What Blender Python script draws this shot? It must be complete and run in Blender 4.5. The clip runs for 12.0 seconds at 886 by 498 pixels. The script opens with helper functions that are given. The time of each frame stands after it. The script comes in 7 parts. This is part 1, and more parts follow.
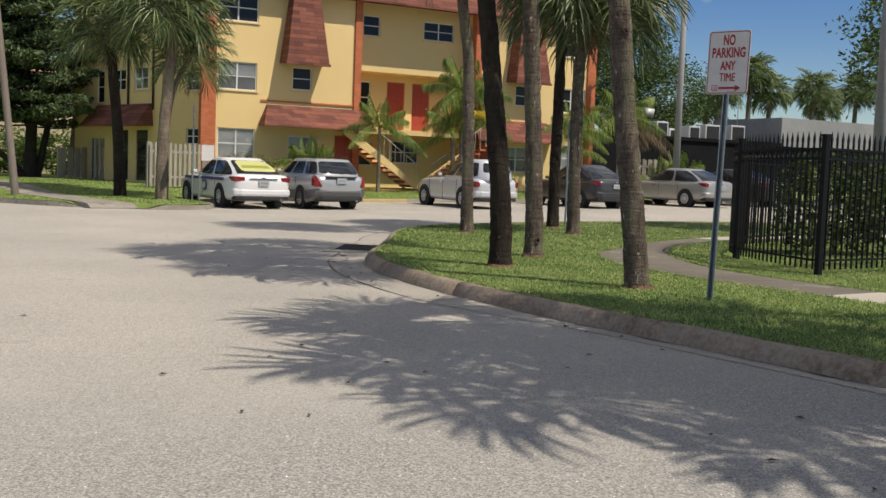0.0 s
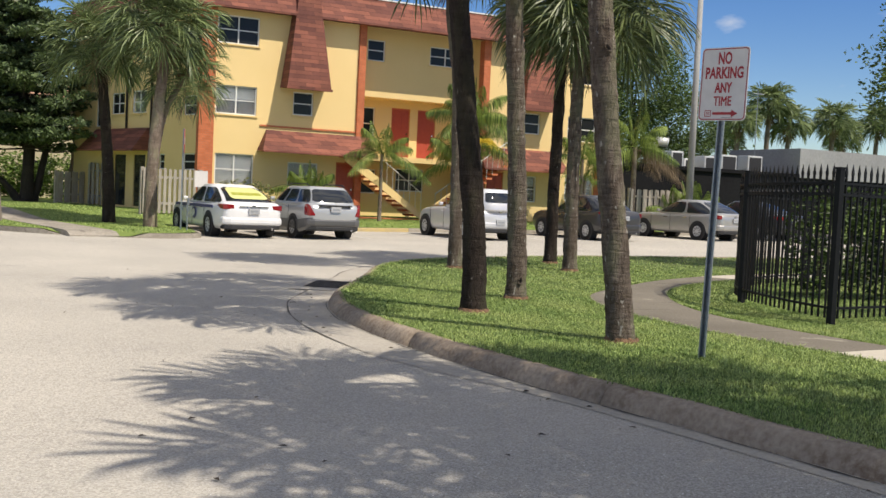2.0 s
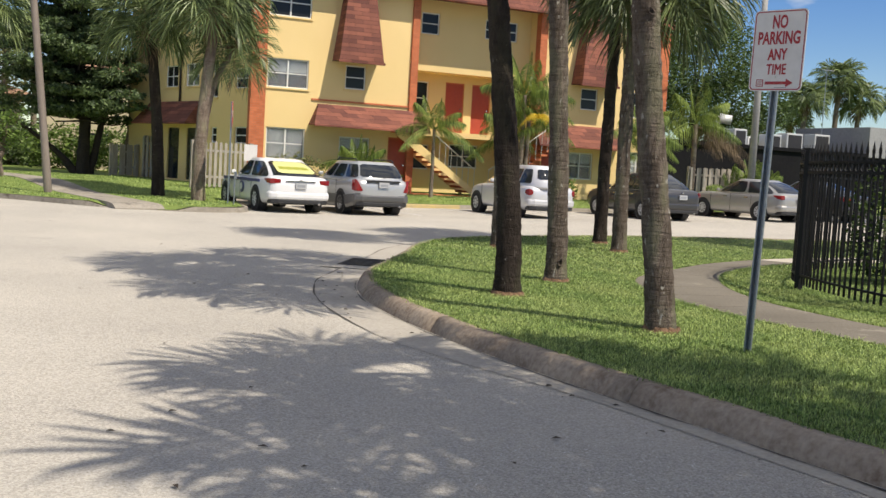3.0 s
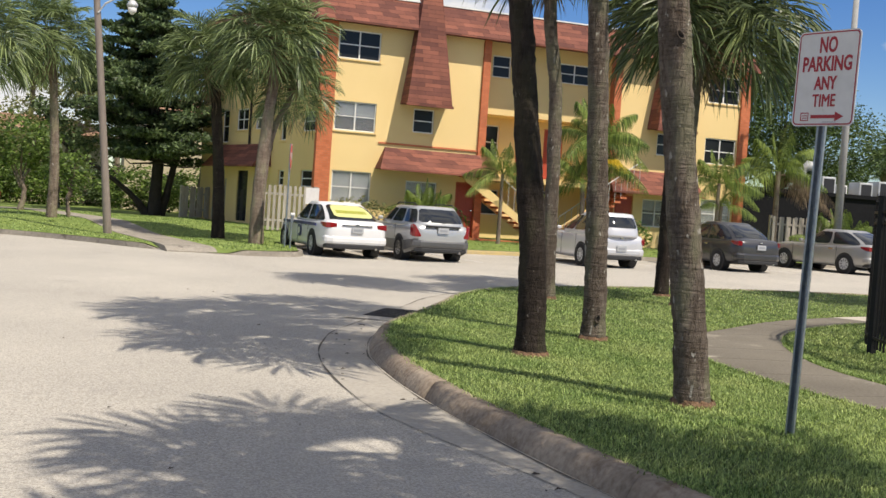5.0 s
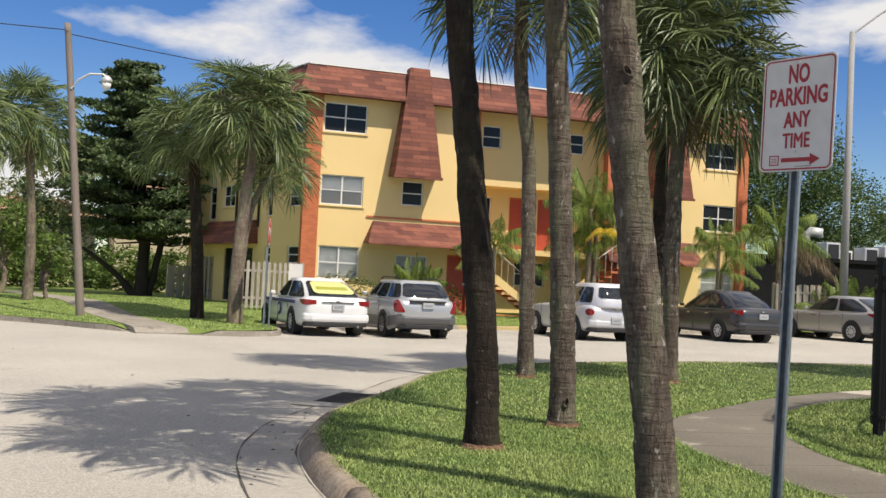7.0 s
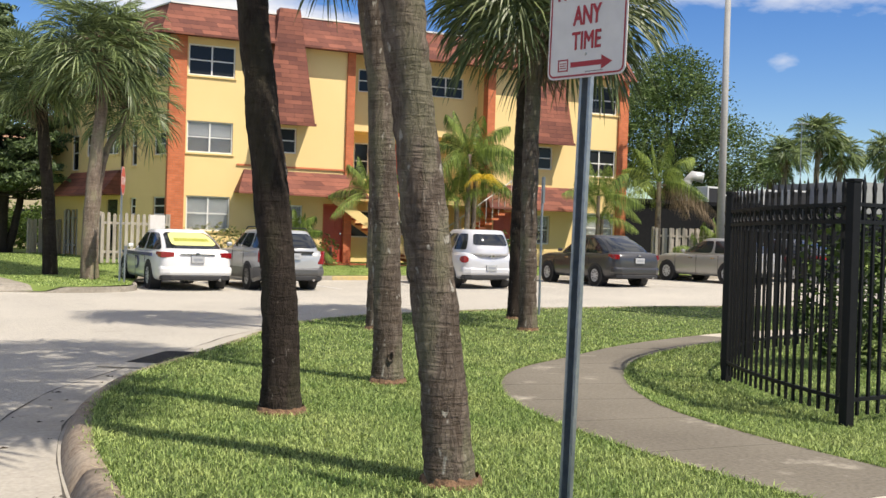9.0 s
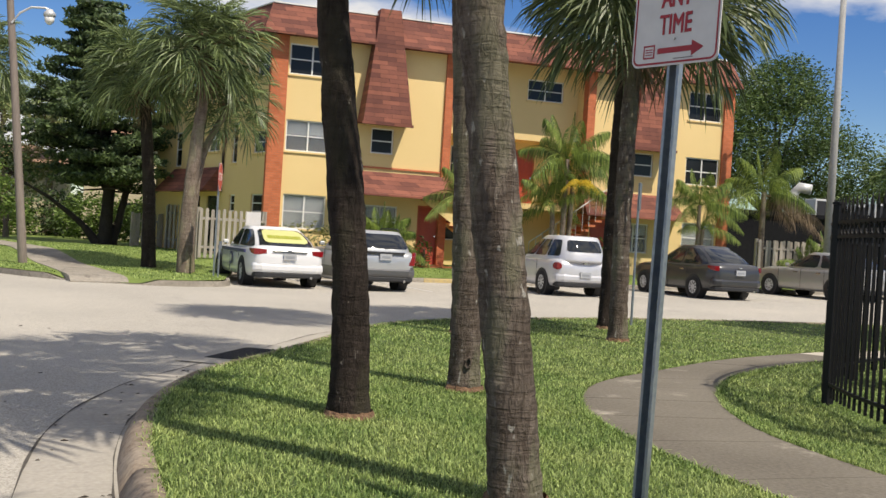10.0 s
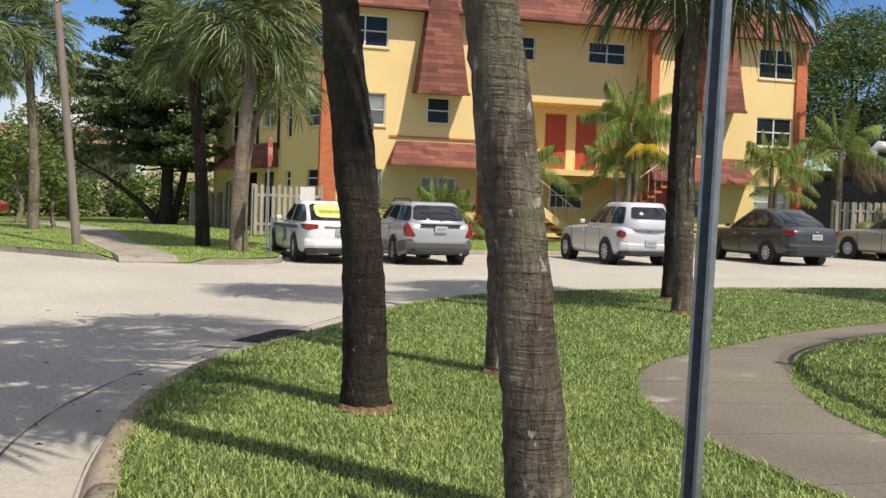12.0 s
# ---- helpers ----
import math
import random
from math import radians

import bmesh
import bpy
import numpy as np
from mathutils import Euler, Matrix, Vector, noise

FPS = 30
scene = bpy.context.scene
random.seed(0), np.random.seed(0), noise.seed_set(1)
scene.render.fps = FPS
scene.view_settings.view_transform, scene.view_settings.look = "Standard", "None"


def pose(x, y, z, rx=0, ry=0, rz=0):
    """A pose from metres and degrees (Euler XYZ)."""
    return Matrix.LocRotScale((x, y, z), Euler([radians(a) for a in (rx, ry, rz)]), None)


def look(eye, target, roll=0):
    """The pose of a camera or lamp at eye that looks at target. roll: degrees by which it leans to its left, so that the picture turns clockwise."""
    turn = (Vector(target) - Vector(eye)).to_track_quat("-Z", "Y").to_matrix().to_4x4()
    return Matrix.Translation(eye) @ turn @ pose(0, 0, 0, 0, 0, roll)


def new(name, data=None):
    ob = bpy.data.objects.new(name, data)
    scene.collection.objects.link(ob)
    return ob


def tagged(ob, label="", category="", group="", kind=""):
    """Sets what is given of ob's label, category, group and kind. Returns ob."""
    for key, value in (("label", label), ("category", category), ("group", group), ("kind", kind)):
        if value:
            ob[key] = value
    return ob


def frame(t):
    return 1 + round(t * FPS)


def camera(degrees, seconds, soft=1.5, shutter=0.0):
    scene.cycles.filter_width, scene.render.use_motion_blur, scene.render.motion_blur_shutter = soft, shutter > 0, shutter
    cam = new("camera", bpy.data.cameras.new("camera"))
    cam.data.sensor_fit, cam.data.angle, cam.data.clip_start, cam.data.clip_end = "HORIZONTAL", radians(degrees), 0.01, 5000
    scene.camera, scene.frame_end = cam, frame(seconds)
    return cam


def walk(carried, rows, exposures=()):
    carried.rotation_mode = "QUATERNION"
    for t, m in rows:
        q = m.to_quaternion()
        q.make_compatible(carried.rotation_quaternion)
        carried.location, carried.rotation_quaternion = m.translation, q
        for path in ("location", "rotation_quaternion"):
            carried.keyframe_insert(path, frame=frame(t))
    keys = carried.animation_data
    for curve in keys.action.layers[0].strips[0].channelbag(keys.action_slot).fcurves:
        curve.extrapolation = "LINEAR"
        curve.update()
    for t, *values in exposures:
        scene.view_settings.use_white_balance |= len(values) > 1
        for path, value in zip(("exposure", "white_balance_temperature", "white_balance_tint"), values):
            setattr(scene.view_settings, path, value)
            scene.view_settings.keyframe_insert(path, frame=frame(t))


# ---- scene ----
cam = camera(46.5, 12.0)
PATH = [
    (0, (0.616, -0.819, 1.312), (1.55, 0.943, 1.16), 2.1),
    (0.5, (0.878, -0.533, 1.362), (1.703, 1.288, 1.314), 3.2),
    (1, (1.143, -0.363, 1.365), (1.978, 1.454, 1.364), 3.5),
    (1.5, (1.419, -0.112, 1.391), (2.318, 1.674, 1.349), 2.6),
    (2, (1.747, 0.1, 1.4), (2.649, 1.882, 1.299), 2.7),
    (2.5, (2.011, 0.302, 1.389), (2.894, 2.092, 1.257), 3.6),
    (3, (2.294, 0.549, 1.402), (3.092, 2.376, 1.25), 3.3),
    (3.5, (2.579, 0.707, 1.439), (3.307, 2.565, 1.307), 4.2),
    (5.5, (3.536, 1.531, 1.438), (4.135, 3.438, 1.362), 2.7),
    (6, (3.766, 1.8, 1.438), (4.325, 3.718, 1.343), 1.5),
    (6.5, (4.046, 2.044, 1.438), (4.569, 3.973, 1.362), 2.4),
    (7, (4.259, 2.215, 1.455), (4.878, 4.116, 1.524), 2.8),
    (7.5, (4.498, 2.405, 1.457), (5.331, 4.221, 1.548), 0.9),
    (9.5, (5.481, 3.046, 1.403), (6.247, 4.893, 1.361), 2.1),
    (10, (5.575, 3.198, 1.399), (6.204, 5.096, 1.381), 3.5),
    (10.5, (5.705, 3.424, 1.419), (6.327, 5.325, 1.442), 2.8),
    (11, (5.838, 3.583, 1.409), (6.429, 5.494, 1.389), 2.1),
    (11.5, (6.015, 3.766, 1.391), (6.55, 5.691, 1.304), 2.7),
    (12, (6.124, 3.996, 1.38), (6.627, 5.93, 1.302), 2.0),
]
walk(cam, [(t, look(eye, target, roll)) for t, eye, target, roll in PATH], [(t, e - 0.06, 6800, 11) for t, e in ((0, -0.2), (0.5, 0.1), (1.2, 0.17), (3.5, 0.22), (7, 0.16), (9.5, 0.44), (10.0, 0.1), (10.5, 0.14), (11, 0.18), (12, 0.2))])

# ---------- world, sun, exposure ----------
SUN_AZ = 152.0
SUN_EL = 56.0
world = bpy.data.worlds.new("world")
scene.world = world
world.use_nodes = True
wn, wl = world.node_tree.nodes, world.node_tree.links
wn.clear()
w_out = wn.new("ShaderNodeOutputWorld")
w_bg = wn.new("ShaderNodeBackground")
w_sky = wn.new("ShaderNodeTexSky")
w_sky.sky_type = "NISHITA"
w_sky.sun_disc = False
w_sky.sun_elevation = radians(SUN_EL)
w_sky.sun_rotation = radians(SUN_AZ)
w_sky.air_density = 1.0
w_sky.dust_density = 0.05
w_sky.ozone_density = 3.5
w_bg.inputs["Strength"].default_value = 0.085
w_tc = wn.new("ShaderNodeTexCoord")
w_map = wn.new("ShaderNodeMapping")
w_map.inputs["Scale"].default_value = (1.0, 1.0, 2.6)
w_map.inputs["Location"].default_value = (0.9, 0.55, 0.35)
w_noise = wn.new("ShaderNodeTexNoise")
w_noise.inputs["Scale"].default_value = 5.0
w_noise.inputs["Detail"].default_value = 7.0
w_noise.inputs["Roughness"].default_value = 0.55
w_ramp = wn.new("ShaderNodeValToRGB")
w_ramp.color_ramp.elements[0].position = 0.49
w_ramp.color_ramp.elements[1].position = 0.66
w_mix = wn.new("ShaderNodeMix")
w_mix.data_type = "RGBA"
w_mix.inputs[7].default_value = (9.0, 9.15, 9.4, 1)
wl.new(w_tc.outputs["Generated"], w_map.inputs["Vector"])
wl.new(w_map.outputs["Vector"], w_noise.inputs["Vector"])
w_sep = wn.new("ShaderNodeSeparateXYZ")
wl.new(w_tc.outputs["Generated"], w_sep.inputs[0])
w_low = wn.new("ShaderNodeMapRange")
w_low.inputs["From Min"].default_value, w_low.inputs["From Max"].default_value = 0.24, 0.42
w_low.inputs["To Min"].default_value, w_low.inputs["To Max"].default_value = -0.09, 0.09
wl.new(w_sep.outputs["Z"], w_low.inputs["Value"])
w_mul = wn.new("ShaderNodeMath")
w_mul.operation = "ADD"
wl.new(w_noise.outputs["Fac"], w_mul.inputs[0])
wl.new(w_low.outputs[0], w_mul.inputs[1])
# the day's cumulus banks: direction, half width, half height, thickness
w_last = w_mul
for cd, cw, ch, ck in (((0.175, 0.958, 0.235), 0.13, 0.052, 0.17), ((0.235, 0.94, 0.20), 0.11, 0.034, 0.16), ((0.34, 0.92, 0.185), 0.10, 0.03, 0.12), ((0.03, 0.975, 0.225), 0.11, 0.026, 0.12), ((-0.11, 0.99, 0.09), 0.19, 0.085, 0.19), ((0.655, 0.737, 0.170), 0.038, 0.020, 0.17), ((0.665, 0.70, 0.242), 0.115, 0.05, 0.18), ((0.56, 0.79, 0.245), 0.07, 0.045, 0.12)):
    w_sub = wn.new("ShaderNodeVectorMath")
    w_sub.operation = "SUBTRACT"
    w_sub.inputs[1].default_value = cd
    wl.new(w_tc.outputs["Generated"], w_sub.inputs[0])
    w_div = wn.new("ShaderNodeVectorMath")
    w_div.operation = "MULTIPLY"
    w_div.inputs[1].default_value = (1 / cw, 1 / cw, 1 / ch)
    wl.new(w_sub.outputs[0], w_div.inputs[0])
    w_len = wn.new("ShaderNodeVectorMath")
    w_len.operation = "LENGTH"
    wl.new(w_div.outputs[0], w_len.inputs[0])
    w_fall = wn.new("ShaderNodeMapRange")
    w_fall.inputs["From Min"].default_value, w_fall.inputs["From Max"].default_value = 0.25, 1.25
    w_fall.inputs["To Min"].default_value, w_fall.inputs["To Max"].default_value = ck, 0.0
    wl.new(w_len.outputs["Value"], w_fall.inputs["Value"])
    w_sum = wn.new("ShaderNodeMath")
    w_sum.operation = "ADD"
    wl.new(w_last.outputs[0], w_sum.inputs[0])
    wl.new(w_fall.outputs[0], w_sum.inputs[1])
    w_last = w_sum
wl.new(w_last.outputs[0], w_ramp.inputs["Fac"])
wl.new(w_ramp.outputs["Color"], w_mix.inputs[0])
w_hsv = wn.new("ShaderNodeHueSaturation")
w_hsv.inputs["Saturation"].default_value = 1.34
w_hsv.inputs["Hue"].default_value = 0.515
w_hsv.inputs["Value"].default_value = 1.24
wl.new(w_sky.outputs["Color"], w_hsv.inputs["Color"])
wl.new(w_hsv.outputs["Color"], w_mix.inputs[6])
wl.new(w_mix.outputs[2], w_bg.inputs["Color"])
wl.new(w_bg.outputs["Background"], w_out.inputs["Surface"])

sun_data = bpy.data.lights.new("sun", "SUN")
sun_data.energy = 4.9
sun_data.angle = radians(0.53)
sun_data.color = (1.0, 0.94, 0.84)
sun = new("sun", sun_data)
sd = Vector((math.sin(radians(SUN_AZ)) * math.cos(radians(SUN_EL)), math.cos(radians(SUN_AZ)) * math.cos(radians(SUN_EL)), math.sin(radians(SUN_EL))))
sun.matrix_world = look(tuple(sd * 80), (0, 0, 0))

# ---------- materials ----------


def shader(name):
    m = bpy.data.materials.new(name)
    m.use_nodes = True
    return m, m.node_tree.nodes, m.node_tree.links, m.node_tree.nodes["Principled BSDF"]


def mat(name, a, b=None, rough=0.8, metal=0.0, big=0.6, fine=25.0, bump=0.25, stain=None, stain_at=0.62, island=0.0, spec=0.4, coat=0.0, stretch=(1, 1, 1), speck=0.0):
    """A surface with colours a and b mixed by a large and a fine noise, an optional stain colour, and a fine bump."""
    m, n, l, p = shader(name)
    b = b or tuple(c * 0.75 for c in a)
    tc = n.new("ShaderNodeTexCoord")
    mp = n.new("ShaderNodeMapping")
    mp.inputs["Scale"].default_value = stretch
    l.new(tc.outputs["Object"], mp.inputs["Vector"])
    n1, n2 = n.new("ShaderNodeTexNoise"), n.new("ShaderNodeTexNoise")
    n1.inputs["Scale"].default_value, n1.inputs["Detail"].default_value = big, 5
    n2.inputs["Scale"].default_value, n2.inputs["Detail"].default_value = fine, 4
    for q in (n1, n2):
        l.new(mp.outputs["Vector"], q.inputs["Vector"])
    add = n.new("ShaderNodeMath")
    add.operation = "ADD"
    l.new(n1.outputs["Fac"], add.inputs[0])
    l.new(n2.outputs["Fac"], add.inputs[1])
    ramp = n.new("ShaderNodeMapRange")
    ramp.inputs["From Min"].default_value, ramp.inputs["From Max"].default_value = 0.7, 1.3
    l.new(add.outputs[0], ramp.inputs["Value"])
    mx = n.new("ShaderNodeMix")
    mx.data_type = "RGBA"
    mx.inputs[6].default_value, mx.inputs[7].default_value = (*a, 1), (*b, 1)
    l.new(ramp.outputs[0], mx.inputs[0])
    out = mx.outputs[2]
    if stain:
        n3 = n.new("ShaderNodeTexNoise")
        n3.inputs["Scale"].default_value, n3.inputs["Detail"].default_value = big * 2.3, 8
        n3.inputs["Roughness"].default_value = 0.7
        l.new(mp.outputs["Vector"], n3.inputs["Vector"])
        r3 = n.new("ShaderNodeMapRange")
        r3.inputs["From Min"].default_value, r3.inputs["From Max"].default_value = stain_at, stain_at + 0.12
        l.new(n3.outputs["Fac"], r3.inputs["Value"])
        m3 = n.new("ShaderNodeMix")
        m3.data_type = "RGBA"
        m3.inputs[7].default_value = (*stain, 1)
        l.new(out, m3.inputs[6])
        l.new(r3.outputs[0], m3.inputs[0])
        out = m3.outputs[2]
    if speck:
        vo_ = n.new("ShaderNodeTexVoronoi")
        vo_.inputs["Scale"].default_value = 90
        l.new(mp.outputs["Vector"], vo_.inputs["Vector"])
        r4 = n.new("ShaderNodeMapRange")
        r4.inputs["From Min"].default_value, r4.inputs["From Max"].default_value = 0.0, 1.0
        r4.inputs["To Min"].default_value, r4.inputs["To Max"].default_value = 1 - speck * 0.5, 1 + speck * 0.5
        sepc = n.new("ShaderNodeSeparateColor")
        l.new(vo_.outputs["Color"], sepc.inputs[0])
        l.new(sepc.outputs[0], r4.inputs["Value"])
        h4 = n.new("ShaderNodeHueSaturation")
        l.new(r4.outputs[0], h4.inputs["Value"])
        l.new(out, h4.inputs["Color"])
        out = h4.outputs["Color"]
    if island:
        geo = n.new("ShaderNodeNewGeometry")
        hsv = n.new("ShaderNodeHueSaturation")
        mr = n.new("ShaderNodeMapRange")
        mr.inputs["To Min"].default_value, mr.inputs["To Max"].default_value = 1 - island, 1 + island
        l.new(geo.outputs["Random Per Island"], mr.inputs["Value"])
        l.new(mr.outputs[0], hsv.inputs["Value"])
        l.new(out, hsv.inputs["Color"])
        out = hsv.outputs["Color"]
    l.new(out, p.inputs["Base Color"])
    p.inputs["Roughness"].default_value, p.inputs["Metallic"].default_value = rough, metal
    p.inputs["Specular IOR Level"].default_value = spec
    p.inputs["Coat Weight"].default_value = coat
    p.inputs["Coat Roughness"].default_value = 0.05
    if bump:
        bp = n.new("ShaderNodeBump")
        bp.inputs["Strength"].default_value, bp.inputs["Distance"].default_value = bump, 0.02
        l.new(add.outputs[0], bp.inputs["Height"])
        l.new(bp.outputs["Normal"], p.inputs["Normal"])
    return m


def leaf_mat(name, a, b, through_light=0.35, island=0.35, rough=0.55):
    """Foliage: part of the light passes through the leaf."""
    m, n, l, p = shader(name)
    geo = n.new("ShaderNodeNewGeometry")
    tc = n.new("ShaderNodeTexCoord")
    nz = n.new("ShaderNodeTexNoise")
    nz.inputs["Scale"].default_value = 1.3
    l.new(tc.outputs["Object"], nz.inputs["Vector"])
    ad = n.new("ShaderNodeMath")
    ad.operation = "MULTIPLY_ADD"
    ad.inputs[1].default_value = 0.6
    l.new(geo.outputs["Random Per Island"], ad.inputs[0])
    sb = n.new("ShaderNodeMath")
    sb.operation = "SUBTRACT"
    sb.inputs[1].default_value = 0.3
    l.new(nz.outputs["Fac"], sb.inputs[0])
    l.new(sb.outputs[0], ad.inputs[2])
    mx = n.new("ShaderNodeMix")
    mx.data_type = "RGBA"
    mx.inputs[6].default_value, mx.inputs[7].default_value = (*a, 1), (*b, 1)
    l.new(ad.outputs[0], mx.inputs[0])
    hsv = n.new("ShaderNodeHueSaturation")
    mr = n.new("ShaderNodeMapRange")
    mr.inputs["To Min"].default_value, mr.inputs["To Max"].default_value = 1 - island, 1 + island
    l.new(geo.outputs["Random Per Island"], mr.inputs["Value"])
    l.new(mr.outputs[0], hsv.inputs["Value"])
    l.new(mx.outputs[2], hsv.inputs["Color"])
    l.new(hsv.outputs["Color"], p.inputs["Base Color"])
    p.inputs["Roughness"].default_value = rough
    p.inputs["Specular IOR Level"].default_value = 0.35
    tr = n.new("ShaderNodeBsdfTranslucent")
    l.new(hsv.outputs["Color"], tr.inputs["Color"])
    ms = n.new("ShaderNodeMixShader")
    ms.inputs[0].default_value = through_light
    l.new(p.outputs[0], ms.inputs[1])
    l.new(tr.outputs[0], ms.inputs[2])
    l.new(ms.outputs[0], n["Material Output"].inputs["Surface"])
    return m


def brick_mat(name, a, b, mortar, width, height, gap, rough=0.85, axis="XZ", bump=0.5, offset=0.5):
    """Courses of shingles or bricks that run along the object's x (or y) axis and stack in z."""
    m, n, l, p = shader(name)
    tc = n.new("ShaderNodeTexCoord")
    sp = n.new("ShaderNodeSeparateXYZ")
    cb = n.new("ShaderNodeCombineXYZ")
    l.new(tc.outputs["Object"], sp.inputs[0])
    ax = n.new("ShaderNodeMath")
    ax.operation = "ADD"
    l.new(sp.outputs["X"], ax.inputs[0])
    l.new(sp.outputs["Y"], ax.inputs[1])
    l.new(ax.outputs[0] if axis == "XYZ" else sp.outputs["X"], cb.inputs["X"])
    l.new(sp.outputs["Z"], cb.inputs["Y"])
    bt = n.new("ShaderNodeTexBrick")
    bt.offset = offset
    bt.inputs["Color1"].default_value, bt.inputs["Color2"].default_value, bt.inputs["Mortar"].default_value = (*a, 1), (*b, 1), (*mortar, 1)
    bt.inputs["Scale"].default_value = 1.0
    bt.inputs["Brick Width"].default_value, bt.inputs["Row Height"].default_value, bt.inputs["Mortar Size"].default_value = width, height, gap
    bt.inputs["Bias"].default_value = -0.1
    l.new(cb.outputs[0], bt.inputs["Vector"])
    nz = n.new("ShaderNodeTexNoise")
    nz.inputs["Scale"].default_value, nz.inputs["Detail"].default_value = 1.6, 6
    l.new(tc.outputs["Object"], nz.inputs["Vector"])
    mr = n.new("ShaderNodeMapRange")
    mr.inputs["To Min"].default_value, mr.inputs["To Max"].default_value = 0.65, 1.35
    l.new(nz.outputs["Fac"], mr.inputs["Value"])
    hsv = n.new("ShaderNodeHueSaturation")
    l.new(mr.outputs[0], hsv.inputs["Value"])
    l.new(bt.outputs["Color"], hsv.inputs["Color"])
    l.new(hsv.outputs["Color"], p.inputs["Base Color"])
    p.inputs["Roughness"].default_value = rough
    p.inputs["Specular IOR Level"].default_value = 0.25
    bp = n.new("ShaderNodeBump")
    bp.invert = True
    bp.inputs["Strength"].default_value, bp.inputs["Distance"].default_value = bump, 0.02
    l.new(bt.outputs["Fac"], bp.inputs["Height"])
    l.new(bp.outputs["Normal"], p.inputs["Normal"])
    return m


def palm_bark(name, light, dark, pale, ring=9.0, fleck=0.66):
    """Palm bark: thin crowded leaf-scar rings, upright cracks, mossy stains and pale lichen flecks."""
    m, n, l, p = shader(name)
    tc = n.new("ShaderNodeTexCoord")

    def field(scale, detail, distort=0.0, rough=0.5):
        mp = n.new("ShaderNodeMapping")
        mp.inputs["Scale"].default_value = scale
        l.new(tc.outputs["Object"], mp.inputs["Vector"])
        q = n.new("ShaderNodeTexNoise")
        q.inputs["Scale"].default_value, q.inputs["Detail"].default_value = 1.0, detail
        q.inputs["Distortion"].default_value, q.inputs["Roughness"].default_value = distort, rough
        l.new(mp.outputs[0], q.inputs["Vector"])
        return q.outputs["Fac"]

    def band(src, lo, hi, to0=0.0, to1=1.0):
        r = n.new("ShaderNodeMapRange")
        r.inputs["From Min"].default_value, r.inputs["From Max"].default_value = lo, hi
        r.inputs["To Min"].default_value, r.inputs["To Max"].default_value = to0, to1
        l.new(src, r.inputs["Value"])
        return r.outputs[0]

    def blend(fac, a, b):
        x = n.new("ShaderNodeMix")
        x.data_type = "RGBA"
        l.new(fac, x.inputs[0])
        for k, v in ((6, a), (7, b)):
            if isinstance(v, tuple):
                x.inputs[k].default_value = (*v, 1)
            else:
                l.new(v, x.inputs[k])
        return x.outputs[2]

    def calc(op, a, b):
        x = n.new("ShaderNodeMath")
        x.operation = op
        for k, v in ((0, a), (1, b)):
            if isinstance(v, float):
                x.inputs[k].default_value = v
            else:
                l.new(v, x.inputs[k])
        return x.outputs[0]

    rings = field((4.5, 4.5, ring * 3.4), 3, 0.6, 0.55)
    cracks = field((30, 30, 7.5), 5, 0.9, 0.65)
    grain = field((90, 90, 70), 3)
    large = field((5.0, 5.0, 1.6), 4)
    flecks = field((17, 17, 9), 3, 0.3)
    height = calc("ADD", calc("MULTIPLY", band(rings, 0.34, 0.58), 0.42), calc("MULTIPLY", band(cracks, 0.38, 0.58), 0.58))
    base = blend(calc("MULTIPLY", height, calc("MULTIPLY", band(grain, 0.3, 0.7, 0.75, 1.1), band(large, 0.36, 0.6, 0.45, 1.15))), dark, light)
    moss = blend(calc("MULTIPLY", band(large, 0.5, 0.62), 0.6), base, tuple(light[k] * f for k, f in enumerate((0.78, 0.92, 0.72))))
    l.new(blend(band(flecks, fleck, fleck + 0.05), moss, pale), p.inputs["Base Color"])
    p.inputs["Roughness"].default_value = 0.95
    p.inputs["Specular IOR Level"].default_value = 0.12
    bp = n.new("ShaderNodeBump")
    bp.inputs["Strength"].default_value, bp.inputs["Distance"].default_value = 0.9, 0.014
    l.new(calc("ADD", height, calc("MULTIPLY", grain, 0.3)), bp.inputs["Height"])
    l.new(bp.outputs["Normal"], p.inputs["Normal"])
    return m


M = {}
M["road"] = mat("road", (0.47, 0.435, 0.375), (0.35, 0.325, 0.285), rough=0.95, big=0.35, fine=55, bump=0.6, stain=(0.30, 0.28, 0.25), stain_at=0.60, spec=0.2, speck=0.5)
# the older stretch of the street has lost its fine bitumen: grey, with bare light and dark stones
_n, _l = M["road"].node_tree.nodes, M["road"].node_tree.links
_p = _n["Principled BSDF"]
_tc = _n.new("ShaderNodeTexCoord")
_sep = _n.new("ShaderNodeSeparateXYZ")
_l.new(_tc.outputs["Object"], _sep.inputs[0])
_nz = _n.new("ShaderNodeTexNoise")
_nz.inputs["Scale"].default_value, _nz.inputs["Detail"].default_value = 0.5, 6
_l.new(_tc.outputs["Object"], _nz.inputs["Vector"])
_add = _n.new("ShaderNodeMath")
_add.operation = "MULTIPLY_ADD"
_add.inputs[1].default_value = 5.0
_l.new(_nz.outputs["Fac"], _add.inputs[0])
_l.new(_sep.outputs["Y"], _add.inputs[2])
_worn = _n.new("ShaderNodeMapRange")
_worn.interpolation_type = "SMOOTHSTEP"
_worn.inputs["From Min"].default_value, _worn.inputs["From Max"].default_value = 9.5, 5.0
_l.new(_add.outputs[0], _worn.inputs["Value"])
_vo = _n.new("ShaderNodeTexVoronoi")
_vo.inputs["Scale"].default_value = 120
_l.new(_tc.outputs["Object"], _vo.inputs["Vector"])
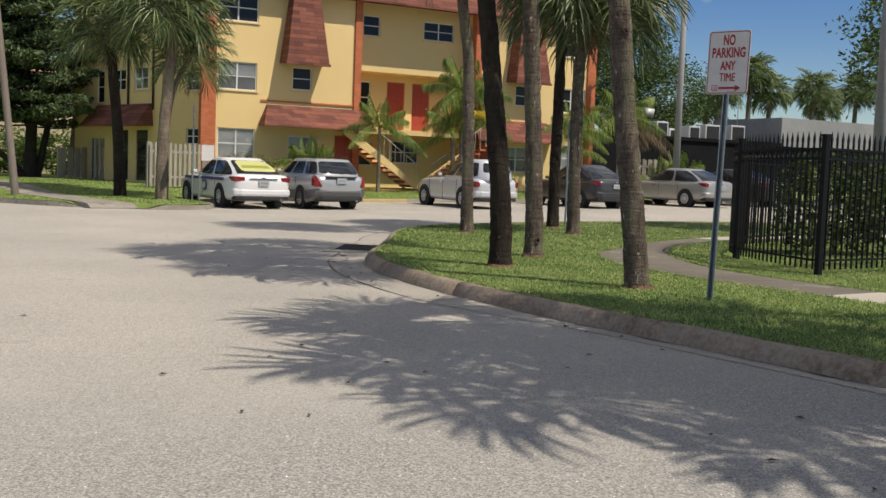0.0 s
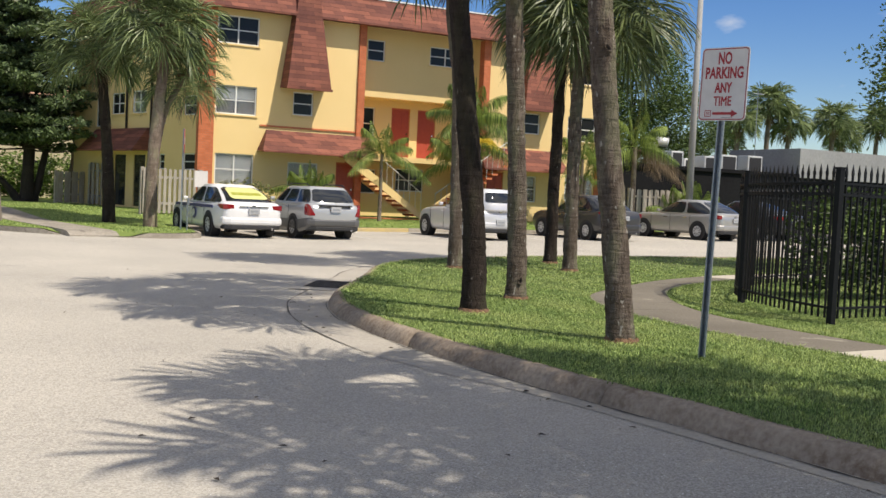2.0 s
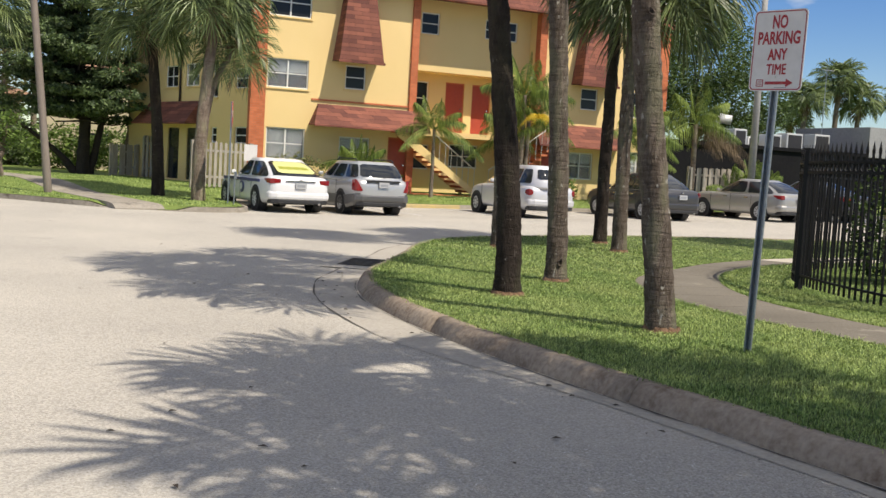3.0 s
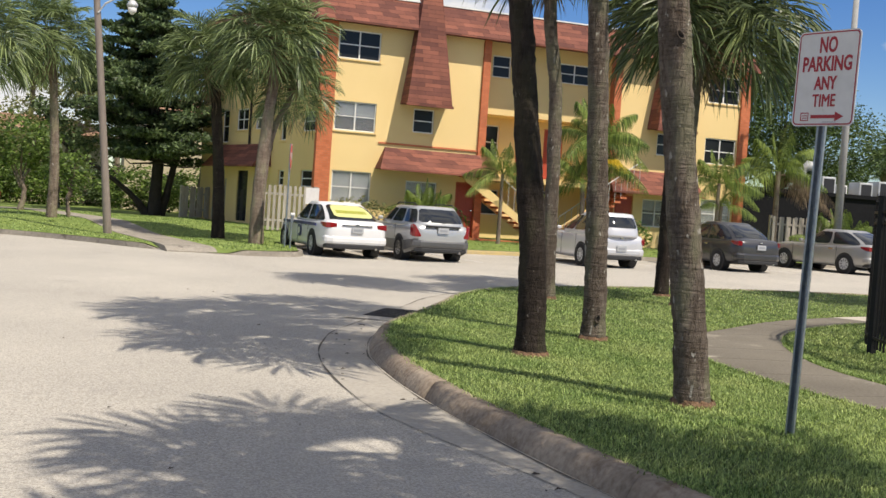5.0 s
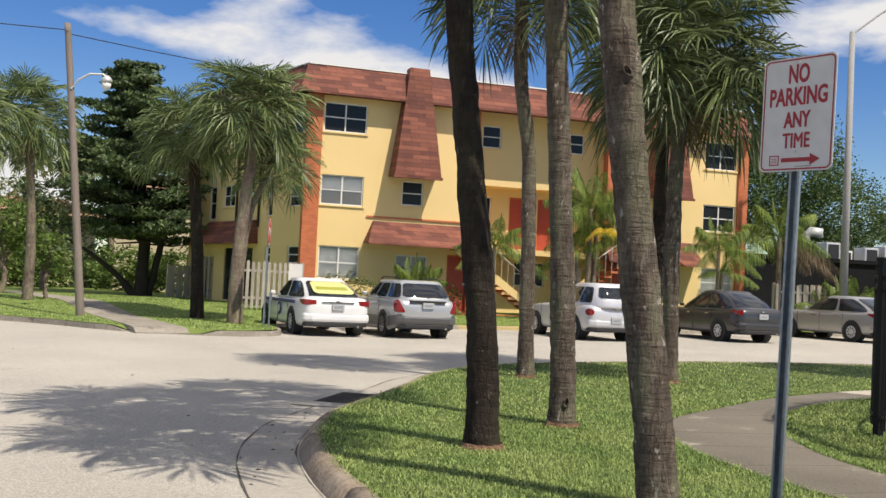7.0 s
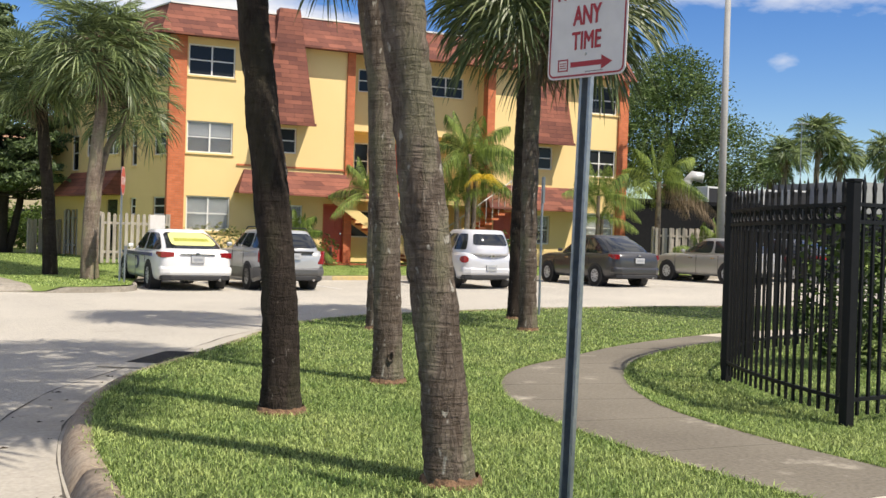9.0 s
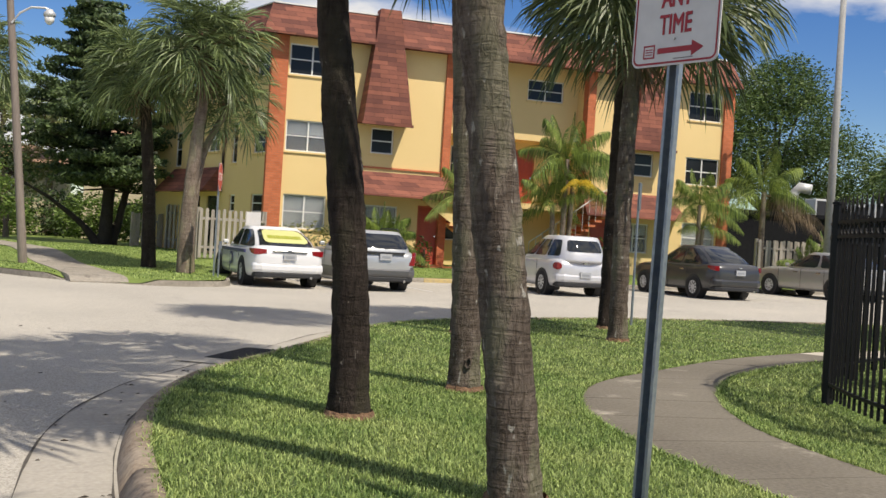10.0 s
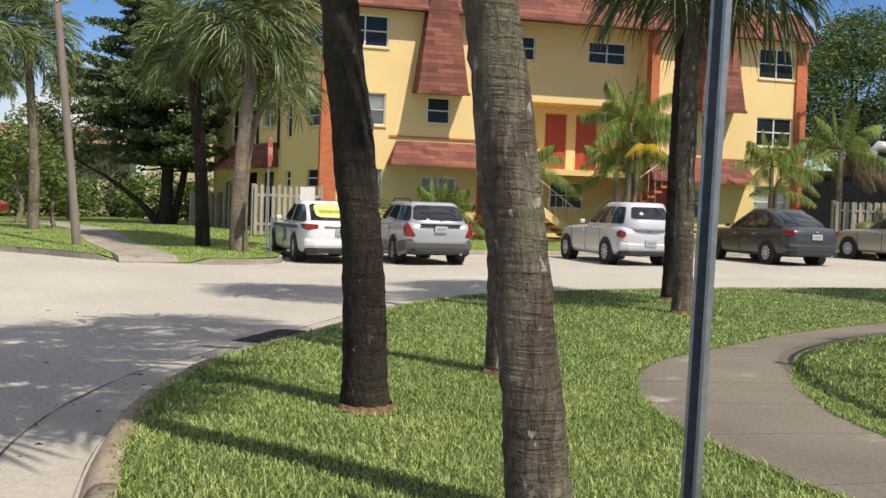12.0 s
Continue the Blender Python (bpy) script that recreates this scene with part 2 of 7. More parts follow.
_sc = _n.new("ShaderNodeSeparateColor")
_l.new(_vo.outputs["Color"], _sc.inputs[0])
_st = _n.new("ShaderNodeValToRGB")
for _pos, _col in ((0.0, (0.19, 0.178, 0.155, 1)), (0.3, (0.27, 0.254, 0.225, 1)), (0.85, (0.345, 0.325, 0.29, 1)), (1.0, (0.48, 0.46, 0.42, 1))):
    _e = _st.color_ramp.elements[0] if _pos == 0.0 else (_st.color_ramp.elements[1] if _pos == 1.0 else _st.color_ramp.elements.new(_pos))
    _e.position, _e.color = _pos, _col
_l.new(_sc.outputs[0], _st.inputs["Fac"])
_mx = _n.new("ShaderNodeMix")
_mx.data_type = "RGBA"
_l.new(_p.inputs["Base Color"].links[0].from_socket, _mx.inputs[6])
_l.new(_st.outputs["Color"], _mx.inputs[7])
_l.new(_worn.outputs[0], _mx.inputs[0])
_l.new(_mx.outputs[2], _p.inputs["Base Color"])
M["gutter"] = mat("gutter", (0.43, 0.395, 0.34), (0.31, 0.285, 0.245), rough=0.92, big=0.9, fine=30, bump=0.25, stain=(0.20, 0.18, 0.155), stain_at=0.60, spec=0.2)
M["kerb"] = mat("kerb", (0.36, 0.30, 0.235), (0.19, 0.145, 0.108), rough=0.93, big=1.3, fine=26, bump=0.4, stain=(0.135, 0.088, 0.058), stain_at=0.55, spec=0.2)
M["crack"] = mat("crack", (0.10, 0.088, 0.072), (0.06, 0.052, 0.044), rough=0.95, big=3, fine=30)
M["farkerb"] = mat("farkerb", (0.36, 0.325, 0.27), (0.22, 0.195, 0.16), rough=0.93, big=1.2, fine=14, bump=0.4, stain=(0.13, 0.11, 0.09), stain_at=0.56, spec=0.2)
# two footpath tones: a paler one, and a darker one with pale blotches
M["path_pale"] = mat("path_pale", (0.50, 0.455, 0.38), (0.40, 0.36, 0.30), rough=0.92, big=0.9, fine=30, bump=0.2, stain=(0.3, 0.27, 0.22), stain_at=0.62, spec=0.2)
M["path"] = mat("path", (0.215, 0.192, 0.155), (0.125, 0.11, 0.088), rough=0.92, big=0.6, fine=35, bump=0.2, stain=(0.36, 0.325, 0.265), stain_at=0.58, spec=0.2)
M["yellowkerb"] = mat("yellowkerb", (0.50, 0.37, 0.14), (0.36, 0.29, 0.17), rough=0.85, big=2.0, fine=12, stain=(0.30, 0.26, 0.2))
M["soil"] = mat("soil", (0.20, 0.265, 0.06), (0.12, 0.17, 0.035), rough=0.95, big=1.1, fine=28, bump=0.6, stain=(0.17, 0.17, 0.05), stain_at=0.63)
M["thatch"] = mat("thatch", (0.085, 0.115, 0.032), (0.05, 0.07, 0.02), rough=0.95, big=1.1, fine=40, bump=0.6, stain=(0.13, 0.11, 0.05), stain_at=0.63)
M["grass"] = leaf_mat("grass", (0.115, 0.235, 0.048), (0.42, 0.48, 0.17), 0.35, 0.5)
M["stucco"] = mat("stucco", (0.80, 0.60, 0.29), (0.74, 0.55, 0.255), rough=0.9, big=0.5, fine=40, bump=0.15, stain=(0.68, 0.51, 0.24), stain_at=0.66, spec=0.2)
M["shingle"] = brick_mat("shingle", (0.26, 0.098, 0.066), (0.115, 0.046, 0.038), (0.085, 0.036, 0.028), 0.62, 0.15, 0.006, axis="XYZ")
M["redbrick"] = brick_mat("redbrick", (0.56, 0.17, 0.075), (0.46, 0.13, 0.055), (0.42, 0.16, 0.09), 0.2, 0.075, 0.008, axis="XYZ")
M["orangetrim"] = mat("orangetrim", (0.55, 0.17, 0.075), (0.47, 0.14, 0.06), rough=0.7, fine=15)
M["reddoor"] = mat("reddoor", (0.42, 0.075, 0.04), (0.36, 0.06, 0.035), rough=0.5, fine=8, bump=0.05)
M["whitetrim"] = mat("whitetrim", (0.78, 0.77, 0.73), (0.66, 0.65, 0.62), rough=0.5, fine=10, bump=0.05)
M["alu"] = mat("alu", (0.6, 0.6, 0.58), (0.5, 0.5, 0.49), rough=0.45, metal=0.3, fine=10, bump=0.05)
# near-black for window backs: the unlit room's shade is in the colour
M["room_shade"] = mat("room_shade", (0.10, 0.10, 0.11), (0.05, 0.05, 0.055), rough=0.8)
M["blind"] = mat("blind", (0.55, 0.55, 0.54), (0.42, 0.42, 0.42), rough=0.7, big=0.8, fine=6, stretch=(0.2, 0.2, 6))
M["bark_grey"] = palm_bark("bark_grey", (0.205, 0.168, 0.136), (0.068, 0.050, 0.039), (0.36, 0.335, 0.29), 9.0, 0.655)
M["bark_dark"] = palm_bark("bark_dark", (0.060, 0.046, 0.038), (0.022, 0.017, 0.014), (0.24, 0.21, 0.18), 6.0, 0.685)
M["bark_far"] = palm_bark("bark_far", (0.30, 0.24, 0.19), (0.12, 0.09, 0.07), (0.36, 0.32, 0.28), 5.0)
M["bark_pine"] = mat("bark_pine", (0.055, 0.043, 0.035), (0.025, 0.02, 0.017), rough=0.95, big=3, fine=20, bump=0.8)
M["rootring"] = mat("rootring", (0.25, 0.145, 0.085), (0.12, 0.07, 0.042), rough=0.95, big=6, fine=40, bump=0.9)
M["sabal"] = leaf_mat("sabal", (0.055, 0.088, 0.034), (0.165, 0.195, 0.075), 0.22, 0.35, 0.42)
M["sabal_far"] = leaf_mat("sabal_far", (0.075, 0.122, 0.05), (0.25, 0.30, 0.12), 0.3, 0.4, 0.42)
M["deadfrond"] = leaf_mat("deadfrond", (0.15, 0.105, 0.065), (0.26, 0.195, 0.13), 0.2, 0.35, 0.85)
M["areca"] = leaf_mat("areca", (0.06, 0.12, 0.03), (0.25, 0.31, 0.065), 0.32, 0.4)
M["areca_yellow"] = leaf_mat("areca_yellow", (0.62, 0.45, 0.03), (0.72, 0.52, 0.05), 0.35, 0.2)
M["pine"] = leaf_mat("pine", (0.045, 0.078, 0.036), (0.12, 0.165, 0.06), 0.2, 0.5)
M["oak"] = leaf_mat("oak", (0.055, 0.10, 0.028), (0.12, 0.17, 0.045), 0.25, 0.45)
M["shrub"] = leaf_mat("shrub", (0.065, 0.125, 0.028), (0.18, 0.25, 0.055), 0.32, 0.45)
M["olive"] = leaf_mat("olive", (0.13, 0.15, 0.05), (0.24, 0.24, 0.09), 0.3, 0.35)
M["hedge"] = leaf_mat("hedge", (0.035, 0.07, 0.016), (0.09, 0.13, 0.03), 0.25, 0.45)
M["blackiron"] = mat("blackiron", (0.006, 0.006, 0.007), (0.010, 0.010, 0.011), rough=0.55, fine=20, bump=0.06, spec=0.22)
M["galv"] = mat("galv", (0.36, 0.39, 0.41), (0.22, 0.25, 0.28), rough=0.42, metal=0.6, big=4, fine=30, bump=0.08)
M["signwhite"] = mat("signwhite", (0.72, 0.69, 0.66), (0.62, 0.59, 0.56), rough=0.45, big=2, fine=14, bump=0.04)
M["signred"] = mat("signred", (0.40, 0.03, 0.035), (0.32, 0.025, 0.03), rough=0.45, big=3, fine=30, bump=0.03)
M["stopred"] = mat("stopred", (0.5, 0.05, 0.04), (0.42, 0.04, 0.035), rough=0.4, bump=0.02)
M["woodgrey"] = mat("woodgrey", (0.44, 0.395, 0.34), (0.27, 0.235, 0.20), rough=0.9, big=2.5, fine=18, bump=0.3, stretch=(2, 2, 0.3))
M["woodpole"] = mat("woodpole", (0.27, 0.225, 0.19), (0.17, 0.14, 0.12), rough=0.9, big=2, fine=20, bump=0.4, stretch=(3, 3, 0.25))
M["concpole"] = mat("concpole", (0.35, 0.345, 0.33), (0.27, 0.265, 0.255), rough=0.85, fine=12)
M["darkwall"] = mat("darkwall", (0.010, 0.010, 0.012), (0.016, 0.016, 0.018), rough=0.95, fine=6, spec=0.05)
M["greywall"] = mat("greywall", (0.30, 0.30, 0.31), (0.22, 0.22, 0.23), rough=0.85, big=0.6, fine=8)
M["palewall"] = mat("palewall", (0.58, 0.50, 0.34), (0.45, 0.39, 0.27), rough=0.85, big=0.5, fine=8)
M["tileroof"] = brick_mat("tileroof", (0.36, 0.22, 0.14), (0.27, 0.155, 0.10), (0.14, 0.08, 0.05), 0.3, 0.12, 0.012, axis="XYZ")
M["tyre"] = mat("tyre", (0.018, 0.018, 0.019), (0.03, 0.029, 0.028), rough=0.85, fine=40)
M["rim"] = mat("rim", (0.62, 0.62, 0.63), (0.5, 0.5, 0.51), rough=0.4, metal=0.25, bump=0.0)
M["plastic"] = mat("plastic", (0.02, 0.02, 0.022), (0.03, 0.03, 0.031), rough=0.6, bump=0.05)
M["chrome"] = mat("chrome", (0.6, 0.6, 0.62), (0.5, 0.5, 0.52), rough=0.15, metal=0.95, bump=0.0)
M["lampred"] = mat("lampred", (0.26, 0.008, 0.012), (0.19, 0.006, 0.010), rough=0.12, bump=0.0, coat=0.8)
M["plate"] = mat("plate", (0.66, 0.66, 0.64), (0.55, 0.55, 0.54), rough=0.5, bump=0.0)
M["dimblue"] = mat("dimblue", (0.06, 0.07, 0.2), (0.05, 0.055, 0.16), rough=0.35, bump=0.0)
# washed-out advert yellow: the window's reflection is mixed into the colour
M["adyellow"] = mat("adyellow", (0.60, 0.60, 0.22), (0.52, 0.53, 0.24), rough=0.4, bump=0.0)
M["adgreen"] = mat("adgreen", (0.35, 0.36, 0.03), (0.28, 0.3, 0.03), rough=0.4, bump=0.0)
M["debris"] = mat("debris", (0.07, 0.05, 0.035), (0.035, 0.028, 0.02), rough=0.9)
M["grate"] = mat("grate", (0.035, 0.033, 0.032), (0.06, 0.055, 0.05), rough=0.8, fine=14)


def paint(name, c, flake=0.25):
    return mat(name, c, tuple(x * 0.93 for x in c), rough=0.32, metal=flake, big=0.7, fine=3, bump=0.0, coat=0.7)


M["p_white"] = paint("p_white", (0.74, 0.74, 0.74), 0.0)
M["p_silver"] = paint("p_silver", (0.47, 0.48, 0.48), 0.4)
# number plate grey: the shade of its recess is put into the colour
M["plate_shaded"] = mat("plate_shaded", (0.42, 0.43, 0.44), (0.36, 0.37, 0.38), rough=0.5, bump=0.0)
M["platebar"] = mat("platebar", (0.28, 0.3, 0.32), (0.25, 0.26, 0.28), rough=0.5, bump=0.0)
M["p_lowgrey"] = paint("p_lowgrey", (0.10, 0.10, 0.102), 0.2)
M["p_pearl"] = paint("p_pearl", (0.60, 0.60, 0.62), 0.25)
M["p_dark"] = paint("p_dark", (0.055, 0.055, 0.058), 0.35)
M["p_champ"] = paint("p_champ", (0.40, 0.39, 0.37), 0.45)
M["p_red"] = paint("p_red", (0.42, 0.02, 0.025), 0.2)
M["p_black"] = paint("p_black", (0.02, 0.02, 0.022), 0.2)

gm, gn, gl, gp = shader("glass_dark")
gp.inputs["Base Color"].default_value = (0.02, 0.023, 0.026, 1)
gp.inputs["Roughness"].default_value = 0.04
gp.inputs["Specular IOR Level"].default_value = 0.6
M["carglass"] = gm
gm, gn, gl, gp = shader("glass_window")
gp.inputs["Base Color"].default_value = (0.018, 0.02, 0.022, 1)
gp.inputs["Roughness"].default_value = 0.12
gp.inputs["Specular IOR Level"].default_value = 0.22
M["winglass"] = gm
gm, gn, gl, gp = shader("glass_pane")
gp.inputs["Base Color"].default_value = (0.9, 0.93, 0.94, 1)
gp.inputs["Roughness"].default_value = 0.03
gp.inputs["Transmission Weight"].default_value = 0.92
gp.inputs["IOR"].default_value = 1.25
M["pane"] = gm

# ---------- mesh helpers ----------


class Geo:
    """Vertices and faces of one mesh."""

    def __init__(self):
        self.v, self.f = [], []

    def add(self, verts, faces):
        o = len(self.v)
        self.v.extend([tuple(p) for p in verts])
        self.f.extend([tuple(i + o for i in f) for f in faces])
        return self

    def box(self, x0, x1, y0, y1, z0, z1, m=None):
        p = [(x, y, z) for z in (z0, z1) for y in (y0, y1) for x in (x0, x1)]
        if m is not None:
            p = [m @ Vector(q) for q in p]
        return self.add(p, [(0, 2, 3, 1), (4, 5, 7, 6), (0, 1, 5, 4), (2, 6, 7, 3), (0, 4, 6, 2), (1, 3, 7, 5)])

    def prism(self, poly, d, m=None):
        """A flat polygon (list of 3D points) pushed along the vector d."""
        a = [Vector(p) for p in poly]
        b = [p + Vector(d) for p in a]
        pts = a + b
        if m is not None:
            pts = [m @ q for q in pts]
        k = len(a)
        return self.add(pts, [tuple(range(k))[::-1], tuple(range(k, 2 * k))] + [(i, (i + 1) % k, k + (i + 1) % k, k + i) for i in range(k)])

    def loft(self, rings, closed=True, caps=True):
        k = len(rings[0])
        fs = []
        for r in range(len(rings) - 1):
            for i in range(k if closed else k - 1):
                j = (i + 1) % k
                fs.append((r * k + i, r * k + j, (r + 1) * k + j, (r + 1) * k + i))
        if caps and closed:
            fs.append(tuple(range(k))[::-1])
            fs.append(tuple((len(rings) - 1) * k + i for i in range(k)))
        return self.add([p for r in rings for p in r], fs)

    def tube(self, pts, radii, n=8, caps=True):
        """A round tube along a line of points."""
        pts = [Vector(p) for p in pts]
        if not hasattr(radii, "__len__"):
            radii = [radii] * len(pts)
        rings = []
        for i, p in enumerate(pts):
            t = (pts[min(i + 1, len(pts) - 1)] - pts[max(i - 1, 0)]).normalized()
            u = t.cross(Vector((0, 1, 0)) if abs(t.z) > 0.8 else Vector((0, 0, 1))).normalized()
            w = t.cross(u)
            rings.append([p + (u * math.cos(a) + w * math.sin(a)) * radii[i] for a in [2 * math.pi * q / n for q in range(n)]])
        return self.loft(rings, caps=caps)

    def disc(self, c, axis, r, n=16):
        axis = Vector(axis).normalized()
        u = axis.cross(Vector((0, 0, 1)) if abs(axis.z) < 0.8 else Vector((1, 0, 0))).normalized()
        w = axis.cross(u)
        return self.add([Vector(c) + (u * math.cos(2 * math.pi * i / n) + w * math.sin(2 * math.pi * i / n)) * r for i in range(n)], [tuple(range(n))])

    def mesh(self, name, smooth=False):
        me = bpy.data.meshes.new(name)
        me.from_pydata([tuple(p) for p in self.v], [], self.f)
        if smooth:
            me.polygons.foreach_set("use_smooth", [True] * len(me.polygons))
        me.update()
        return me


def part(name, g, material, parent=None, label="", smooth=False, bevel=0.0, at=None):
    """Links a Geo (or mesh) as one object under its thing or part."""
    me = g if isinstance(g, bpy.types.Mesh) else g.mesh(name, smooth)
    if not me.materials:
        me.materials.append(M[material])
    ob = new(name, me)
    if at is not None:
        ob.matrix_basis = at
    if bevel:
        b = ob.modifiers.new("bevel", "BEVEL")
        b.width, b.segments, b.limit_method = bevel, 2, "ANGLE"
    if parent is not None:
        ob.parent = parent
    if label:
        ob["label"] = label
    return ob


def thing(name, at, label, category, group="", kind=""):
    return tagged(place(new(name), at), label, category, group, kind)


def place(ob, at):
    ob.matrix_basis = at if isinstance(at, Matrix) else Matrix.Translation(at)
    return ob


def sstep(a, b, t):
    t = min(max((t - a) / (b - a), 0.0), 1.0)
    return t * t * (3 - 2 * t)


def gz(x, y):
    """Height of the road surface: level near the island, rising a little towards the far end of the car park."""
    return sstep(18, 28, y) * 0.015 * min(max(x - 10.0, 0.0), 35.0)


def yard_z(x, y):
    """Height of the lawns across the road, which rise to the building."""
    return gz(x, y) + 0.13 + 0.24 * sstep(32.5, 38.0, y) * (1 - 0.6 * sstep(4.0, -6.0, x)) * (1 - 0.5 * sstep(15, 30, x))


def smooth_line(pts, n=6, closed=False):
    """Catmull-Rom points along a line."""
    p = [Vector((*q, 0)) if len(q) == 2 else Vector(q) for q in pts]
    k = len(p)
    out = []
    for i in range(k if closed else k - 1):
        if closed:
            a, b, c, d = p[i - 1], p[i], p[(i + 1) % k], p[(i + 2) % k]
        else:
            a, b, c, d = p[max(i - 1, 0)], p[i], p[i + 1], p[min(i + 2, k - 1)]
        for j in range(n):
            t = j / n
            out.append(0.5 * ((2 * b) + (c - a) * t + (2 * a - 5 * b + 4 * c - d) * t * t + (3 * b - a - 3 * c + d) * t ** 3))
    if not closed:
        out.append(p[-1])
    return out


def side_normals(line):
    res = []
    for i in range(len(line)):
        t = line[min(i + 1, len(line) - 1)] - line[max(i - 1, 0)]
        res.append(Vector((-t.y, t.x, 0)).normalized())
    return res


def inside(poly, x, y):
    c = False
    j = len(poly) - 1
    for i in range(len(poly)):
        (xi, yi), (xj, yj) = poly[i][:2], poly[j][:2]
        if (yi > y) != (yj > y) and x < (xj - xi) * (y - yi) / (yj - yi) + xi:
            c = not c
        j = i
    return c

# ---------- ground ----------
g = Geo()
xs = [-3000, -900, -300, -120, -70] + [-50 + 2.5 * i for i in range(49)] + [90, 130, 300, 900, 3000]
ys = [-3000, -900, -300, -100, -50, -25] + [-12 + 2.0 * i for i in range(38)] + [80, 110, 300, 900, 3000]
g.add([(x, y, gz(x, y)) for y in ys for x in xs], [(j * len(xs) + i, j * len(xs) + i + 1, (j + 1) * len(xs) + i + 1, (j + 1) * len(xs) + i) for j in range(len(ys) - 1) for i in range(len(xs) - 1)])
road = part("road", g, "road")
tagged(road, "sun-bleached pale grey asphalt street and car park", "road", kind="structure")

# island with palms: the kerb line runs up the street side, round the tip and along the car park
KERB = [(6.75, -14), (6.6, -6), (6.45, 0), (6.3, 3.0), (6.08, 5.0), (5.84, 6.8), (5.72, 8.6), (5.78, 10.2), (6.02, 11.4), (6.42, 12.5), (7.05, 13.6), (7.95, 15.2), (8.75, 16.7), (9.8, 18.05), (11.3, 19.1), (13.5, 19.95), (16, 20.55), (20, 20.85), (28, 20.9), (45, 20.6)]
line = smooth_line(KERB, 6)
nrm = side_normals(line)
island = tagged(new("kerb"), "rust-stained concrete kerb with a gutter round the grass island", "kerb", kind="structure")
prof = [(0.0, -0.02), (0.012, 0.03), (0.04, 0.085), (0.065, 0.122), (0.09, 0.143), (0.125, 0.152), (0.19, 0.15), (0.20, 0.10), (0.20, -0.02)]
step = 9
for s in range(0, len(line) - 1, step):
    e = min(s + step, len(line) - 1)
    g = Geo()
    rings = []
    for i in range(s, e + 1):
        p, q = line[i], nrm[i]
        gap = 0.006 if i == s else (-0.006 if i == e else 0.0)
        t = (line[min(i + 1, len(line) - 1)] - line[max(i - 1, 0)]).normalized()
        wob = 0.006 * noise.noise((p.x * 1.7, p.y * 1.7, 0))
        rings.append([p + t * gap + Vector((-q.x, -q.y, 0)) * (o + wob) + Vector((0, 0, z + gz(p.x, p.y) + wob * (z > 0.1))) for o, z in prof])
    g.loft(rings)
    part("kerb_section", g, "kerb", island, smooth=True)


def gutter_wide(q):
    """Width of the bare concrete gutter: asphalt has been laid over it along the straight street side."""
    return 0.14 + 0.34 * sstep(5.8, 8.6, q.y)


g = Geo()
g.loft([[line[i] + nrm[i] * (gutter_wide(line[i]) + 0.02 * noise.noise((line[i].x, line[i].y, 3))) + Vector((0, 0, 0.004 + gz(line[i].x, line[i].y))), line[i] + nrm[i] * gutter_wide(line[i]) * 0.42 + Vector((0, 0, 0.008 + gz(line[i].x, line[i].y))), line[i] - nrm[i] * 0.02 + Vector((0, 0, 0.016 + gz(line[i].x, line[i].y)))] for i in range(len(line))], closed=False, caps=False)
part("gutter", g, "gutter", island, "stained concrete gutter")
g = Geo()
for i in range(len(line) - 1):
    a, b = line[i], line[i + 1]
    wa = gutter_wide(a) + 0.005 + 0.03 * noise.noise((a.x, a.y, 3))
    wb = gutter_wide(b) + 0.005 + 0.03 * noise.noise((b.x, b.y, 3))
    ra, rb = [max(0.008 + 0.014 * noise.noise((q.x * 3, q.y * 3, 1)), 0.002) * sstep(8.2, 9.6, q.y) + 0.0004 for q in (a, b)]
    za, zb = Vector((0, 0, gz(a.x, a.y) + 0.0075)), Vector((0, 0, gz(b.x, b.y) + 0.0075))
    g.add([a + nrm[i] * (wa - ra) + za, b + nrm[i + 1] * (wb - rb) + zb, b + nrm[i + 1] * (wb + rb) + zb, a + nrm[i] * (wa + ra) + za], [(0, 1, 2, 3)])
part("joint", g, "crack", island, "dark open joint beside the gutter")
# the seam between kerb and gutter, clogged with dirt
g = Geo()
for i in range(len(line) - 1):
    ends = []
    for k in (i, i + 1):
        q = line[k]
        wide = 0.0005 + 0.030 * max(noise.noise((q.x * 4, q.y * 4, 7)) + 0.02, 0.0)
        ends.append([q + nrm[k] * (0.012 + wide) + Vector((0, 0, gz(q.x, q.y) + 0.0175)), q + nrm[k] * 0.010 + Vector((0, 0, gz(q.x, q.y) + 0.0185))])
    g.add([ends[0][0], ends[1][0], ends[1][1], ends[0][1]], [(0, 1, 2, 3)])
part("seam", g, "crack", island, "dirt-filled seam at the kerb foot")

# the lawn of the island
LAWN = [p - q * 0.19 for p, q in zip(line, nrm)] + [Vector((45, -14, 0))]
g = Geo()
edge = [(p.x, p.y) for p in LAWN]
bm = bmesh.new()
bm.faces.new([bm.verts.new((x, y, 0.128 + gz(x, y))) for x, y in edge])
bmesh.ops.triangulate(bm, faces=bm.faces[:])
bmesh.ops.subdivide_edges(bm, edges=[e for e in bm.edges if e.calc_length() > 4], cuts=3, use_grid_fill=True)
bmesh.ops.triangulate(bm, faces=bm.faces[:])
for v in bm.verts:
    v.co.z = 0.128 + gz(v.co.x, v.co.y)
me = bpy.data.meshes.new("lawn")
bm.to_mesh(me)
bm.free()
lawn = part("lawn", me, "thatch")
tagged(lawn, "thick green turf on the kerbed palm island", "lawn", kind="structure")

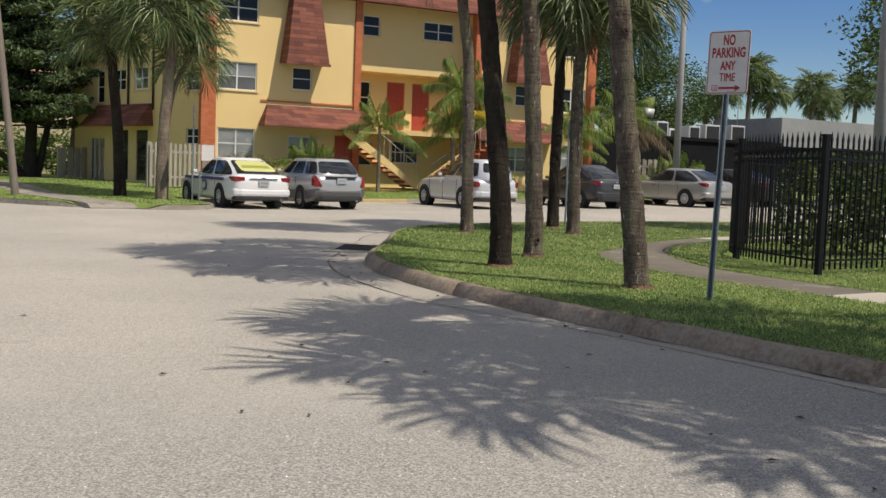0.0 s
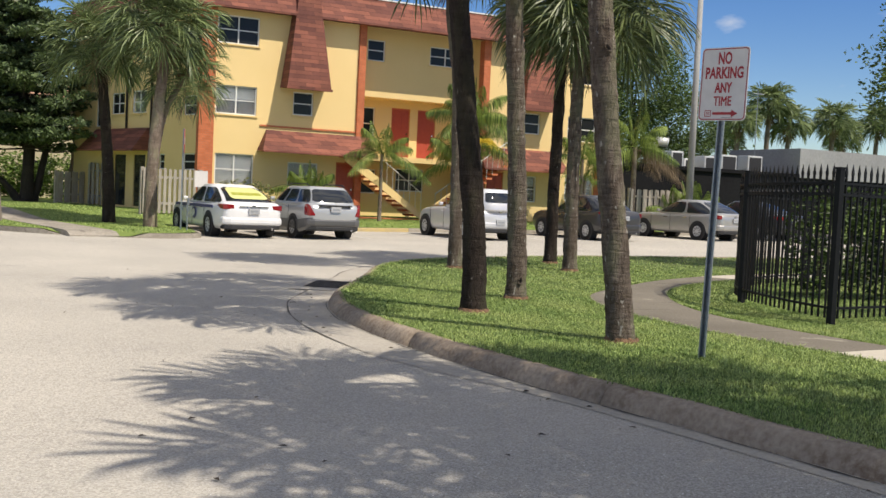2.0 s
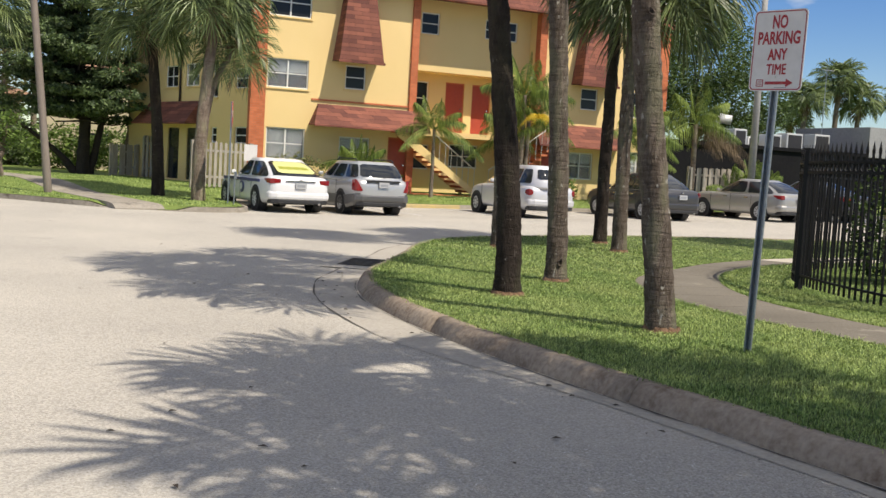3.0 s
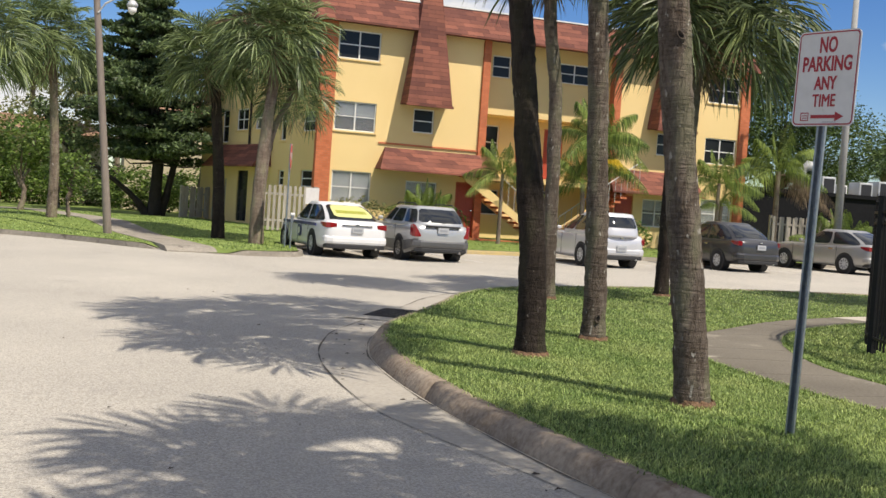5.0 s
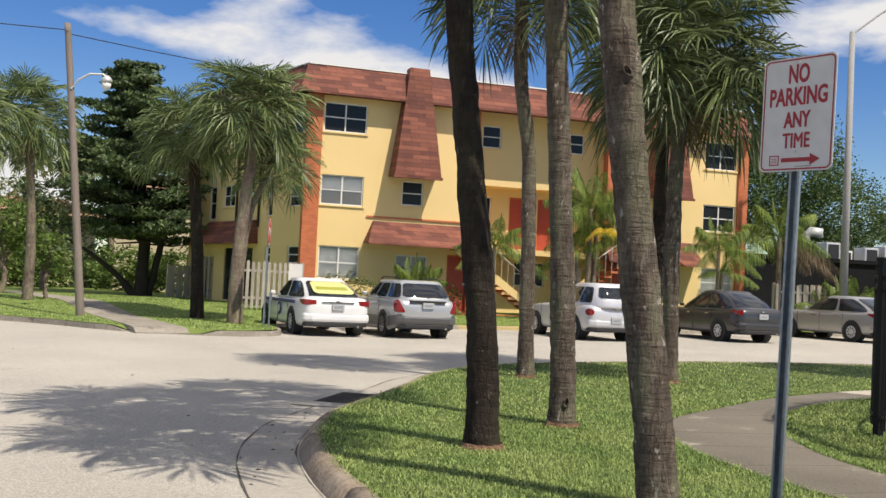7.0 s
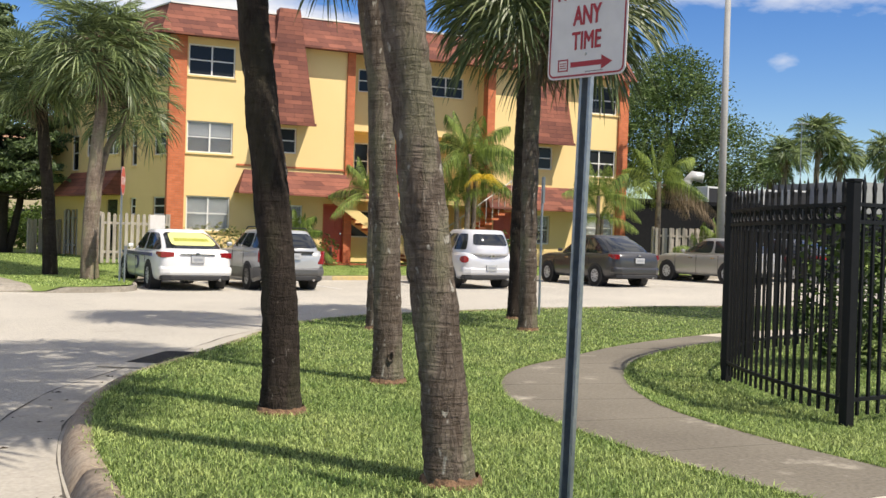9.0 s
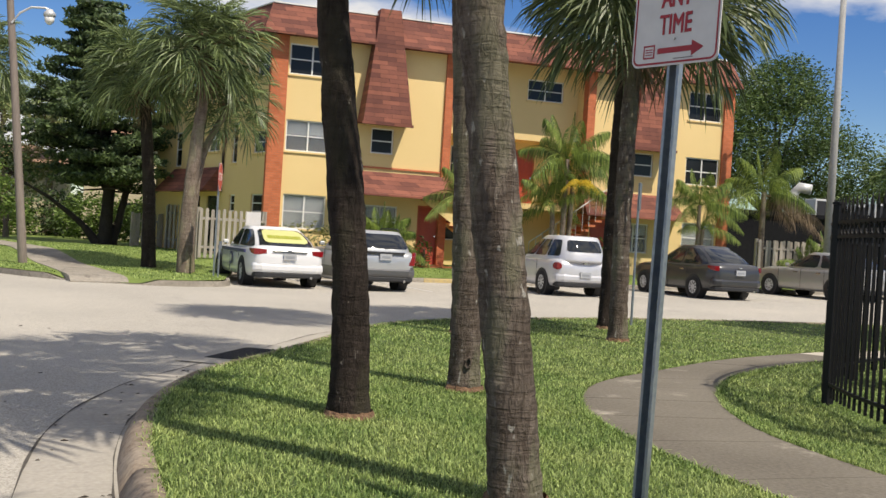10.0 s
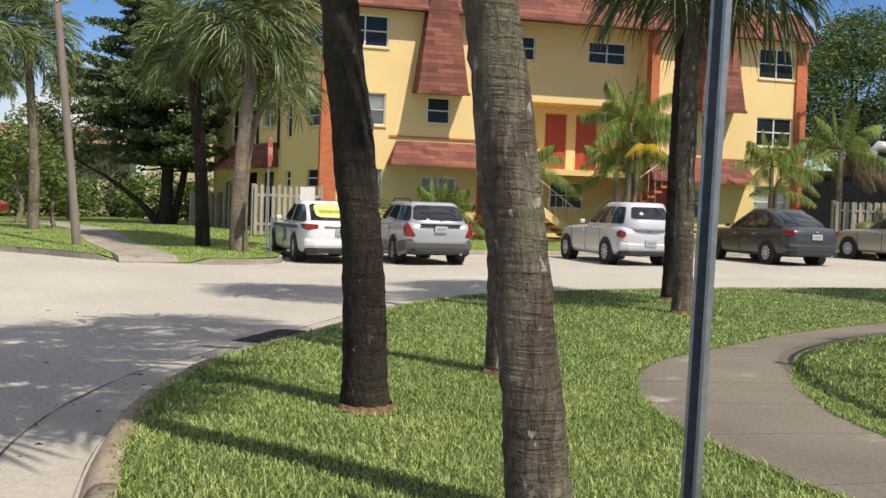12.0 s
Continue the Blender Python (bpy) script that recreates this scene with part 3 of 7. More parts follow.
# winding footpath in slabs
P_OUT = [(9.75, -12), (9.6, -4), (9.45, 2), (9.38, 5.0), (9.25, 6.6), (9.05, 8.2), (9.05, 9.5), (9.3, 10.6), (9.75, 11.5), (10.35, 12.2), (11.2, 12.85), (12.6, 13.9), (14.0, 14.7), (15.6, 15.4), (18, 16.0), (22, 16.4), (30, 16.5), (44, 16.4)]
P_IN = [(10.95, -12), (10.8, -4), (10.6, 2), (10.5, 5.0), (10.3, 6.7), (10.15, 8.2), (10.2, 9.4), (10.5, 10.4), (11.0, 11.35), (11.65, 12.2), (12.35, 12.85), (13.3, 13.5), (14.6, 14.2), (16.0, 14.65), (18.3, 15.0), (22, 15.2), (30, 15.2), (44, 15.1)]
po, pi_ = smooth_line(P_OUT, 6), smooth_line(P_IN, 6)
PATHPOLY = [(p.x, p.y) for p in po] + [(p.x, p.y) for p in pi_[::-1]]
footpath = tagged(new("footpath"), "winding grey concrete footpath across the grass", "footpath", kind="structure")
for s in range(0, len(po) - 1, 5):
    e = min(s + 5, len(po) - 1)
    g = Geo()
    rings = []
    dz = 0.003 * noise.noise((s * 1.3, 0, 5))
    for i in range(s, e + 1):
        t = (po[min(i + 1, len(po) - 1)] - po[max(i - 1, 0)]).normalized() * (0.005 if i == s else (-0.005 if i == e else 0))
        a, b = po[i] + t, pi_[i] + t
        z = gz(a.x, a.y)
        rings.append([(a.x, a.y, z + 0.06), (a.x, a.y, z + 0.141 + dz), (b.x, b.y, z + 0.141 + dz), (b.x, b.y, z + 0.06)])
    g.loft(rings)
    # slabs below y 6.6 and beyond x 14.3 take the paler tone
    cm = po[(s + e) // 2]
    part("slab", g, "path_pale" if cm.y < 6.6 or cm.x > 14.3 else "path", footpath)

# lawns across the road with their kerb
FAR = [(8.62, 33.2), (8.55, 31.0), (8.5, 29.0), (8.3, 27.75), (7.7, 27.15), (6.8, 26.85), (5.7, 27.1), (4.4, 28.0), (2.8, 29.9), (0.8, 31.3), (-3, 32.4), (-12, 34.2), (-40, 39)]
fl = smooth_line(FAR, 10)
fn = side_normals(fl)
far_kerb = tagged(new("kerb_far"), "weathered concrete kerb of the corner lawn", "kerb", kind="structure")
fprof = [(0.0, -0.02), (0.02, 0.09), (0.04, 0.122), (0.12, 0.13), (0.13, -0.02)]
RAMP = (5.0, 6.25)
for s in range(0, len(fl) - 1, 10):
    e = min(s + 10, len(fl) - 1)
    rings = []
    for i in range(s, e + 1):
        low = 1 - 0.85 * (sstep(1.25, 0.75, abs(fl[i].x - 5.65)) if fl[i].y < 29 else 0)
        rings.append([fl[i] - fn[i] * (-o) + Vector((0, 0, (z * low if z > 0 else z) + gz(fl[i].x, fl[i].y))) for o, z in fprof])
    part("kerb_section", Geo().loft(rings), "farkerb", far_kerb)
# front kerb of the parking bays, painted yellow between cars
park_kerb = tagged(new("kerb_parking"), "worn yellow-painted kerb along the parking bays", "kerb", kind="structure")
for i in range(14):
    x0 = 8.6 + i * 2.1
    y0 = 32.95
    z0 = gz(x0 + 1, y0)
    g = Geo().loft([[(x, y0 + o, z + gz(x, y0)) for o, z in fprof] for x in (x0, x0 + 2.09)])
    part("kerb_section", g, "yellowkerb" if i == 3 else "farkerb", park_kerb)

yard = Geo()
yx = sorted([-200, -120, -70, -40, -25, -15, -8, -4] + [-2 + 0.8 * i for i in range(60)] + [4.05 + 0.15 * i for i in range(22)] + [48, 60, 90, 150, 220])
yy = [26.6 + 0.5 * i for i in range(30)] + [42.5, 45, 50, 58, 70, 90, 140, 220]
front = [(p.x, p.y) for p in fl]


def yard_front(x):
    """Distance at which the lawn begins across the road."""
    if x >= 8.55:
        return 33.05
    best = 33.2
    for (ax, ay), (bx, by) in zip(front[:-1], front[1:]):
        if min(ax, bx) <= x <= max(ax, bx) and abs(ax - bx) > 1e-6:
            best = min(best, ay + (by - ay) * (x - ax) / (bx - ax)) if x > -39 else 39
    return (best if x > -39.9 else 39.0) + 0.02


rows = []
for x in yx:
    y0 = yard_front(x)
    row = []
    for y in yy:
        y = max(y, y0)
        z = yard_z(x, y)
        if 4.2 < x < 7.1:
            # the lawn dips where the footpath ramps down to the road
            k = 1 - sstep(0.0, 1.2, y - y0)
            z -= 0.105 * k * sstep(1.2, 0.72, abs(x - 5.65))
        row.append((x, y, z))
    rows.append(row)
yard.add([p for r in rows for p in r], [(i * len(yy) + j, (i + 1) * len(yy) + j, (i + 1) * len(yy) + j + 1, i * len(yy) + j + 1) for i in range(len(yx) - 1) for j in range(len(yy) - 1) if rows[i][j + 1][1] > rows[i][j][1] + 1e-4 or rows[i + 1][j + 1][1] > rows[i + 1][j][1] + 1e-4])
yard_ob = part("lawn_far", yard, "soil")
tagged(yard_ob, "green lawn rising gently to the apartment building", "lawn", kind="structure")

walk2 = tagged(new("footpath_far"), "pale concrete footpath over the corner lawn", "footpath", kind="structure")
wp = smooth_line([(5.6, 26.95), (5.2, 29.4), (4.65, 32.4), (4.0, 35.6), (3.2, 39.2), (2.1, 42.7), (0.6, 47.0), (-3.0, 49.2)], 6)
wq = side_normals(wp)
for s in range(0, len(wp) - 1, 2):
    e = min(s + 2, len(wp) - 1)
    g = Geo()
    rings = []
    for i in range(s, e + 1):
        w = 0.62
        a, b = wp[i] - wq[i] * w, wp[i] + wq[i] * w
        ramp = 0.02 if i == 0 else 0.0
        zr = [gz(p.x, p.y) + 0.03 if i == 0 else yard_z(p.x, p.y) + (0.012 if i > 1 else -0.01) for p in (a, b)]
        rings.append([(a.x, a.y, zr[0]), (b.x, b.y, zr[1]), (b.x, b.y, zr[1] - 0.2), (a.x, a.y, zr[0] - 0.2)])
    g.loft(rings)
    part("slab", g, "farkerb", walk2)

# ---------- apartment building ----------
BX0, BX1, BY = 10.72, 28.6, 37.9
Z0, ZT = 0.2, 7.95
house = thing("apartment_building", (0, 0, 0), "three-storey yellow stucco apartment house with red shingle mansards", "building")
SD = Vector((-0.3, 0.954, 0)).normalized()
SN = Vector((-SD.y, SD.x, 0))
SIDE_L = 10.4
SIDE = Matrix(((SD.x, SN.x, 0, BX0), (SD.y, SN.y, 0, BY), (0, 0, 1, 0), (0, 0, 0, 1)))
# SIDE maps (along, out, z) of the end wall to the world


def wall_with_holes(g, x0, x1, z0, z1, holes, depth, m):
    """A wall in the local xz plane (y = 0 outside, depth inwards along +y) with rectangular openings."""
    ex = sorted({x0, x1, *[h[0] for h in holes], *[h[1] for h in holes]})
    ez = sorted({z0, z1, *[h[2] for h in holes], *[h[3] for h in holes]})
    for i in range(len(ex) - 1):
        for j in range(len(ez) - 1):
            cx, cz = (ex[i] + ex[i + 1]) / 2, (ez[j] + ez[j + 1]) / 2
            if not any(h[0] < cx < h[1] and h[2] < cz < h[3] for h in holes):
                g.add([m @ Vector(p) for p in ((ex[i], 0, ez[j]), (ex[i + 1], 0, ez[j]), (ex[i + 1], 0, ez[j + 1]), (ex[i], 0, ez[j + 1]))], [(0, 1, 2, 3)])
    for a, b, c, d in holes:
        q = [(a, c), (b, c), (b, d), (a, d)]
        for k in range(4):
            (ax, az), (bx, bz) = q[k], q[(k + 1) % 4]
            g.add([m @ Vector(p) for p in ((ax, 0, az), (bx, 0, bz), (bx, depth, bz), (ax, depth, az))], [(3, 2, 1, 0)])
    e = depth + 0.12
    c = [(x0, 0, z0), (x1, 0, z0), (x1, 0, z1), (x0, 0, z1), (x0, e, z0), (x1, e, z0), (x1, e, z1), (x0, e, z1)]
    g.add([m @ Vector(p) for p in c], [(7, 6, 5, 4), (0, 4, 5, 1), (1, 5, 6, 2), (2, 6, 7, 3), (3, 7, 4, 0)])


def window(a, b, c, d, m, depth=0.12, cols=2, rows_=2, blind=0.0, parent=None, frame_mat="whitetrim", sill=True):
    """A framed window in the opening a..b, c..d of a wall; blind: share of the height behind which a blind hangs."""
    parent = parent or house
    g = Geo()
    t, y0, y1 = 0.045, depth - 0.07, depth - 0.015
    cor = [(a, c, 1, 1), (b, c, -1, 1), (b, d, -1, -1), (a, d, 1, -1)]
    rings = [[m @ Vector(q) for q in ((x, y0, z), (x + sx * t, y0, z + sz * t), (x + sx * t, y1, z + sz * t), (x, y1, z))] for x, z, sx, sz in cor]
    g.loft(rings + rings[:1], caps=False)
    w = part("window", g, frame_mat, parent, "white-framed aluminium window")
    for i in range(1, cols):
        x = a + (b - a) * i / cols
        part("mullion", Geo().box(x - 0.025, x + 0.025, y0 + 0.004, y1 - 0.004, c + t, d - t, m), frame_mat, w)
    for j in range(1, rows_):
        z = c + (d - c) * (j / rows_)
        part("transom", Geo().box(a + t, b - t, y0 + 0.008, y1 - 0.008, z - 0.02, z + 0.02, m), frame_mat, w)
    if sill:
        part("sill", Geo().box(a - 0.05, b + 0.05, -0.05, depth - 0.08, c - 0.06, c - 0.003, m), "stucco", w)
    # flat dark sheet stands in for the shade of the room behind
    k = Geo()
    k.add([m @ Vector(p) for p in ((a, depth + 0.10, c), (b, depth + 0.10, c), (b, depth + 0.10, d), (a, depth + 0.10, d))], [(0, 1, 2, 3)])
    part("room_dark", k, "room_shade", w)
    if blind:
        part("blind", Geo().box(a + t, b - t, depth + 0.03, depth + 0.04, d - (d - c) * blind, d - t, m), "blind", w, "pale drawn blind")
    pg = Geo()
    pg.box(a + t * 0.5, b - t * 0.5, depth - 0.045, depth - 0.04, c + t * 0.5, d - t * 0.5, m)
    pane = part("pane", pg, "winglass" if not blind else "pane", w)
    return w


# openings on the front: x0, x1, z0, z1, columns, rows, blind
FRONT_M = Matrix.Translation((0, BY, 0))
FW = [(11.3, 12.76, 1.47, 2.63, 2, 2, 0.95), (11.26, 12.8, 4.08, 5.14, 2, 2, 0.45), (11.26, 12.82, 6.66, 7.7, 2, 2, 0),
      (14.22, 15.02, 4.24, 5.12, 1, 2, 0),
      (26.66, 28.12, 1.47, 2.63, 2, 2, 0.95), (26.66, 28.12, 4.08, 5.14, 2, 2, 0), (26.66, 28.12, 6.56, 7.66, 2, 2, 0),
      (24.44, 25.24, 4.24, 5.12, 1, 2, 0),
      (14.1, 15.3, 1.35, 2.45, 2, 2, 0.4), (24.0, 25.2, 1.35, 2.45, 2, 2, 0.4)]
DOORS = [(16.05, 16.86, 0.5, 2.55), (22.75, 23.56, 0.5, 2.55)]
MX0, MX1, MY = 17.07, 22.36, 38.75
g = Geo()
wall_with_holes(g, BX0, MX0, Z0, 8.3, [w[:4] for w in FW if w[1] < MX0] + [DOORS[0]], 0.12, FRONT_M)
part("wall", g, "stucco", house, "sunlit yellow stucco front wall")
g = Geo()
wall_with_holes(g, MX1, BX1, Z0, 8.3, [w[:4] for w in FW if w[0] > MX1] + [DOORS[1]], 0.12, FRONT_M)
part("wall", g, "stucco", house, "sunlit yellow stucco front wall")
for a, b, c, d, cols, rw, bl in FW:
    window(a, b, c, d, FRONT_M, cols=cols, rows_=rw, blind=bl)


def red_door(a, b, c, d, m, depth=0.12, parent=None):
    g = Geo().box(a + 0.05, b - 0.05, depth - 0.06, depth - 0.02, c, d - 0.05, m)
    for zc in (0.3, 0.72):
        for xc in (0.28, 0.72):
            x, z, w, h = a + (b - a) * xc, c + (d - c) * zc, (b - a) * 0.15, (d - c) * 0.15
            g.box(x - w, x + w, depth - 0.072, depth - 0.061, z - h, z + h, m)
    o = part("door", g, "reddoor", parent or house, "closed red panelled door")
    part("door_frame", Geo().box(a, a + 0.05, depth - 0.08, depth, c, d, m).box(b - 0.05, b, depth - 0.08, depth, c, d, m).box(a + 0.05, b - 0.05, depth - 0.08, depth, d - 0.05, d, m), "orangetrim", o)
    part("door_handle", Geo().tube([m @ Vector((b - 0.14, depth - 0.11, c + 1.0)), m @ Vector((b - 0.14, depth - 0.06, c + 1.0))], 0.03, 8), "chrome", o)
    return o


for dd in DOORS:
    red_door(*dd, FRONT_M)

# recessed middle part: the top floor wall overhangs the access gallery
UP_M = Matrix.Translation((0, MY, 0))
UW = [(17.52, 18.28, 6.72, 7.56, 1, 2, 0), (20.3, 21.75, 6.78, 7.56, 2, 2, 0)]
g = Geo()
wall_with_holes(g, MX0 - 0.1, MX1 + 0.1, 5.28, 8.3, [w[:4] for w in UW], 0.12, UP_M)
part("gallery_ceiling", Geo().box(MX0 - 0.1, MX1 + 0.1, MY + 0.25, MY + 1.2, 5.28, 5.4), "stucco", house)
part("wall", g, "stucco", house, "yellow stucco wall of the recessed middle bay")
for a, b, c, d, cols, rw, bl in UW:
    window(a, b, c, d, UP_M, cols=cols, rows_=rw, blind=bl)
GAL_M = Matrix.Translation((0, 39.7, 0))
GD = [(19.1, 19.95, 2.95, 5.0), (20.3, 21.15, 2.95, 5.0)]
GW = [(17.75, 18.35, 3.6, 4.95, 1, 2, 0), (19.4, 20.7, 1.55, 2.5, 2, 2, 0), (17.6, 18.5, 1.4, 2.4, 1, 2, 0)]
g = Geo()
wall_with_holes(g, MX0 - 0.1, MX1 + 0.1, Z0, 5.3, [w[:4] for w in GW] + GD, 0.12, GAL_M)
for x in (MX0, MX1):
    s = 1 if x == MX0 else -1
    part("side_wall", Geo().box(min(x, x - 0.1 * s), max(x, x - 0.1 * s), BY + 0.25, 39.9, Z0, 8.3), "stucco", house)
part("wall", g, "stucco", house, "shaded yellow wall behind the stair gallery")
for a, b, c, d, cols, rw, bl in GW:
    window(a, b, c, d, GAL_M, cols=cols, rows_=rw, blind=bl, sill=False)
for dd in GD:
    red_door(*dd, GAL_M)
part("gallery_floor", Geo().box(MX0 + 0.003, MX1 - 0.003, 38.45, 39.69, 2.72, 2.93), "stucco", house, "yellow slab of the access gallery")
part("ground_slab", Geo().box(MX0 - 1.2, MX1 + 1.2, 36.6, 39.69, 0.1, 0.47), "orangetrim", house, "brick-red entrance slab")

# stairs: two flights that rise outwards from a landing in the middle
for side, y0 in ((-1, 37.35), (1, 37.1)):
    xs0 = 19.75 + side * 0.25
    g = Geo()
    for i in range(13):
        x = xs0 + side * 0.255 * i
        g.box(min(x, x + side * 0.29), max(x, x + side * 0.29), y0, y0 + 1.05, 0.47 + 0.18 * i + 0.1, 0.47 + 0.18 * (i + 1))
    part("stair_treads", g, "orangetrim", house, "brick-red concrete stair treads")
    for yb in ((y0 - 0.06, y0 + 1.055) if side < 0 else (y0 + 1.055,)):
        a, b = xs0, xs0 + side * 0.255 * 13
        part("stringer", Geo().prism([(a, yb, 0.45), (a, yb, 0.72), (b, yb, 3.02), (b, yb, 2.6)], (0, 0.055, 0)), "stucco", house, "yellow stair stringer")
    for k in range(8 if side < 0 else 14):
        x = xs0 + side * 0.255 * k
        z = 0.5 + 0.18 * k
        part("baluster", Geo().tube([(x, y0 - 0.03, z + 0.1), (x, y0 - 0.03, z + 1.0)], 0.012, 5), "alu", house)
    nr = 7 if side < 0 else 13
    part("handrail", Geo().tube([(xs0, y0 - 0.03, 1.5), (xs0 + side * 0.255 * nr, y0 - 0.03, 1.5 + 0.18 * nr)], 0.022, 6), "alu", house, "pale metal stair rail")

# pilasters of red brick
for a, b, y in ((BX0 - 0.08, 11.2, BY - 0.1), (16.8, 17.09, BY - 0.1), (22.34, 22.66, BY - 0.1), (28.18, 28.62, BY - 0.1)):
    part("pilaster", Geo().box(a, b, y, BY + 0.3, Z0, 7.93), "redbrick", house, "orange-red brick pilaster", bevel=0.008)

# end wall
SW = [(0.14, 1.2, 3.98, 4.72, 1, 2, 0), (2.5, 2.95, 3.68, 5.1, 1, 2, 0), (4.05, 5.2, 4.15, 5.05, 2, 2, 0.3), (5.85, 6.95, 4.15, 5.02, 2, 2, 0), (7.7, 8.35, 3.66, 5.03, 1, 2, 0),
      (0.14, 1.15, 1.95, 2.57, 1, 2, 0), (2.5, 2.95, 1.95, 2.55, 1, 2, 0), (0.14, 1.2, 6.6, 7.4, 1, 2, 0), (4.05, 5.2, 6.7, 7.6, 2, 2, 0), (5.85, 6.95, 6.7, 7.6, 2, 2, 0)]
SDO = [(4.0, 4.95, 0.45, 2.5), (5.6, 6.6, 0.45, 2.5)]
SIDE_IN = SIDE @ Matrix.Scale(-1, 4, (0, 1, 0))
g = Geo()
wall_with_holes(g, 0, SIDE_L, Z0, 8.3, [w[:4] for w in SW] + SDO, 0.12, SIDE_IN)
part("wall", g, "stucco", house, "yellow stucco end wall in half shade")
for a, b, c, d, cols, rw, bl in SW:
    window(a, b, c, d, SIDE_IN, cols=cols, rows_=rw, blind=bl)
for a, b, c, d in SDO:
    part("glass_door", Geo().box(a, b, 0.05, 0.1, c, d, SIDE_IN), "carglass", house, "dark glazed patio door")
for x in (3.55, 5.55):
    part("downpipe", Geo().tube([SIDE @ Vector((x, 0.06, 3.3)), SIDE @ Vector((x, 0.06, 7.9))], 0.045, 6), "bark_pine", house, "dark brown downpipe")
# the other sides, closed
back_a = SIDE @ Vector((SIDE_L, 0, 0))
g = Geo()
g.add([(back_a.x, back_a.y, Z0), (31, 49.5, Z0), (31, 49.5, 8.3), (back_a.x, back_a.y, 8.3)], [(0, 1, 2, 3)])
g.add([(BX1, BY, Z0), (31, 49.5, Z0), (31, 49.5, 8.3), (BX1, BY, 8.3)], [(0, 1, 2, 3)])
part("wall", g, "stucco", house)
g = Geo().add([(BX0, BY, 8.28), (BX1, BY, 8.28), (31, 49.5, 8.28), (back_a.x, back_a.y, 8.28)], [(0, 1, 2, 3)])
part("roof", g, "greywall", house, "flat grey roof deck")


def mansard(name, a, b, m, out_lo, out_hi, z_lo, z_hi, end_a=0.0, end_b=0.0, parent=None, label="red-brown shingle mansard"):
    """A sloping shingled band along a wall (local x from a to b, outwards = -y)."""
    q = [(a, -out_lo, z_lo), (b, -out_lo, z_lo), (b - end_b, -out_hi, z_hi), (a + end_a, -out_hi, z_hi), (a, 0.1, z_lo), (b, 0.1, z_lo), (b - end_b, 0.1, z_hi), (a + end_a, 0.1, z_hi)]
    g = Geo().add([m @ Vector(p) for p in q], [(0, 1, 2, 3), (3, 2, 6, 7), (4, 0, 3, 7), (1, 5, 6, 2), (4, 5, 1, 0)])
    o = part(name, g, "shingle", parent or house, label)
    # drip edge under the lowest course
    part("drip_edge", Geo().box(a, b, -out_lo - 0.012, -out_lo + 0.05, z_lo - 0.05, z_lo + 0.012, m), "shingle", o)
    return o


roof_front = mansard("mansard", BX0 - 0.45, BX1 + 0.06, FRONT_M, 0.55, 0.12, 7.93, 8.95, 0.3, 0.35)
part("coping", Geo().box(BX0 - 0.12, BX1 - 0.25, -0.16, 0.15, 8.95, 9.0, FRONT_M), "whitetrim", roof_front, "white metal roof edge")
roof_side = mansard("mansard", -0.35, SIDE_L + 0.3, SIDE_IN, 0.55, 0.12, 7.93, 8.94, 0.3, 0.3)
part("coping", Geo().box(-0.1, SIDE_L, -0.16, 0.15, 8.95, 8.99, SIDE_IN), "whitetrim", roof_side)
for cx in (14.56, 24.82):
    # tapering shingled hood that flares downwards over the small window
    lo = [(cx - 0.86, BY - 0.86, 5.22), (cx + 0.86, BY - 0.86, 5.22), (cx + 0.88, BY + 0.05, 5.22), (cx - 0.88, BY + 0.05, 5.22)]
    hi = [(cx - 0.36, BY - 0.42, 9.15), (cx + 0.36, BY - 0.42, 9.15), (cx + 0.36, BY + 0.05, 9.15), (cx - 0.36, BY + 0.05, 9.15)]
    hood = part("hood", Geo().loft([lo, hi]), "shingle", house, "tall flared shingle hood")
    part("drip_edge", Geo().box(cx - 0.9, cx + 0.9, BY - 0.9, BY - 0.82, 5.14, 5.23), "shingle", hood)
mansard("awning", 12.87, 17.45, FRONT_M, 0.85, 0.1, 2.8, 3.6, 0.33, 0.1, label="red shingle awning over the entrance")
mansard("awning", 22.2, 26.35, FRONT_M, 0.85, 0.1, 2.66, 3.55, 0.1, 0.28, label="red shingle awning over the entrance")
mansard("awning", 3.6, 8.4, SIDE_IN, 0.8, 0.1, 2.66, 3.55, 0.1, 0.3, label="red shingle awning over the patio doors")
part("trim", Geo().box(12.95, 16.8, -0.05, -0.002, 3.72, 3.78, FRONT_M), "orangetrim", house)
for rx, ry in ((13.6, 40.5), (24, 42)):
    part("roof_vent", Geo().box(rx, rx + 0.9, ry, ry + 0.7, 8.3, 9.35), "greywall", house, "grey rooftop ventilator", bevel=0.03)

# ---------- palms ----------


def trunk_geo(pts, r0, r1, rings, n=14, rough=0.012, seed=0, flare=0.25):
    """A ringed, slightly crooked trunk along a smooth line."""
    ln = smooth_line(pts, max(2, rings // (len(pts) - 1)))
    k = len(ln)
    res = []
    for i, p in enumerate(ln):
        t = i / (k - 1)
        r = r0 + (r1 - r0) * t
        r *= 1 + flare * math.exp(-t * k * 0.09)
        r *= 1 + (0.012 if i % 2 else -0.008)
        ring = []
        for q in range(n):
            a = 2 * math.pi * q / n
            d = noise.noise((math.cos(a) * 1.5 + seed, math.sin(a) * 1.5, p.z * 3.0)) * rough * 1.6 + noise.noise((math.cos(a) * 5 + seed, math.sin(a) * 5, p.z * 14)) * rough
            ring.append((p.x + (r + d) * math.cos(a), p.y + (r + d) * math.sin(a), p.z))
        res.append(ring)
    return Geo().loft(res)


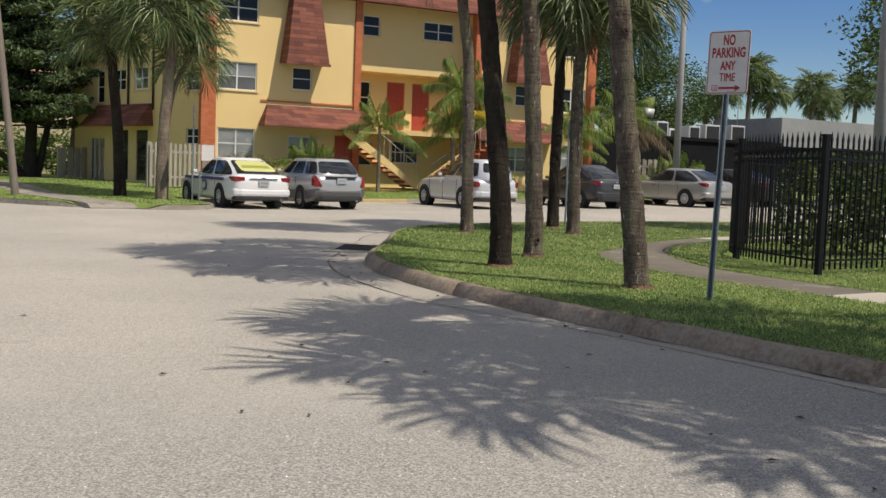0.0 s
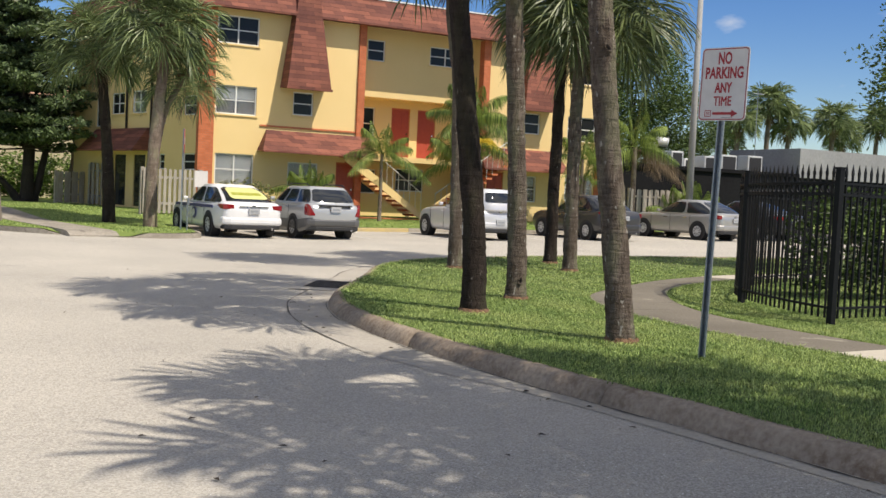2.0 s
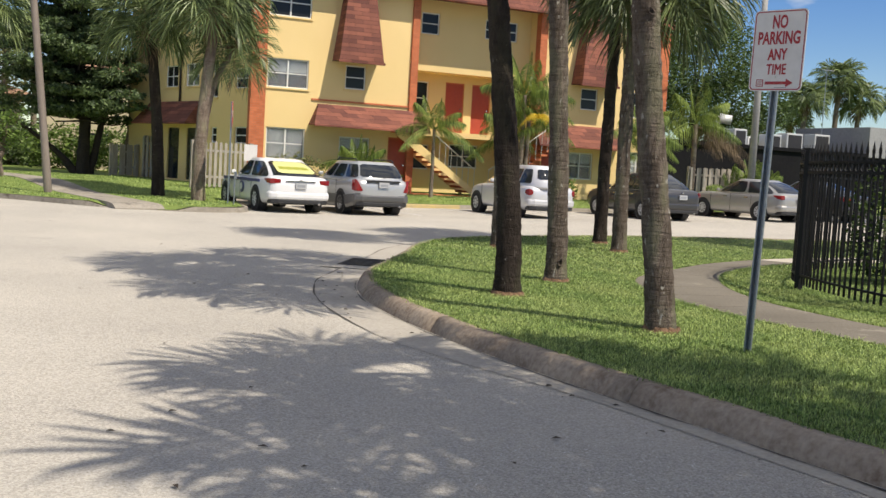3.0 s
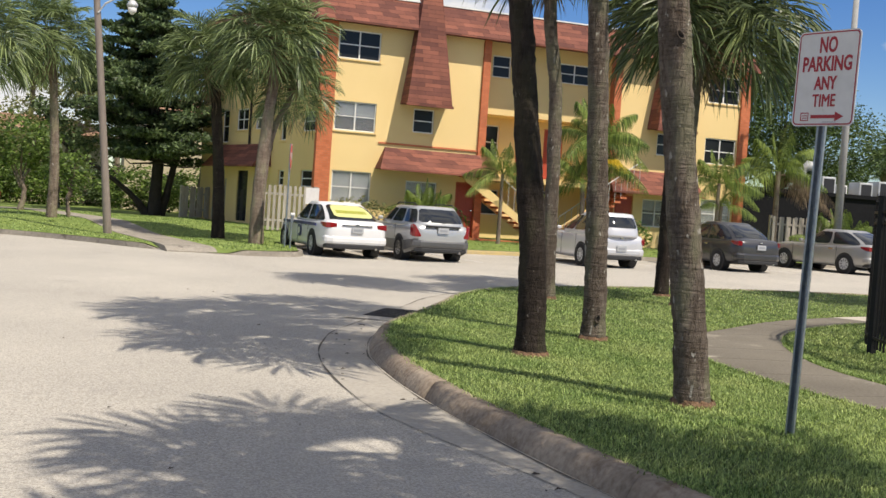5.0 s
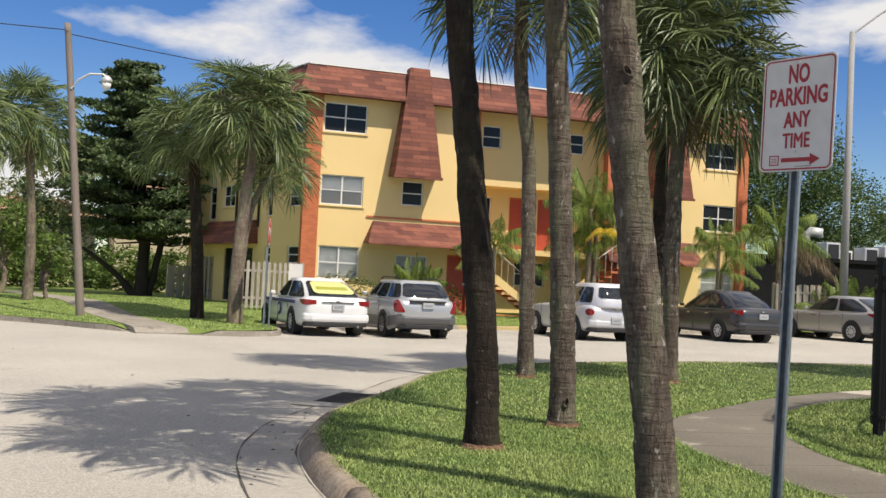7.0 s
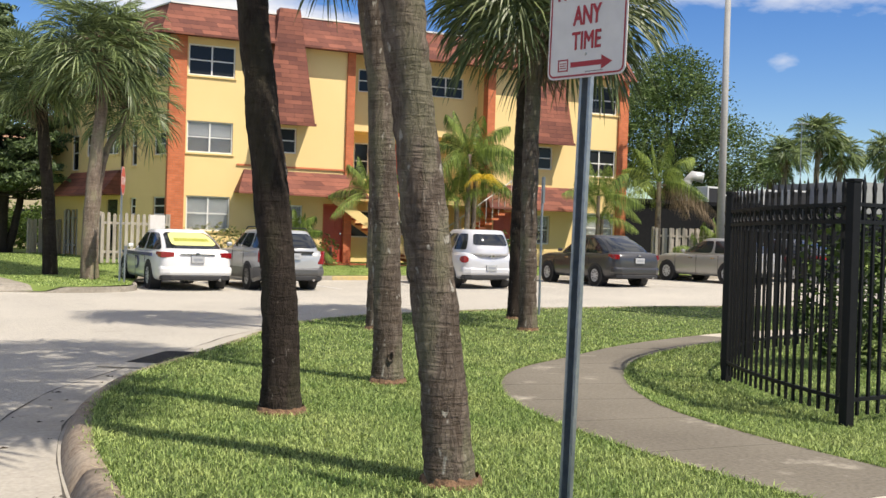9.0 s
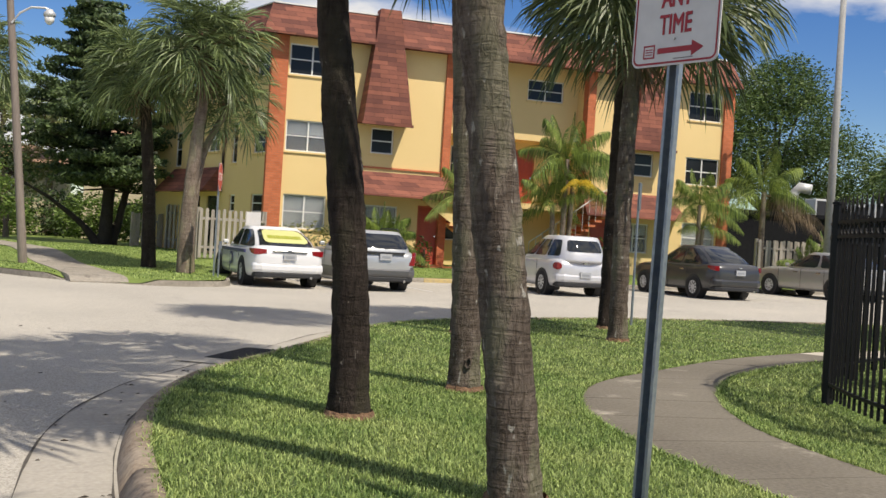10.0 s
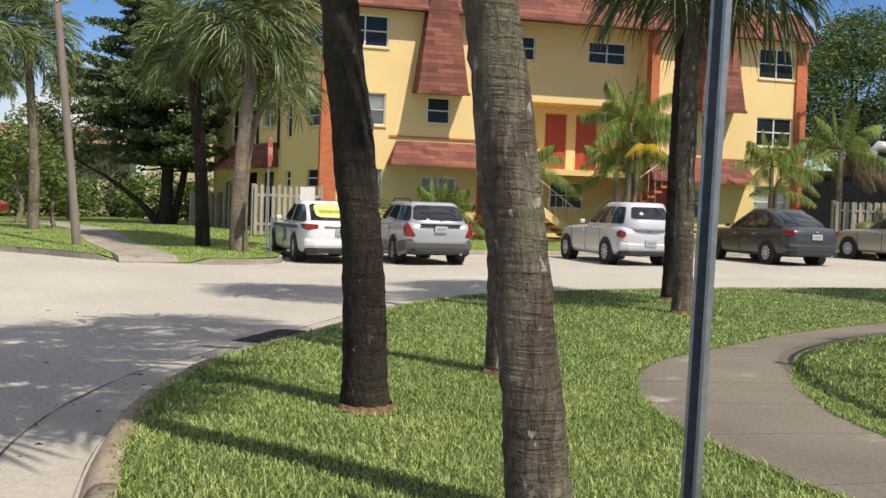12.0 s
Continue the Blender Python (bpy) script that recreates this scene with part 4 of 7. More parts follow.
def fan_leaf(g, base, az, el, size, rnd, seg=30, width=0.02):
    """A costapalmate frond: an arching stalk, a midrib that curls down, and narrow leaflets with hanging tips."""
    flat_ = Vector((math.cos(az), math.sin(az), 0))
    side = Vector((-math.sin(az), math.cos(az), 0))
    down = Vector((0, 0, -1))
    roll = rnd.uniform(-0.45, 0.45)
    p, a = Vector(base), el
    pts, tan = [p.copy()], []
    stalk, rib = size * rnd.uniform(0.42, 0.68), size * rnd.uniform(0.42, 0.55)
    bend = rnd.uniform(0.65, 1.2)
    for i in range(8):
        first = i < 4
        a -= (0.07 if first else 0.22 * bend) * (0.4 + 0.6 * math.cos(min(max(a, -1.4), 1.4)))
        d = flat_ * math.cos(a) + Vector((0, 0, math.sin(a)))
        p = p + d * ((stalk if first else rib) / 4)
        pts.append(p.copy())
        tan.append(d)
    g.tube(pts, [0.016, 0.015, 0.014, 0.013, 0.012, 0.010, 0.008, 0.006, 0.004], 3, caps=False)
    n_side = seg // 2
    for s in (-1, 1):
        for i in range(n_side):
            t = (i + rnd.uniform(0.0, 0.6)) / n_side
            k = min(int(t * 4), 3)
            q = pts[4 + k].lerp(pts[5 + k], t * 4 - k)
            d = tan[4 + k]
            up = side.cross(d) * (1 if side.cross(d).z >= 0 else -1)
            fan = radians(112 * (1 - t) ** 0.8 + rnd.uniform(-5, 5))
            e = (d * math.cos(fan) + (side * s * math.cos(roll) + up * (0.32 + s * math.sin(roll))) * math.sin(fan)).normalized()
            ln = size * (0.54 + 0.3 * math.sin(math.pi * (0.15 + 0.7 * t))) * rnd.uniform(0.86, 1.1)
            sag = rnd.uniform(0.08, 0.4)
            b1 = q + e * ln * 0.40
            b2 = q + e * ln * 0.72 + down * ln * sag * 0.32
            b3 = q + e * ln * 0.92 + down * ln * sag
            n2 = e.cross(up)
            n2 = (n2.normalized() if n2.length > 1e-4 else side) * size * width
            tw = up * size * width * (0.7 if i % 2 else -0.7)
            g.add([q, b1 - n2 - tw, b1 + n2 + tw, b2 - n2 * 0.72 - tw, b2 + n2 * 0.72 + tw, b3], [(0, 1, 2), (1, 3, 4, 2), (3, 5, 4)])


def sabal_crown(c, size, count, seed, dead=4, seg=30, width=0.02):
    """Fronds from upright spears in the heart to hanging ones below."""
    rnd = random.Random(seed)
    g, dg = Geo(), Geo()
    for i in range(count):
        t = (i + 0.5) / count
        el = radians(84 - 108 * t ** 1.0 + rnd.uniform(-9, 9))
        az = i * 2.39996 + rnd.uniform(-0.3, 0.3)
        heart = Vector(c) + Vector((math.cos(az) * 0.1, math.sin(az) * 0.1, 0.12 - 0.3 * t))
        fan_leaf(g, heart, az, el, size * rnd.uniform(0.86, 1.1) * (0.82 if t < 0.12 else 1.0), rnd, seg, width)
    for i in range(dead):
        fan_leaf(dg, Vector(c) + Vector((0, 0, -0.3)), rnd.uniform(0, 6.28), radians(rnd.uniform(-80, -52)), size * 0.72, rnd, 18, width)
    return g, dg


def boots_geo(c, r, h, seed):
    """Old leaf bases that cling below the crown."""
    rnd = random.Random(seed)
    g = Geo()
    for i in range(34):
        a, z = i * 2.4, -h * (i / 34)
        d = Vector((math.cos(a), math.sin(a), 0))
        p = Vector(c) + Vector((0, 0, z)) + d * r * 0.8
        q = p + d * rnd.uniform(0.10, 0.2) + Vector((0, 0, rnd.uniform(0.15, 0.3)))
        g.tube([p, q], [0.04, 0.018], 4)
    return g


def sabal_palm(base, bends, r0, r1, size, count, seed, bark="bark_grey", leaf="sabal", label="", boots=0.5, dead=4, far=False, group="", seg=52, width=0.0115):
    """A cabbage palm; bends are points of the trunk from the base, the last one the crown's heart."""
    t = thing("palm_tree", base, label, "palm tree", group)
    pts = [(0, 0, -0.05)] + [tuple(p) for p in bends]
    part("trunk", trunk_geo(pts, r0, r1, 40 if far else 110, 10 if far else 18, 0.008 if far else 0.011, seed), bark, t, smooth=True)
    g, dg = sabal_crown(bends[-1], size, count, seed, dead, 46 if far else seg, max(width, 0.0125) if far else width)
    part("crown", g, leaf, t, "fan fronds with drooping tips")
    if dead:
        part("dead_fronds", dg, "deadfrond", t, "hanging brown dead fronds")
    if boots:
        part("leaf_base_fringe", boots_geo(Vector(bends[-1]), r1, boots, seed), "deadfrond", t, "old brown leaf bases")
    if not far:
        rings = []
        for f, z in ((1.22, 0.05), (1.28, 0.032), (1.35, 0.014), (1.43, -0.01)):
            ring = []
            for q in range(40):
                a = 2 * math.pi * q / 40
                w_ = noise.noise((math.cos(a) * 4 + seed, math.sin(a) * 4, z * 20)) * 0.5 + noise.noise((math.cos(a) * 14, math.sin(a) * 14 + seed, z * 9)) * 0.5
                ring.append((math.cos(a) * r0 * (f + 0.16 * w_), math.sin(a) * r0 * (f + 0.10 * w_), z * (1 + 0.5 * w_)))
            rings.append(ring)
        part("root_collar", Geo().loft(rings, caps=False), "rootring", t, "rusty crumbling root collar at the base")
    return t


GP = "palms on the island"
LZ = 0.128
palm_kerb = sabal_palm((7.58, 7.86, LZ), [(-0.10, 0.02, 0.8), (-0.25, 0.05, 1.9), (-0.44, 0.0, 3.1), (-0.55, 0.05, 4.4), (-0.52, 0.1, 6.0)], 0.122, 0.105, 1.05, 32, 11, label="grey ringed cabbage palm leaning over the kerb", group=GP, seg=36, width=0.019)
sabal_palm((7.28, 10.2, LZ), [(-0.05, 0, 1.0), (-0.22, 0, 2.3), (-0.40, 0.02, 3.8), (-0.55, 0.02, 6.0)], 0.135, 0.10, 1.06, 32, 12, bark="bark_dark", label="cabbage palm with a dark, almost black trunk", group=GP, seg=36, width=0.019)
palm_scarred = sabal_palm((8.58, 11.46, LZ), [(-0.03, 0, 0.8), (-0.12, 0, 2.2), (-0.26, 0.02, 4.2), (-0.35, 0.02, 6.0)], 0.125, 0.105, 1.1, 20, 13, label="grey ringed cabbage palm with a scarred foot", group=GP, seg=36, width=0.019)
sabal_palm((10.3, 16.5, LZ), [(-0.03, 0, 1.2), (-0.10, 0, 3.2), (-0.30, 0, 4.6), (-0.34, 0, 6.1)], 0.115, 0.10, 1.0, 46, 14, label="slender grey cabbage palm near the car park", group=GP)
sabal_palm((12.5, 16.1, LZ), [(-0.03, 0, 1.4), (-0.02, 0, 3.6), (0.14, 0, 5.0)], 0.125, 0.105, 1.15, 56, 15, label="grey cabbage palm with a full drooping crown", group=GP, dead=6)
sabal_palm((13.35, 18.1, LZ), [(0.0, 0, 1.4), (0.02, 0, 3.6), (0.0, 0, 5.55)], 0.125, 0.105, 1.08, 50, 16, bark="bark_dark", label="darker cabbage palm at the back of the island", group=GP, dead=6)
sabal_palm((7.68, 2.85, LZ), [(-0.1, 0, 1.4), (-0.25, 0.05, 3.6), (-0.55, 0.1, 6.1)], 0.13, 0.105, 1.26, 31, 17, label="cabbage palm that shades the kerb and street", group=GP, seg=36, width=0.019)
sabal_palm((7.3, 1.0, LZ), [(-0.1, 0, 1.4), (-0.35, 0.1, 3.6), (-0.62, 0.2, 6.2)], 0.13, 0.105, 1.36, 25, 18, label="cabbage palm that shades the kerb and street", group=GP, seg=36, width=0.019)
sabal_palm((9.0, 1.5, LZ), [(0.0, 0, 1.4), (0.1, 0, 3.6), (0.2, 0.2, 6.0)], 0.13, 0.11, 1.15, 12, 19, label="cabbage palm that shades the grass by the sign", group=GP, seg=36, width=0.019)
sabal_palm((8.4, 0.8, LZ), [(-0.1, 0, 1.4), (-0.3, 0.1, 3.6), (-0.6, 0.3, 6.0)], 0.13, 0.11, 1.2, 15, 20, label="cabbage palm that shades the grass by the sign", group=GP, seg=36, width=0.019)
sabal_palm((7.9, -1.4, LZ), [(-0.1, 0, 1.4), (-0.3, 0.1, 3.6), (-0.5, 0.2, 6.0)], 0.13, 0.11, 1.2, 22, 27, label="cabbage palm that shades the kerb and street", group=GP, seg=36, width=0.019)


def scar(t, at, size, tilt, label):
    """A healed wound: a raised lip of bark round a dark hollow, facing -y with a slight turn."""
    m = Matrix.Translation(at) @ Matrix.Rotation(radians(-28), 4, "Z") @ Matrix.Rotation(radians(tilt), 4, "Y")
    rings = []
    for f, d in ((1.25, 0.012), (1.0, -0.012), (0.72, -0.014), (0.6, 0.004)):
        rings.append([m @ Vector((math.cos(a) * size * f * 0.62, d, math.sin(a) * size * f * 1.25)) for a in [2 * math.pi * k / 18 for k in range(18)]])
    lip = part("scar", Geo().loft(rings, caps=False), "bark_grey", t, label, smooth=True)
    part("hollow", Geo().add([m @ Vector((math.cos(a) * size * 0.42, -0.002, math.sin(a) * size * 0.66)) for a in [2 * math.pi * k / 14 for k in range(14)]], [tuple(range(14))]), "bark_pine", lip)


scar(palm_scarred, (-0.03, -0.138, 0.25), 0.04, 10, "round healed branch scar")
scar(palm_kerb, (-0.40, -0.098, 2.67), 0.034, -38, "dark slanting notch in the bark")
GL = "palms on the corner lawn"
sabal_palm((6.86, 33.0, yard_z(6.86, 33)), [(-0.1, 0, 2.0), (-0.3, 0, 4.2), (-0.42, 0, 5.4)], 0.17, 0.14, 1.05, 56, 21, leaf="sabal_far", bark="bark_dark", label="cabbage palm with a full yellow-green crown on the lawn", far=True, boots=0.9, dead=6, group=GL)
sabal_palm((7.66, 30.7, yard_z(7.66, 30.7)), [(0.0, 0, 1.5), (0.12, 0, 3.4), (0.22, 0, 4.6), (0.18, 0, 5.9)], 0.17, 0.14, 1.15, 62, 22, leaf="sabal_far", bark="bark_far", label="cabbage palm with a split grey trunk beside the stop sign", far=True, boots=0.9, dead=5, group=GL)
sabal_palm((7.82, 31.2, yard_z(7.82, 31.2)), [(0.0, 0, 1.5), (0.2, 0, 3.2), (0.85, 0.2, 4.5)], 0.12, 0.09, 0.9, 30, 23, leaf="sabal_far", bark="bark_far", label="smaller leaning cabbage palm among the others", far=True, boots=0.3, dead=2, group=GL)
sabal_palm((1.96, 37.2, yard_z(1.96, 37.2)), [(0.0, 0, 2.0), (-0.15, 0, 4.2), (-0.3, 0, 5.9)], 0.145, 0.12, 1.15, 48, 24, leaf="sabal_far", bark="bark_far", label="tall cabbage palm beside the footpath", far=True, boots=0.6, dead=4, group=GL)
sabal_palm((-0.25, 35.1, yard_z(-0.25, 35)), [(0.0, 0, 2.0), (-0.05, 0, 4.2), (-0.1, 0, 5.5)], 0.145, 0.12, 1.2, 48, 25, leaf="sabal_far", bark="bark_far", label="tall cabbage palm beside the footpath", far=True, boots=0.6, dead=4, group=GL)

# ---------- no-parking sign ----------


def text_geo(txt, size, align="CENTER"):
    """Letters of the built-in font as a flat mesh in the xy plane."""
    cu = bpy.data.curves.new("letters", "FONT")
    cu.body, cu.size, cu.align_x, cu.resolution_u, cu.extrude, cu.offset = txt, size, align, 3, 0.0008, 0.0 if "M" in txt else 0.0038
    tmp = bpy.data.objects.new("letters", cu)
    scene.collection.objects.link(tmp)
    bpy.context.view_layer.update()
    me = bpy.data.meshes.new_from_object(tmp.evaluated_get(bpy.context.evaluated_depsgraph_get()))
    bpy.data.objects.remove(tmp)
    bpy.data.curves.remove(cu)
    return me


def round_rect(w, h, r, n=5):
    pts = []
    for cx, cy, a0 in ((w - r, h - r, 0), (-w + r, h - r, 90), (-w + r, -h + r, 180), (w - r, -h + r, 270)):
        for i in range(n + 1):
            a = radians(a0 + 90 * i / n)
            pts.append((cx + r * math.cos(a), cy + r * math.sin(a)))
    return pts


def sign_post(t, h, w=0.03, lean=(0, 0), mat_="galv"):
    """A steel U-channel with flanges and a row of holes."""
    g = Geo()
    sec = [(x_, -y_) for x_, y_ in [(-w, 0.012), (-w, 0.018), (-w * 0.55, 0.018), (-w * 0.45, -0.018), (w * 0.45, -0.018), (w * 0.55, 0.018), (w, 0.018), (w, 0.012), (w * 0.62, 0.012), (w * 0.5, -0.024), (-w * 0.5, -0.024), (-w * 0.62, 0.012)]][::-1]
    g.loft([[(x + lean[0] * z, y + lean[1] * z, z) for x, y in sec] for z in (-0.1, h)])
    p = part("post", g, mat_, t, "perforated galvanised steel post", bevel=0.002)
    hm = Geo().disc((0, 0, 0), (0, -1, 0), 0.0052, 8).mesh("hole")
    for i in range(int(h / 0.05)):
        z = 0.05 + i * 0.05
        part("hole", hm, "grate", p, at=Matrix.Translation((lean[0] * z, 0.0172 + lean[1] * z, z)))
    return p


sd_ang = -72.4
SIGN = Matrix.Translation((7.69, 6.87, 0.12)) @ Matrix.Rotation(radians(sd_ang), 4, "Z")
# local: x along the plate, -y towards the street
sign = thing("parking_sign", SIGN, "white no-parking sign with red lettering on a steel post", "road sign")
sign_post(sign, 2.62, 0.032, (0.030, -0.006))
PL = Matrix.Translation((0.075, -0.042, 2.325)) @ Matrix.Rotation(radians(90), 4, "X") @ Matrix.Rotation(radians(-1.2), 4, "Z")
outer = round_rect(0.222, 0.303, 0.035)
plate = part("plate", Geo().prism([(x, y, -0.004) for x, y in outer], (0, 0, 0.004), PL), "signwhite", sign, "weathered white aluminium plate")
g = Geo()
ra, rb = round_rect(0.214, 0.295, 0.03), round_rect(0.206, 0.287, 0.024)
g.add([PL @ Vector((x, y, 0.0012)) for x, y in ra + rb], [(i, (i + 1) % len(ra), len(ra) + (i + 1) % len(ra), len(ra) + i) for i in range(len(ra))])
part("border", g, "signred", plate, "thin red border line")
for txt, yy_, size, sx in (("NO", 0.168, 0.136, 0.60), ("PARKING", 0.050, 0.130, 0.655), ("ANY", -0.068, 0.114, 0.66), ("TIME", -0.178, 0.112, 0.70)):
    me = text_geo(txt, size)
    co = [v.co.x for v in me.vertices]
    mid_ = (min(co) + max(co)) / 2
    me.transform(PL @ Matrix.Translation((0, yy_, 0.0015)) @ Matrix.Diagonal((sx, 1.0, 1, 1)) @ Matrix.Translation((-mid_, 0, 0)))
    me.materials.clear()
    part("word", me, "signred", plate)
    if txt == "TIME":
        # heavier strokes
        for k in (1, 2, 3):
            part("word", me, "signred", plate, at=Matrix.Translation(PL.to_3x3() @ Vector(((0.0016, -0.0016, 0.0016)[k - 1], (0.0016, -0.0016, -0.0016)[k - 1], 0.0002 * k))))
g = Geo()
arrow = [(-0.085, -0.232), (0.09, -0.232), (0.09, -0.212), (0.15, -0.243), (0.09, -0.274), (0.09, -0.254), (-0.085, -0.254)]
g.prism([(x, y, 0.0005) for x, y in arrow], (0, 0, 0.0012), PL)
part("arrow", g, "signred", plate)
g = Geo()
for a, b, c, d in ((-0.16, -0.10, -0.222, -0.216), (-0.16, -0.10, -0.27, -0.264), (-0.16, -0.154, -0.264, -0.222), (-0.106, -0.10, -0.264, -0.222)):
    g.box(a, b, c, d, 0.0005, 0.0016, PL)
for i in range(3):
    g.box(-0.148, -0.112, -0.236 - i * 0.01, -0.232 - i * 0.01, 0.0005, 0.0014, PL)
part("symbol", g, "signred", plate, "small red box symbol")
part("print_line", Geo().box(0.0, 0.1, -0.279, -0.2765, 0.0005, 0.0013, PL), "grate", plate)
for yb in (0.27, -0.2):
    part("bolt", Geo().tube([PL @ Vector((0, yb, 0.0)), PL @ Vector((0, yb, 0.008))], 0.006, 6), "signwhite", plate)

# stop sign seen edge-on and small car park signs
stop = thing("stop_sign", Matrix.Translation((8.3, 29.6, yard_z(8.3, 29.6))) @ Matrix.Rotation(radians(75.5), 4, "Z"), "red stop sign turned edge-on on a thin steel post", "road sign")
sign_post(stop, 2.85, 0.035)
oc = [(0.38 * math.cos(radians(22.5 + 45 * i)), -0.03, 2.5 + 0.38 * math.sin(radians(22.5 + 45 * i))) for i in range(8)]
plate = part("plate", Geo().prism(oc, (0, 0.005, 0)), "stopred", stop, "red octagonal plate")
oc2 = [(0.38 * math.cos(radians(22.5 + 45 * i)) * f, -0.0315, 2.5 + 0.38 * math.sin(radians(22.5 + 45 * i)) * f) for f in (0.97, 0.92) for i in range(8)]
part("border", Geo().add(oc2, [(i, (i + 1) % 8, 8 + (i + 1) % 8, 8 + i) for i in range(8)]), "signwhite", plate)
me = text_geo("STOP", 0.27)
me.transform(Matrix.Translation((0, -0.032, 2.41)) @ Matrix.Rotation(radians(90), 4, "X") @ Matrix.Diagonal((0.85, 1, 1, 1)))
me.materials.clear()
part("word", me, "signwhite", plate)


def small_sign(x, y, z, turn, h, w, ph, label, plate_mat="signwhite"):
    t = thing("small_sign", Matrix.Translation((x, y, z)) @ Matrix.Rotation(radians(turn), 4, "Z"), label, "sign")
    part("post", Geo().tube([(0, 0, -0.05), (0, 0, h)], 0.022, 8), "galv", t)
    p = part("plate", Geo().prism([(a, -0.026, h - ph + b * 0 + c) for a, b, c in ((-w / 2, 0, 0), (w / 2, 0, 0), (w / 2, 0, ph), (-w / 2, 0, ph))], (0, 0.004, 0)), plate_mat, t)
    return t


small_sign(9.72, 33.3, yard_z(9.7, 33.3), 0, 1.72, 0.42, 0.52, "blank white notice plate on a short post by the fence")
small_sign(14.3, 19.0, LZ, 55, 2.45, 0.32, 0.46, "grey back of a small sign on a thin steel post", "galv")
small_sign(8.35, 29.05, yard_z(8.35, 29), 40, 0.9, 0.1, 0.2, "low reflector post at the kerb corner", "galv")

# ---------- black iron fence ----------
fence = thing("iron_fence", (0, 0, LZ), "black iron picket fence with spear tips and ring frieze", "fence")
FL = smooth_line([(11.1, 8.62), (11.28, 9.5), (11.62, 10.45), (12.12, 11.3), (12.95, 12.1), (13.9, 12.75), (15.2, 13.3), (17.0, 13.75), (20, 14.0), (26, 14.0)], 24)
FR = [Vector((11.1 + 0.05 * i, 8.62 + 0.006 * i, 0)) for i in range(241)]


def resample(line_, d):
    out, acc, nxt = [], 0.0, 0.0
    for a, b in zip(line_[:-1], line_[1:]):
        seg = (b - a).length
        while nxt <= acc + seg and seg > 0:
            out.append((a.lerp(b, (nxt - acc) / seg), (b - a).normalized()))
            nxt += d
        acc += seg
    return out


def picket_mesh():
    g = Geo()
    s = 0.0105
    g.box(-s, s, -s, s, 0.08, 1.72)
    g.loft([[(-s, -s, 1.72), (s, -s, 1.72), (s, s, 1.72), (-s, s, 1.72)], [(-0.021, -0.008, 1.765), (0.021, -0.008, 1.765), (0.021, 0.008, 1.765), (-0.021, 0.008, 1.765)], [(-0.001, -0.001, 1.87), (0.001, -0.001, 1.87), (0.001, 0.001, 1.87), (-0.001, 0.001, 1.87)]])
    me = g.mesh("picket")
    me.materials.append(M["blackiron"])
    return me


def ring_mesh():
    g = Geo()
    n, r = 12, 0.05
    rings = []
    for i in range(n):
        a = 2 * math.pi * i / n
        c = Vector((math.cos(a) * r, 0, 1.575 + math.sin(a) * r))
        d = Vector((math.cos(a), 0, math.sin(a)))
        rings.append([c + d * 0.006 + Vector((0, 0.006, 0)), c - d * 0.006 + Vector((0, 0.006, 0)), c - d * 0.006 - Vector((0, 0.006, 0)), c + d * 0.006 - Vector((0, 0.006, 0))])
    rings.append(rings[0])
    g.loft(rings, caps=False)
    me = g.mesh("ring")
    me.materials.append(M["blackiron"])
    return me


PK, RG = picket_mesh(), ring_mesh()
for run in (FL, FR):
    rs = resample(run, 0.118)
    for i, (p, d) in enumerate(rs):
        if i == 0:
            continue
        m = Matrix.Translation(p) @ Matrix.Rotation(math.atan2(d.y, d.x), 4, "Z")
        part("picket", PK, None, fence, at=m)
        if run is FR or i < 40:
            part("ring", RG, None, fence, at=m @ Matrix.Translation((0.059, 0, 0)))
    for z in (0.2, 1.51, 1.64):
        g = Geo()
        k = [p for p, d in resample(run, 0.236)]
        for a, b in zip(k[:-1], k[1:]):
            d = (b - a).normalized()
            q = Vector((-d.y, d.x, 0)) * 0.016
            g.loft([[a + q + Vector((0, 0, z - 0.014)), a - q + Vector((0, 0, z - 0.014)), a - q + Vector((0, 0, z + 0.014)), a + q + Vector((0, 0, z + 0.014))], [b + q + Vector((0, 0, z - 0.014)), b - q + Vector((0, 0, z - 0.014)), b - q + Vector((0, 0, z + 0.014)), b + q + Vector((0, 0, z + 0.014))]])
        part("rail", g, "blackiron", fence)
    for i, (p, d) in enumerate(resample(run, 2.36)):
        if i == 0 and run is FR:
            continue
        g = Geo().box(p.x - 0.038, p.x + 0.038, p.y - 0.038, p.y + 0.038, -0.08, 1.80).box(p.x - 0.045, p.x + 0.045, p.y - 0.045, p.y + 0.045, 1.80, 1.825)
        part("post", g, "blackiron", fence, bevel=0.004)

# ---------- leaves and shrubs ----------


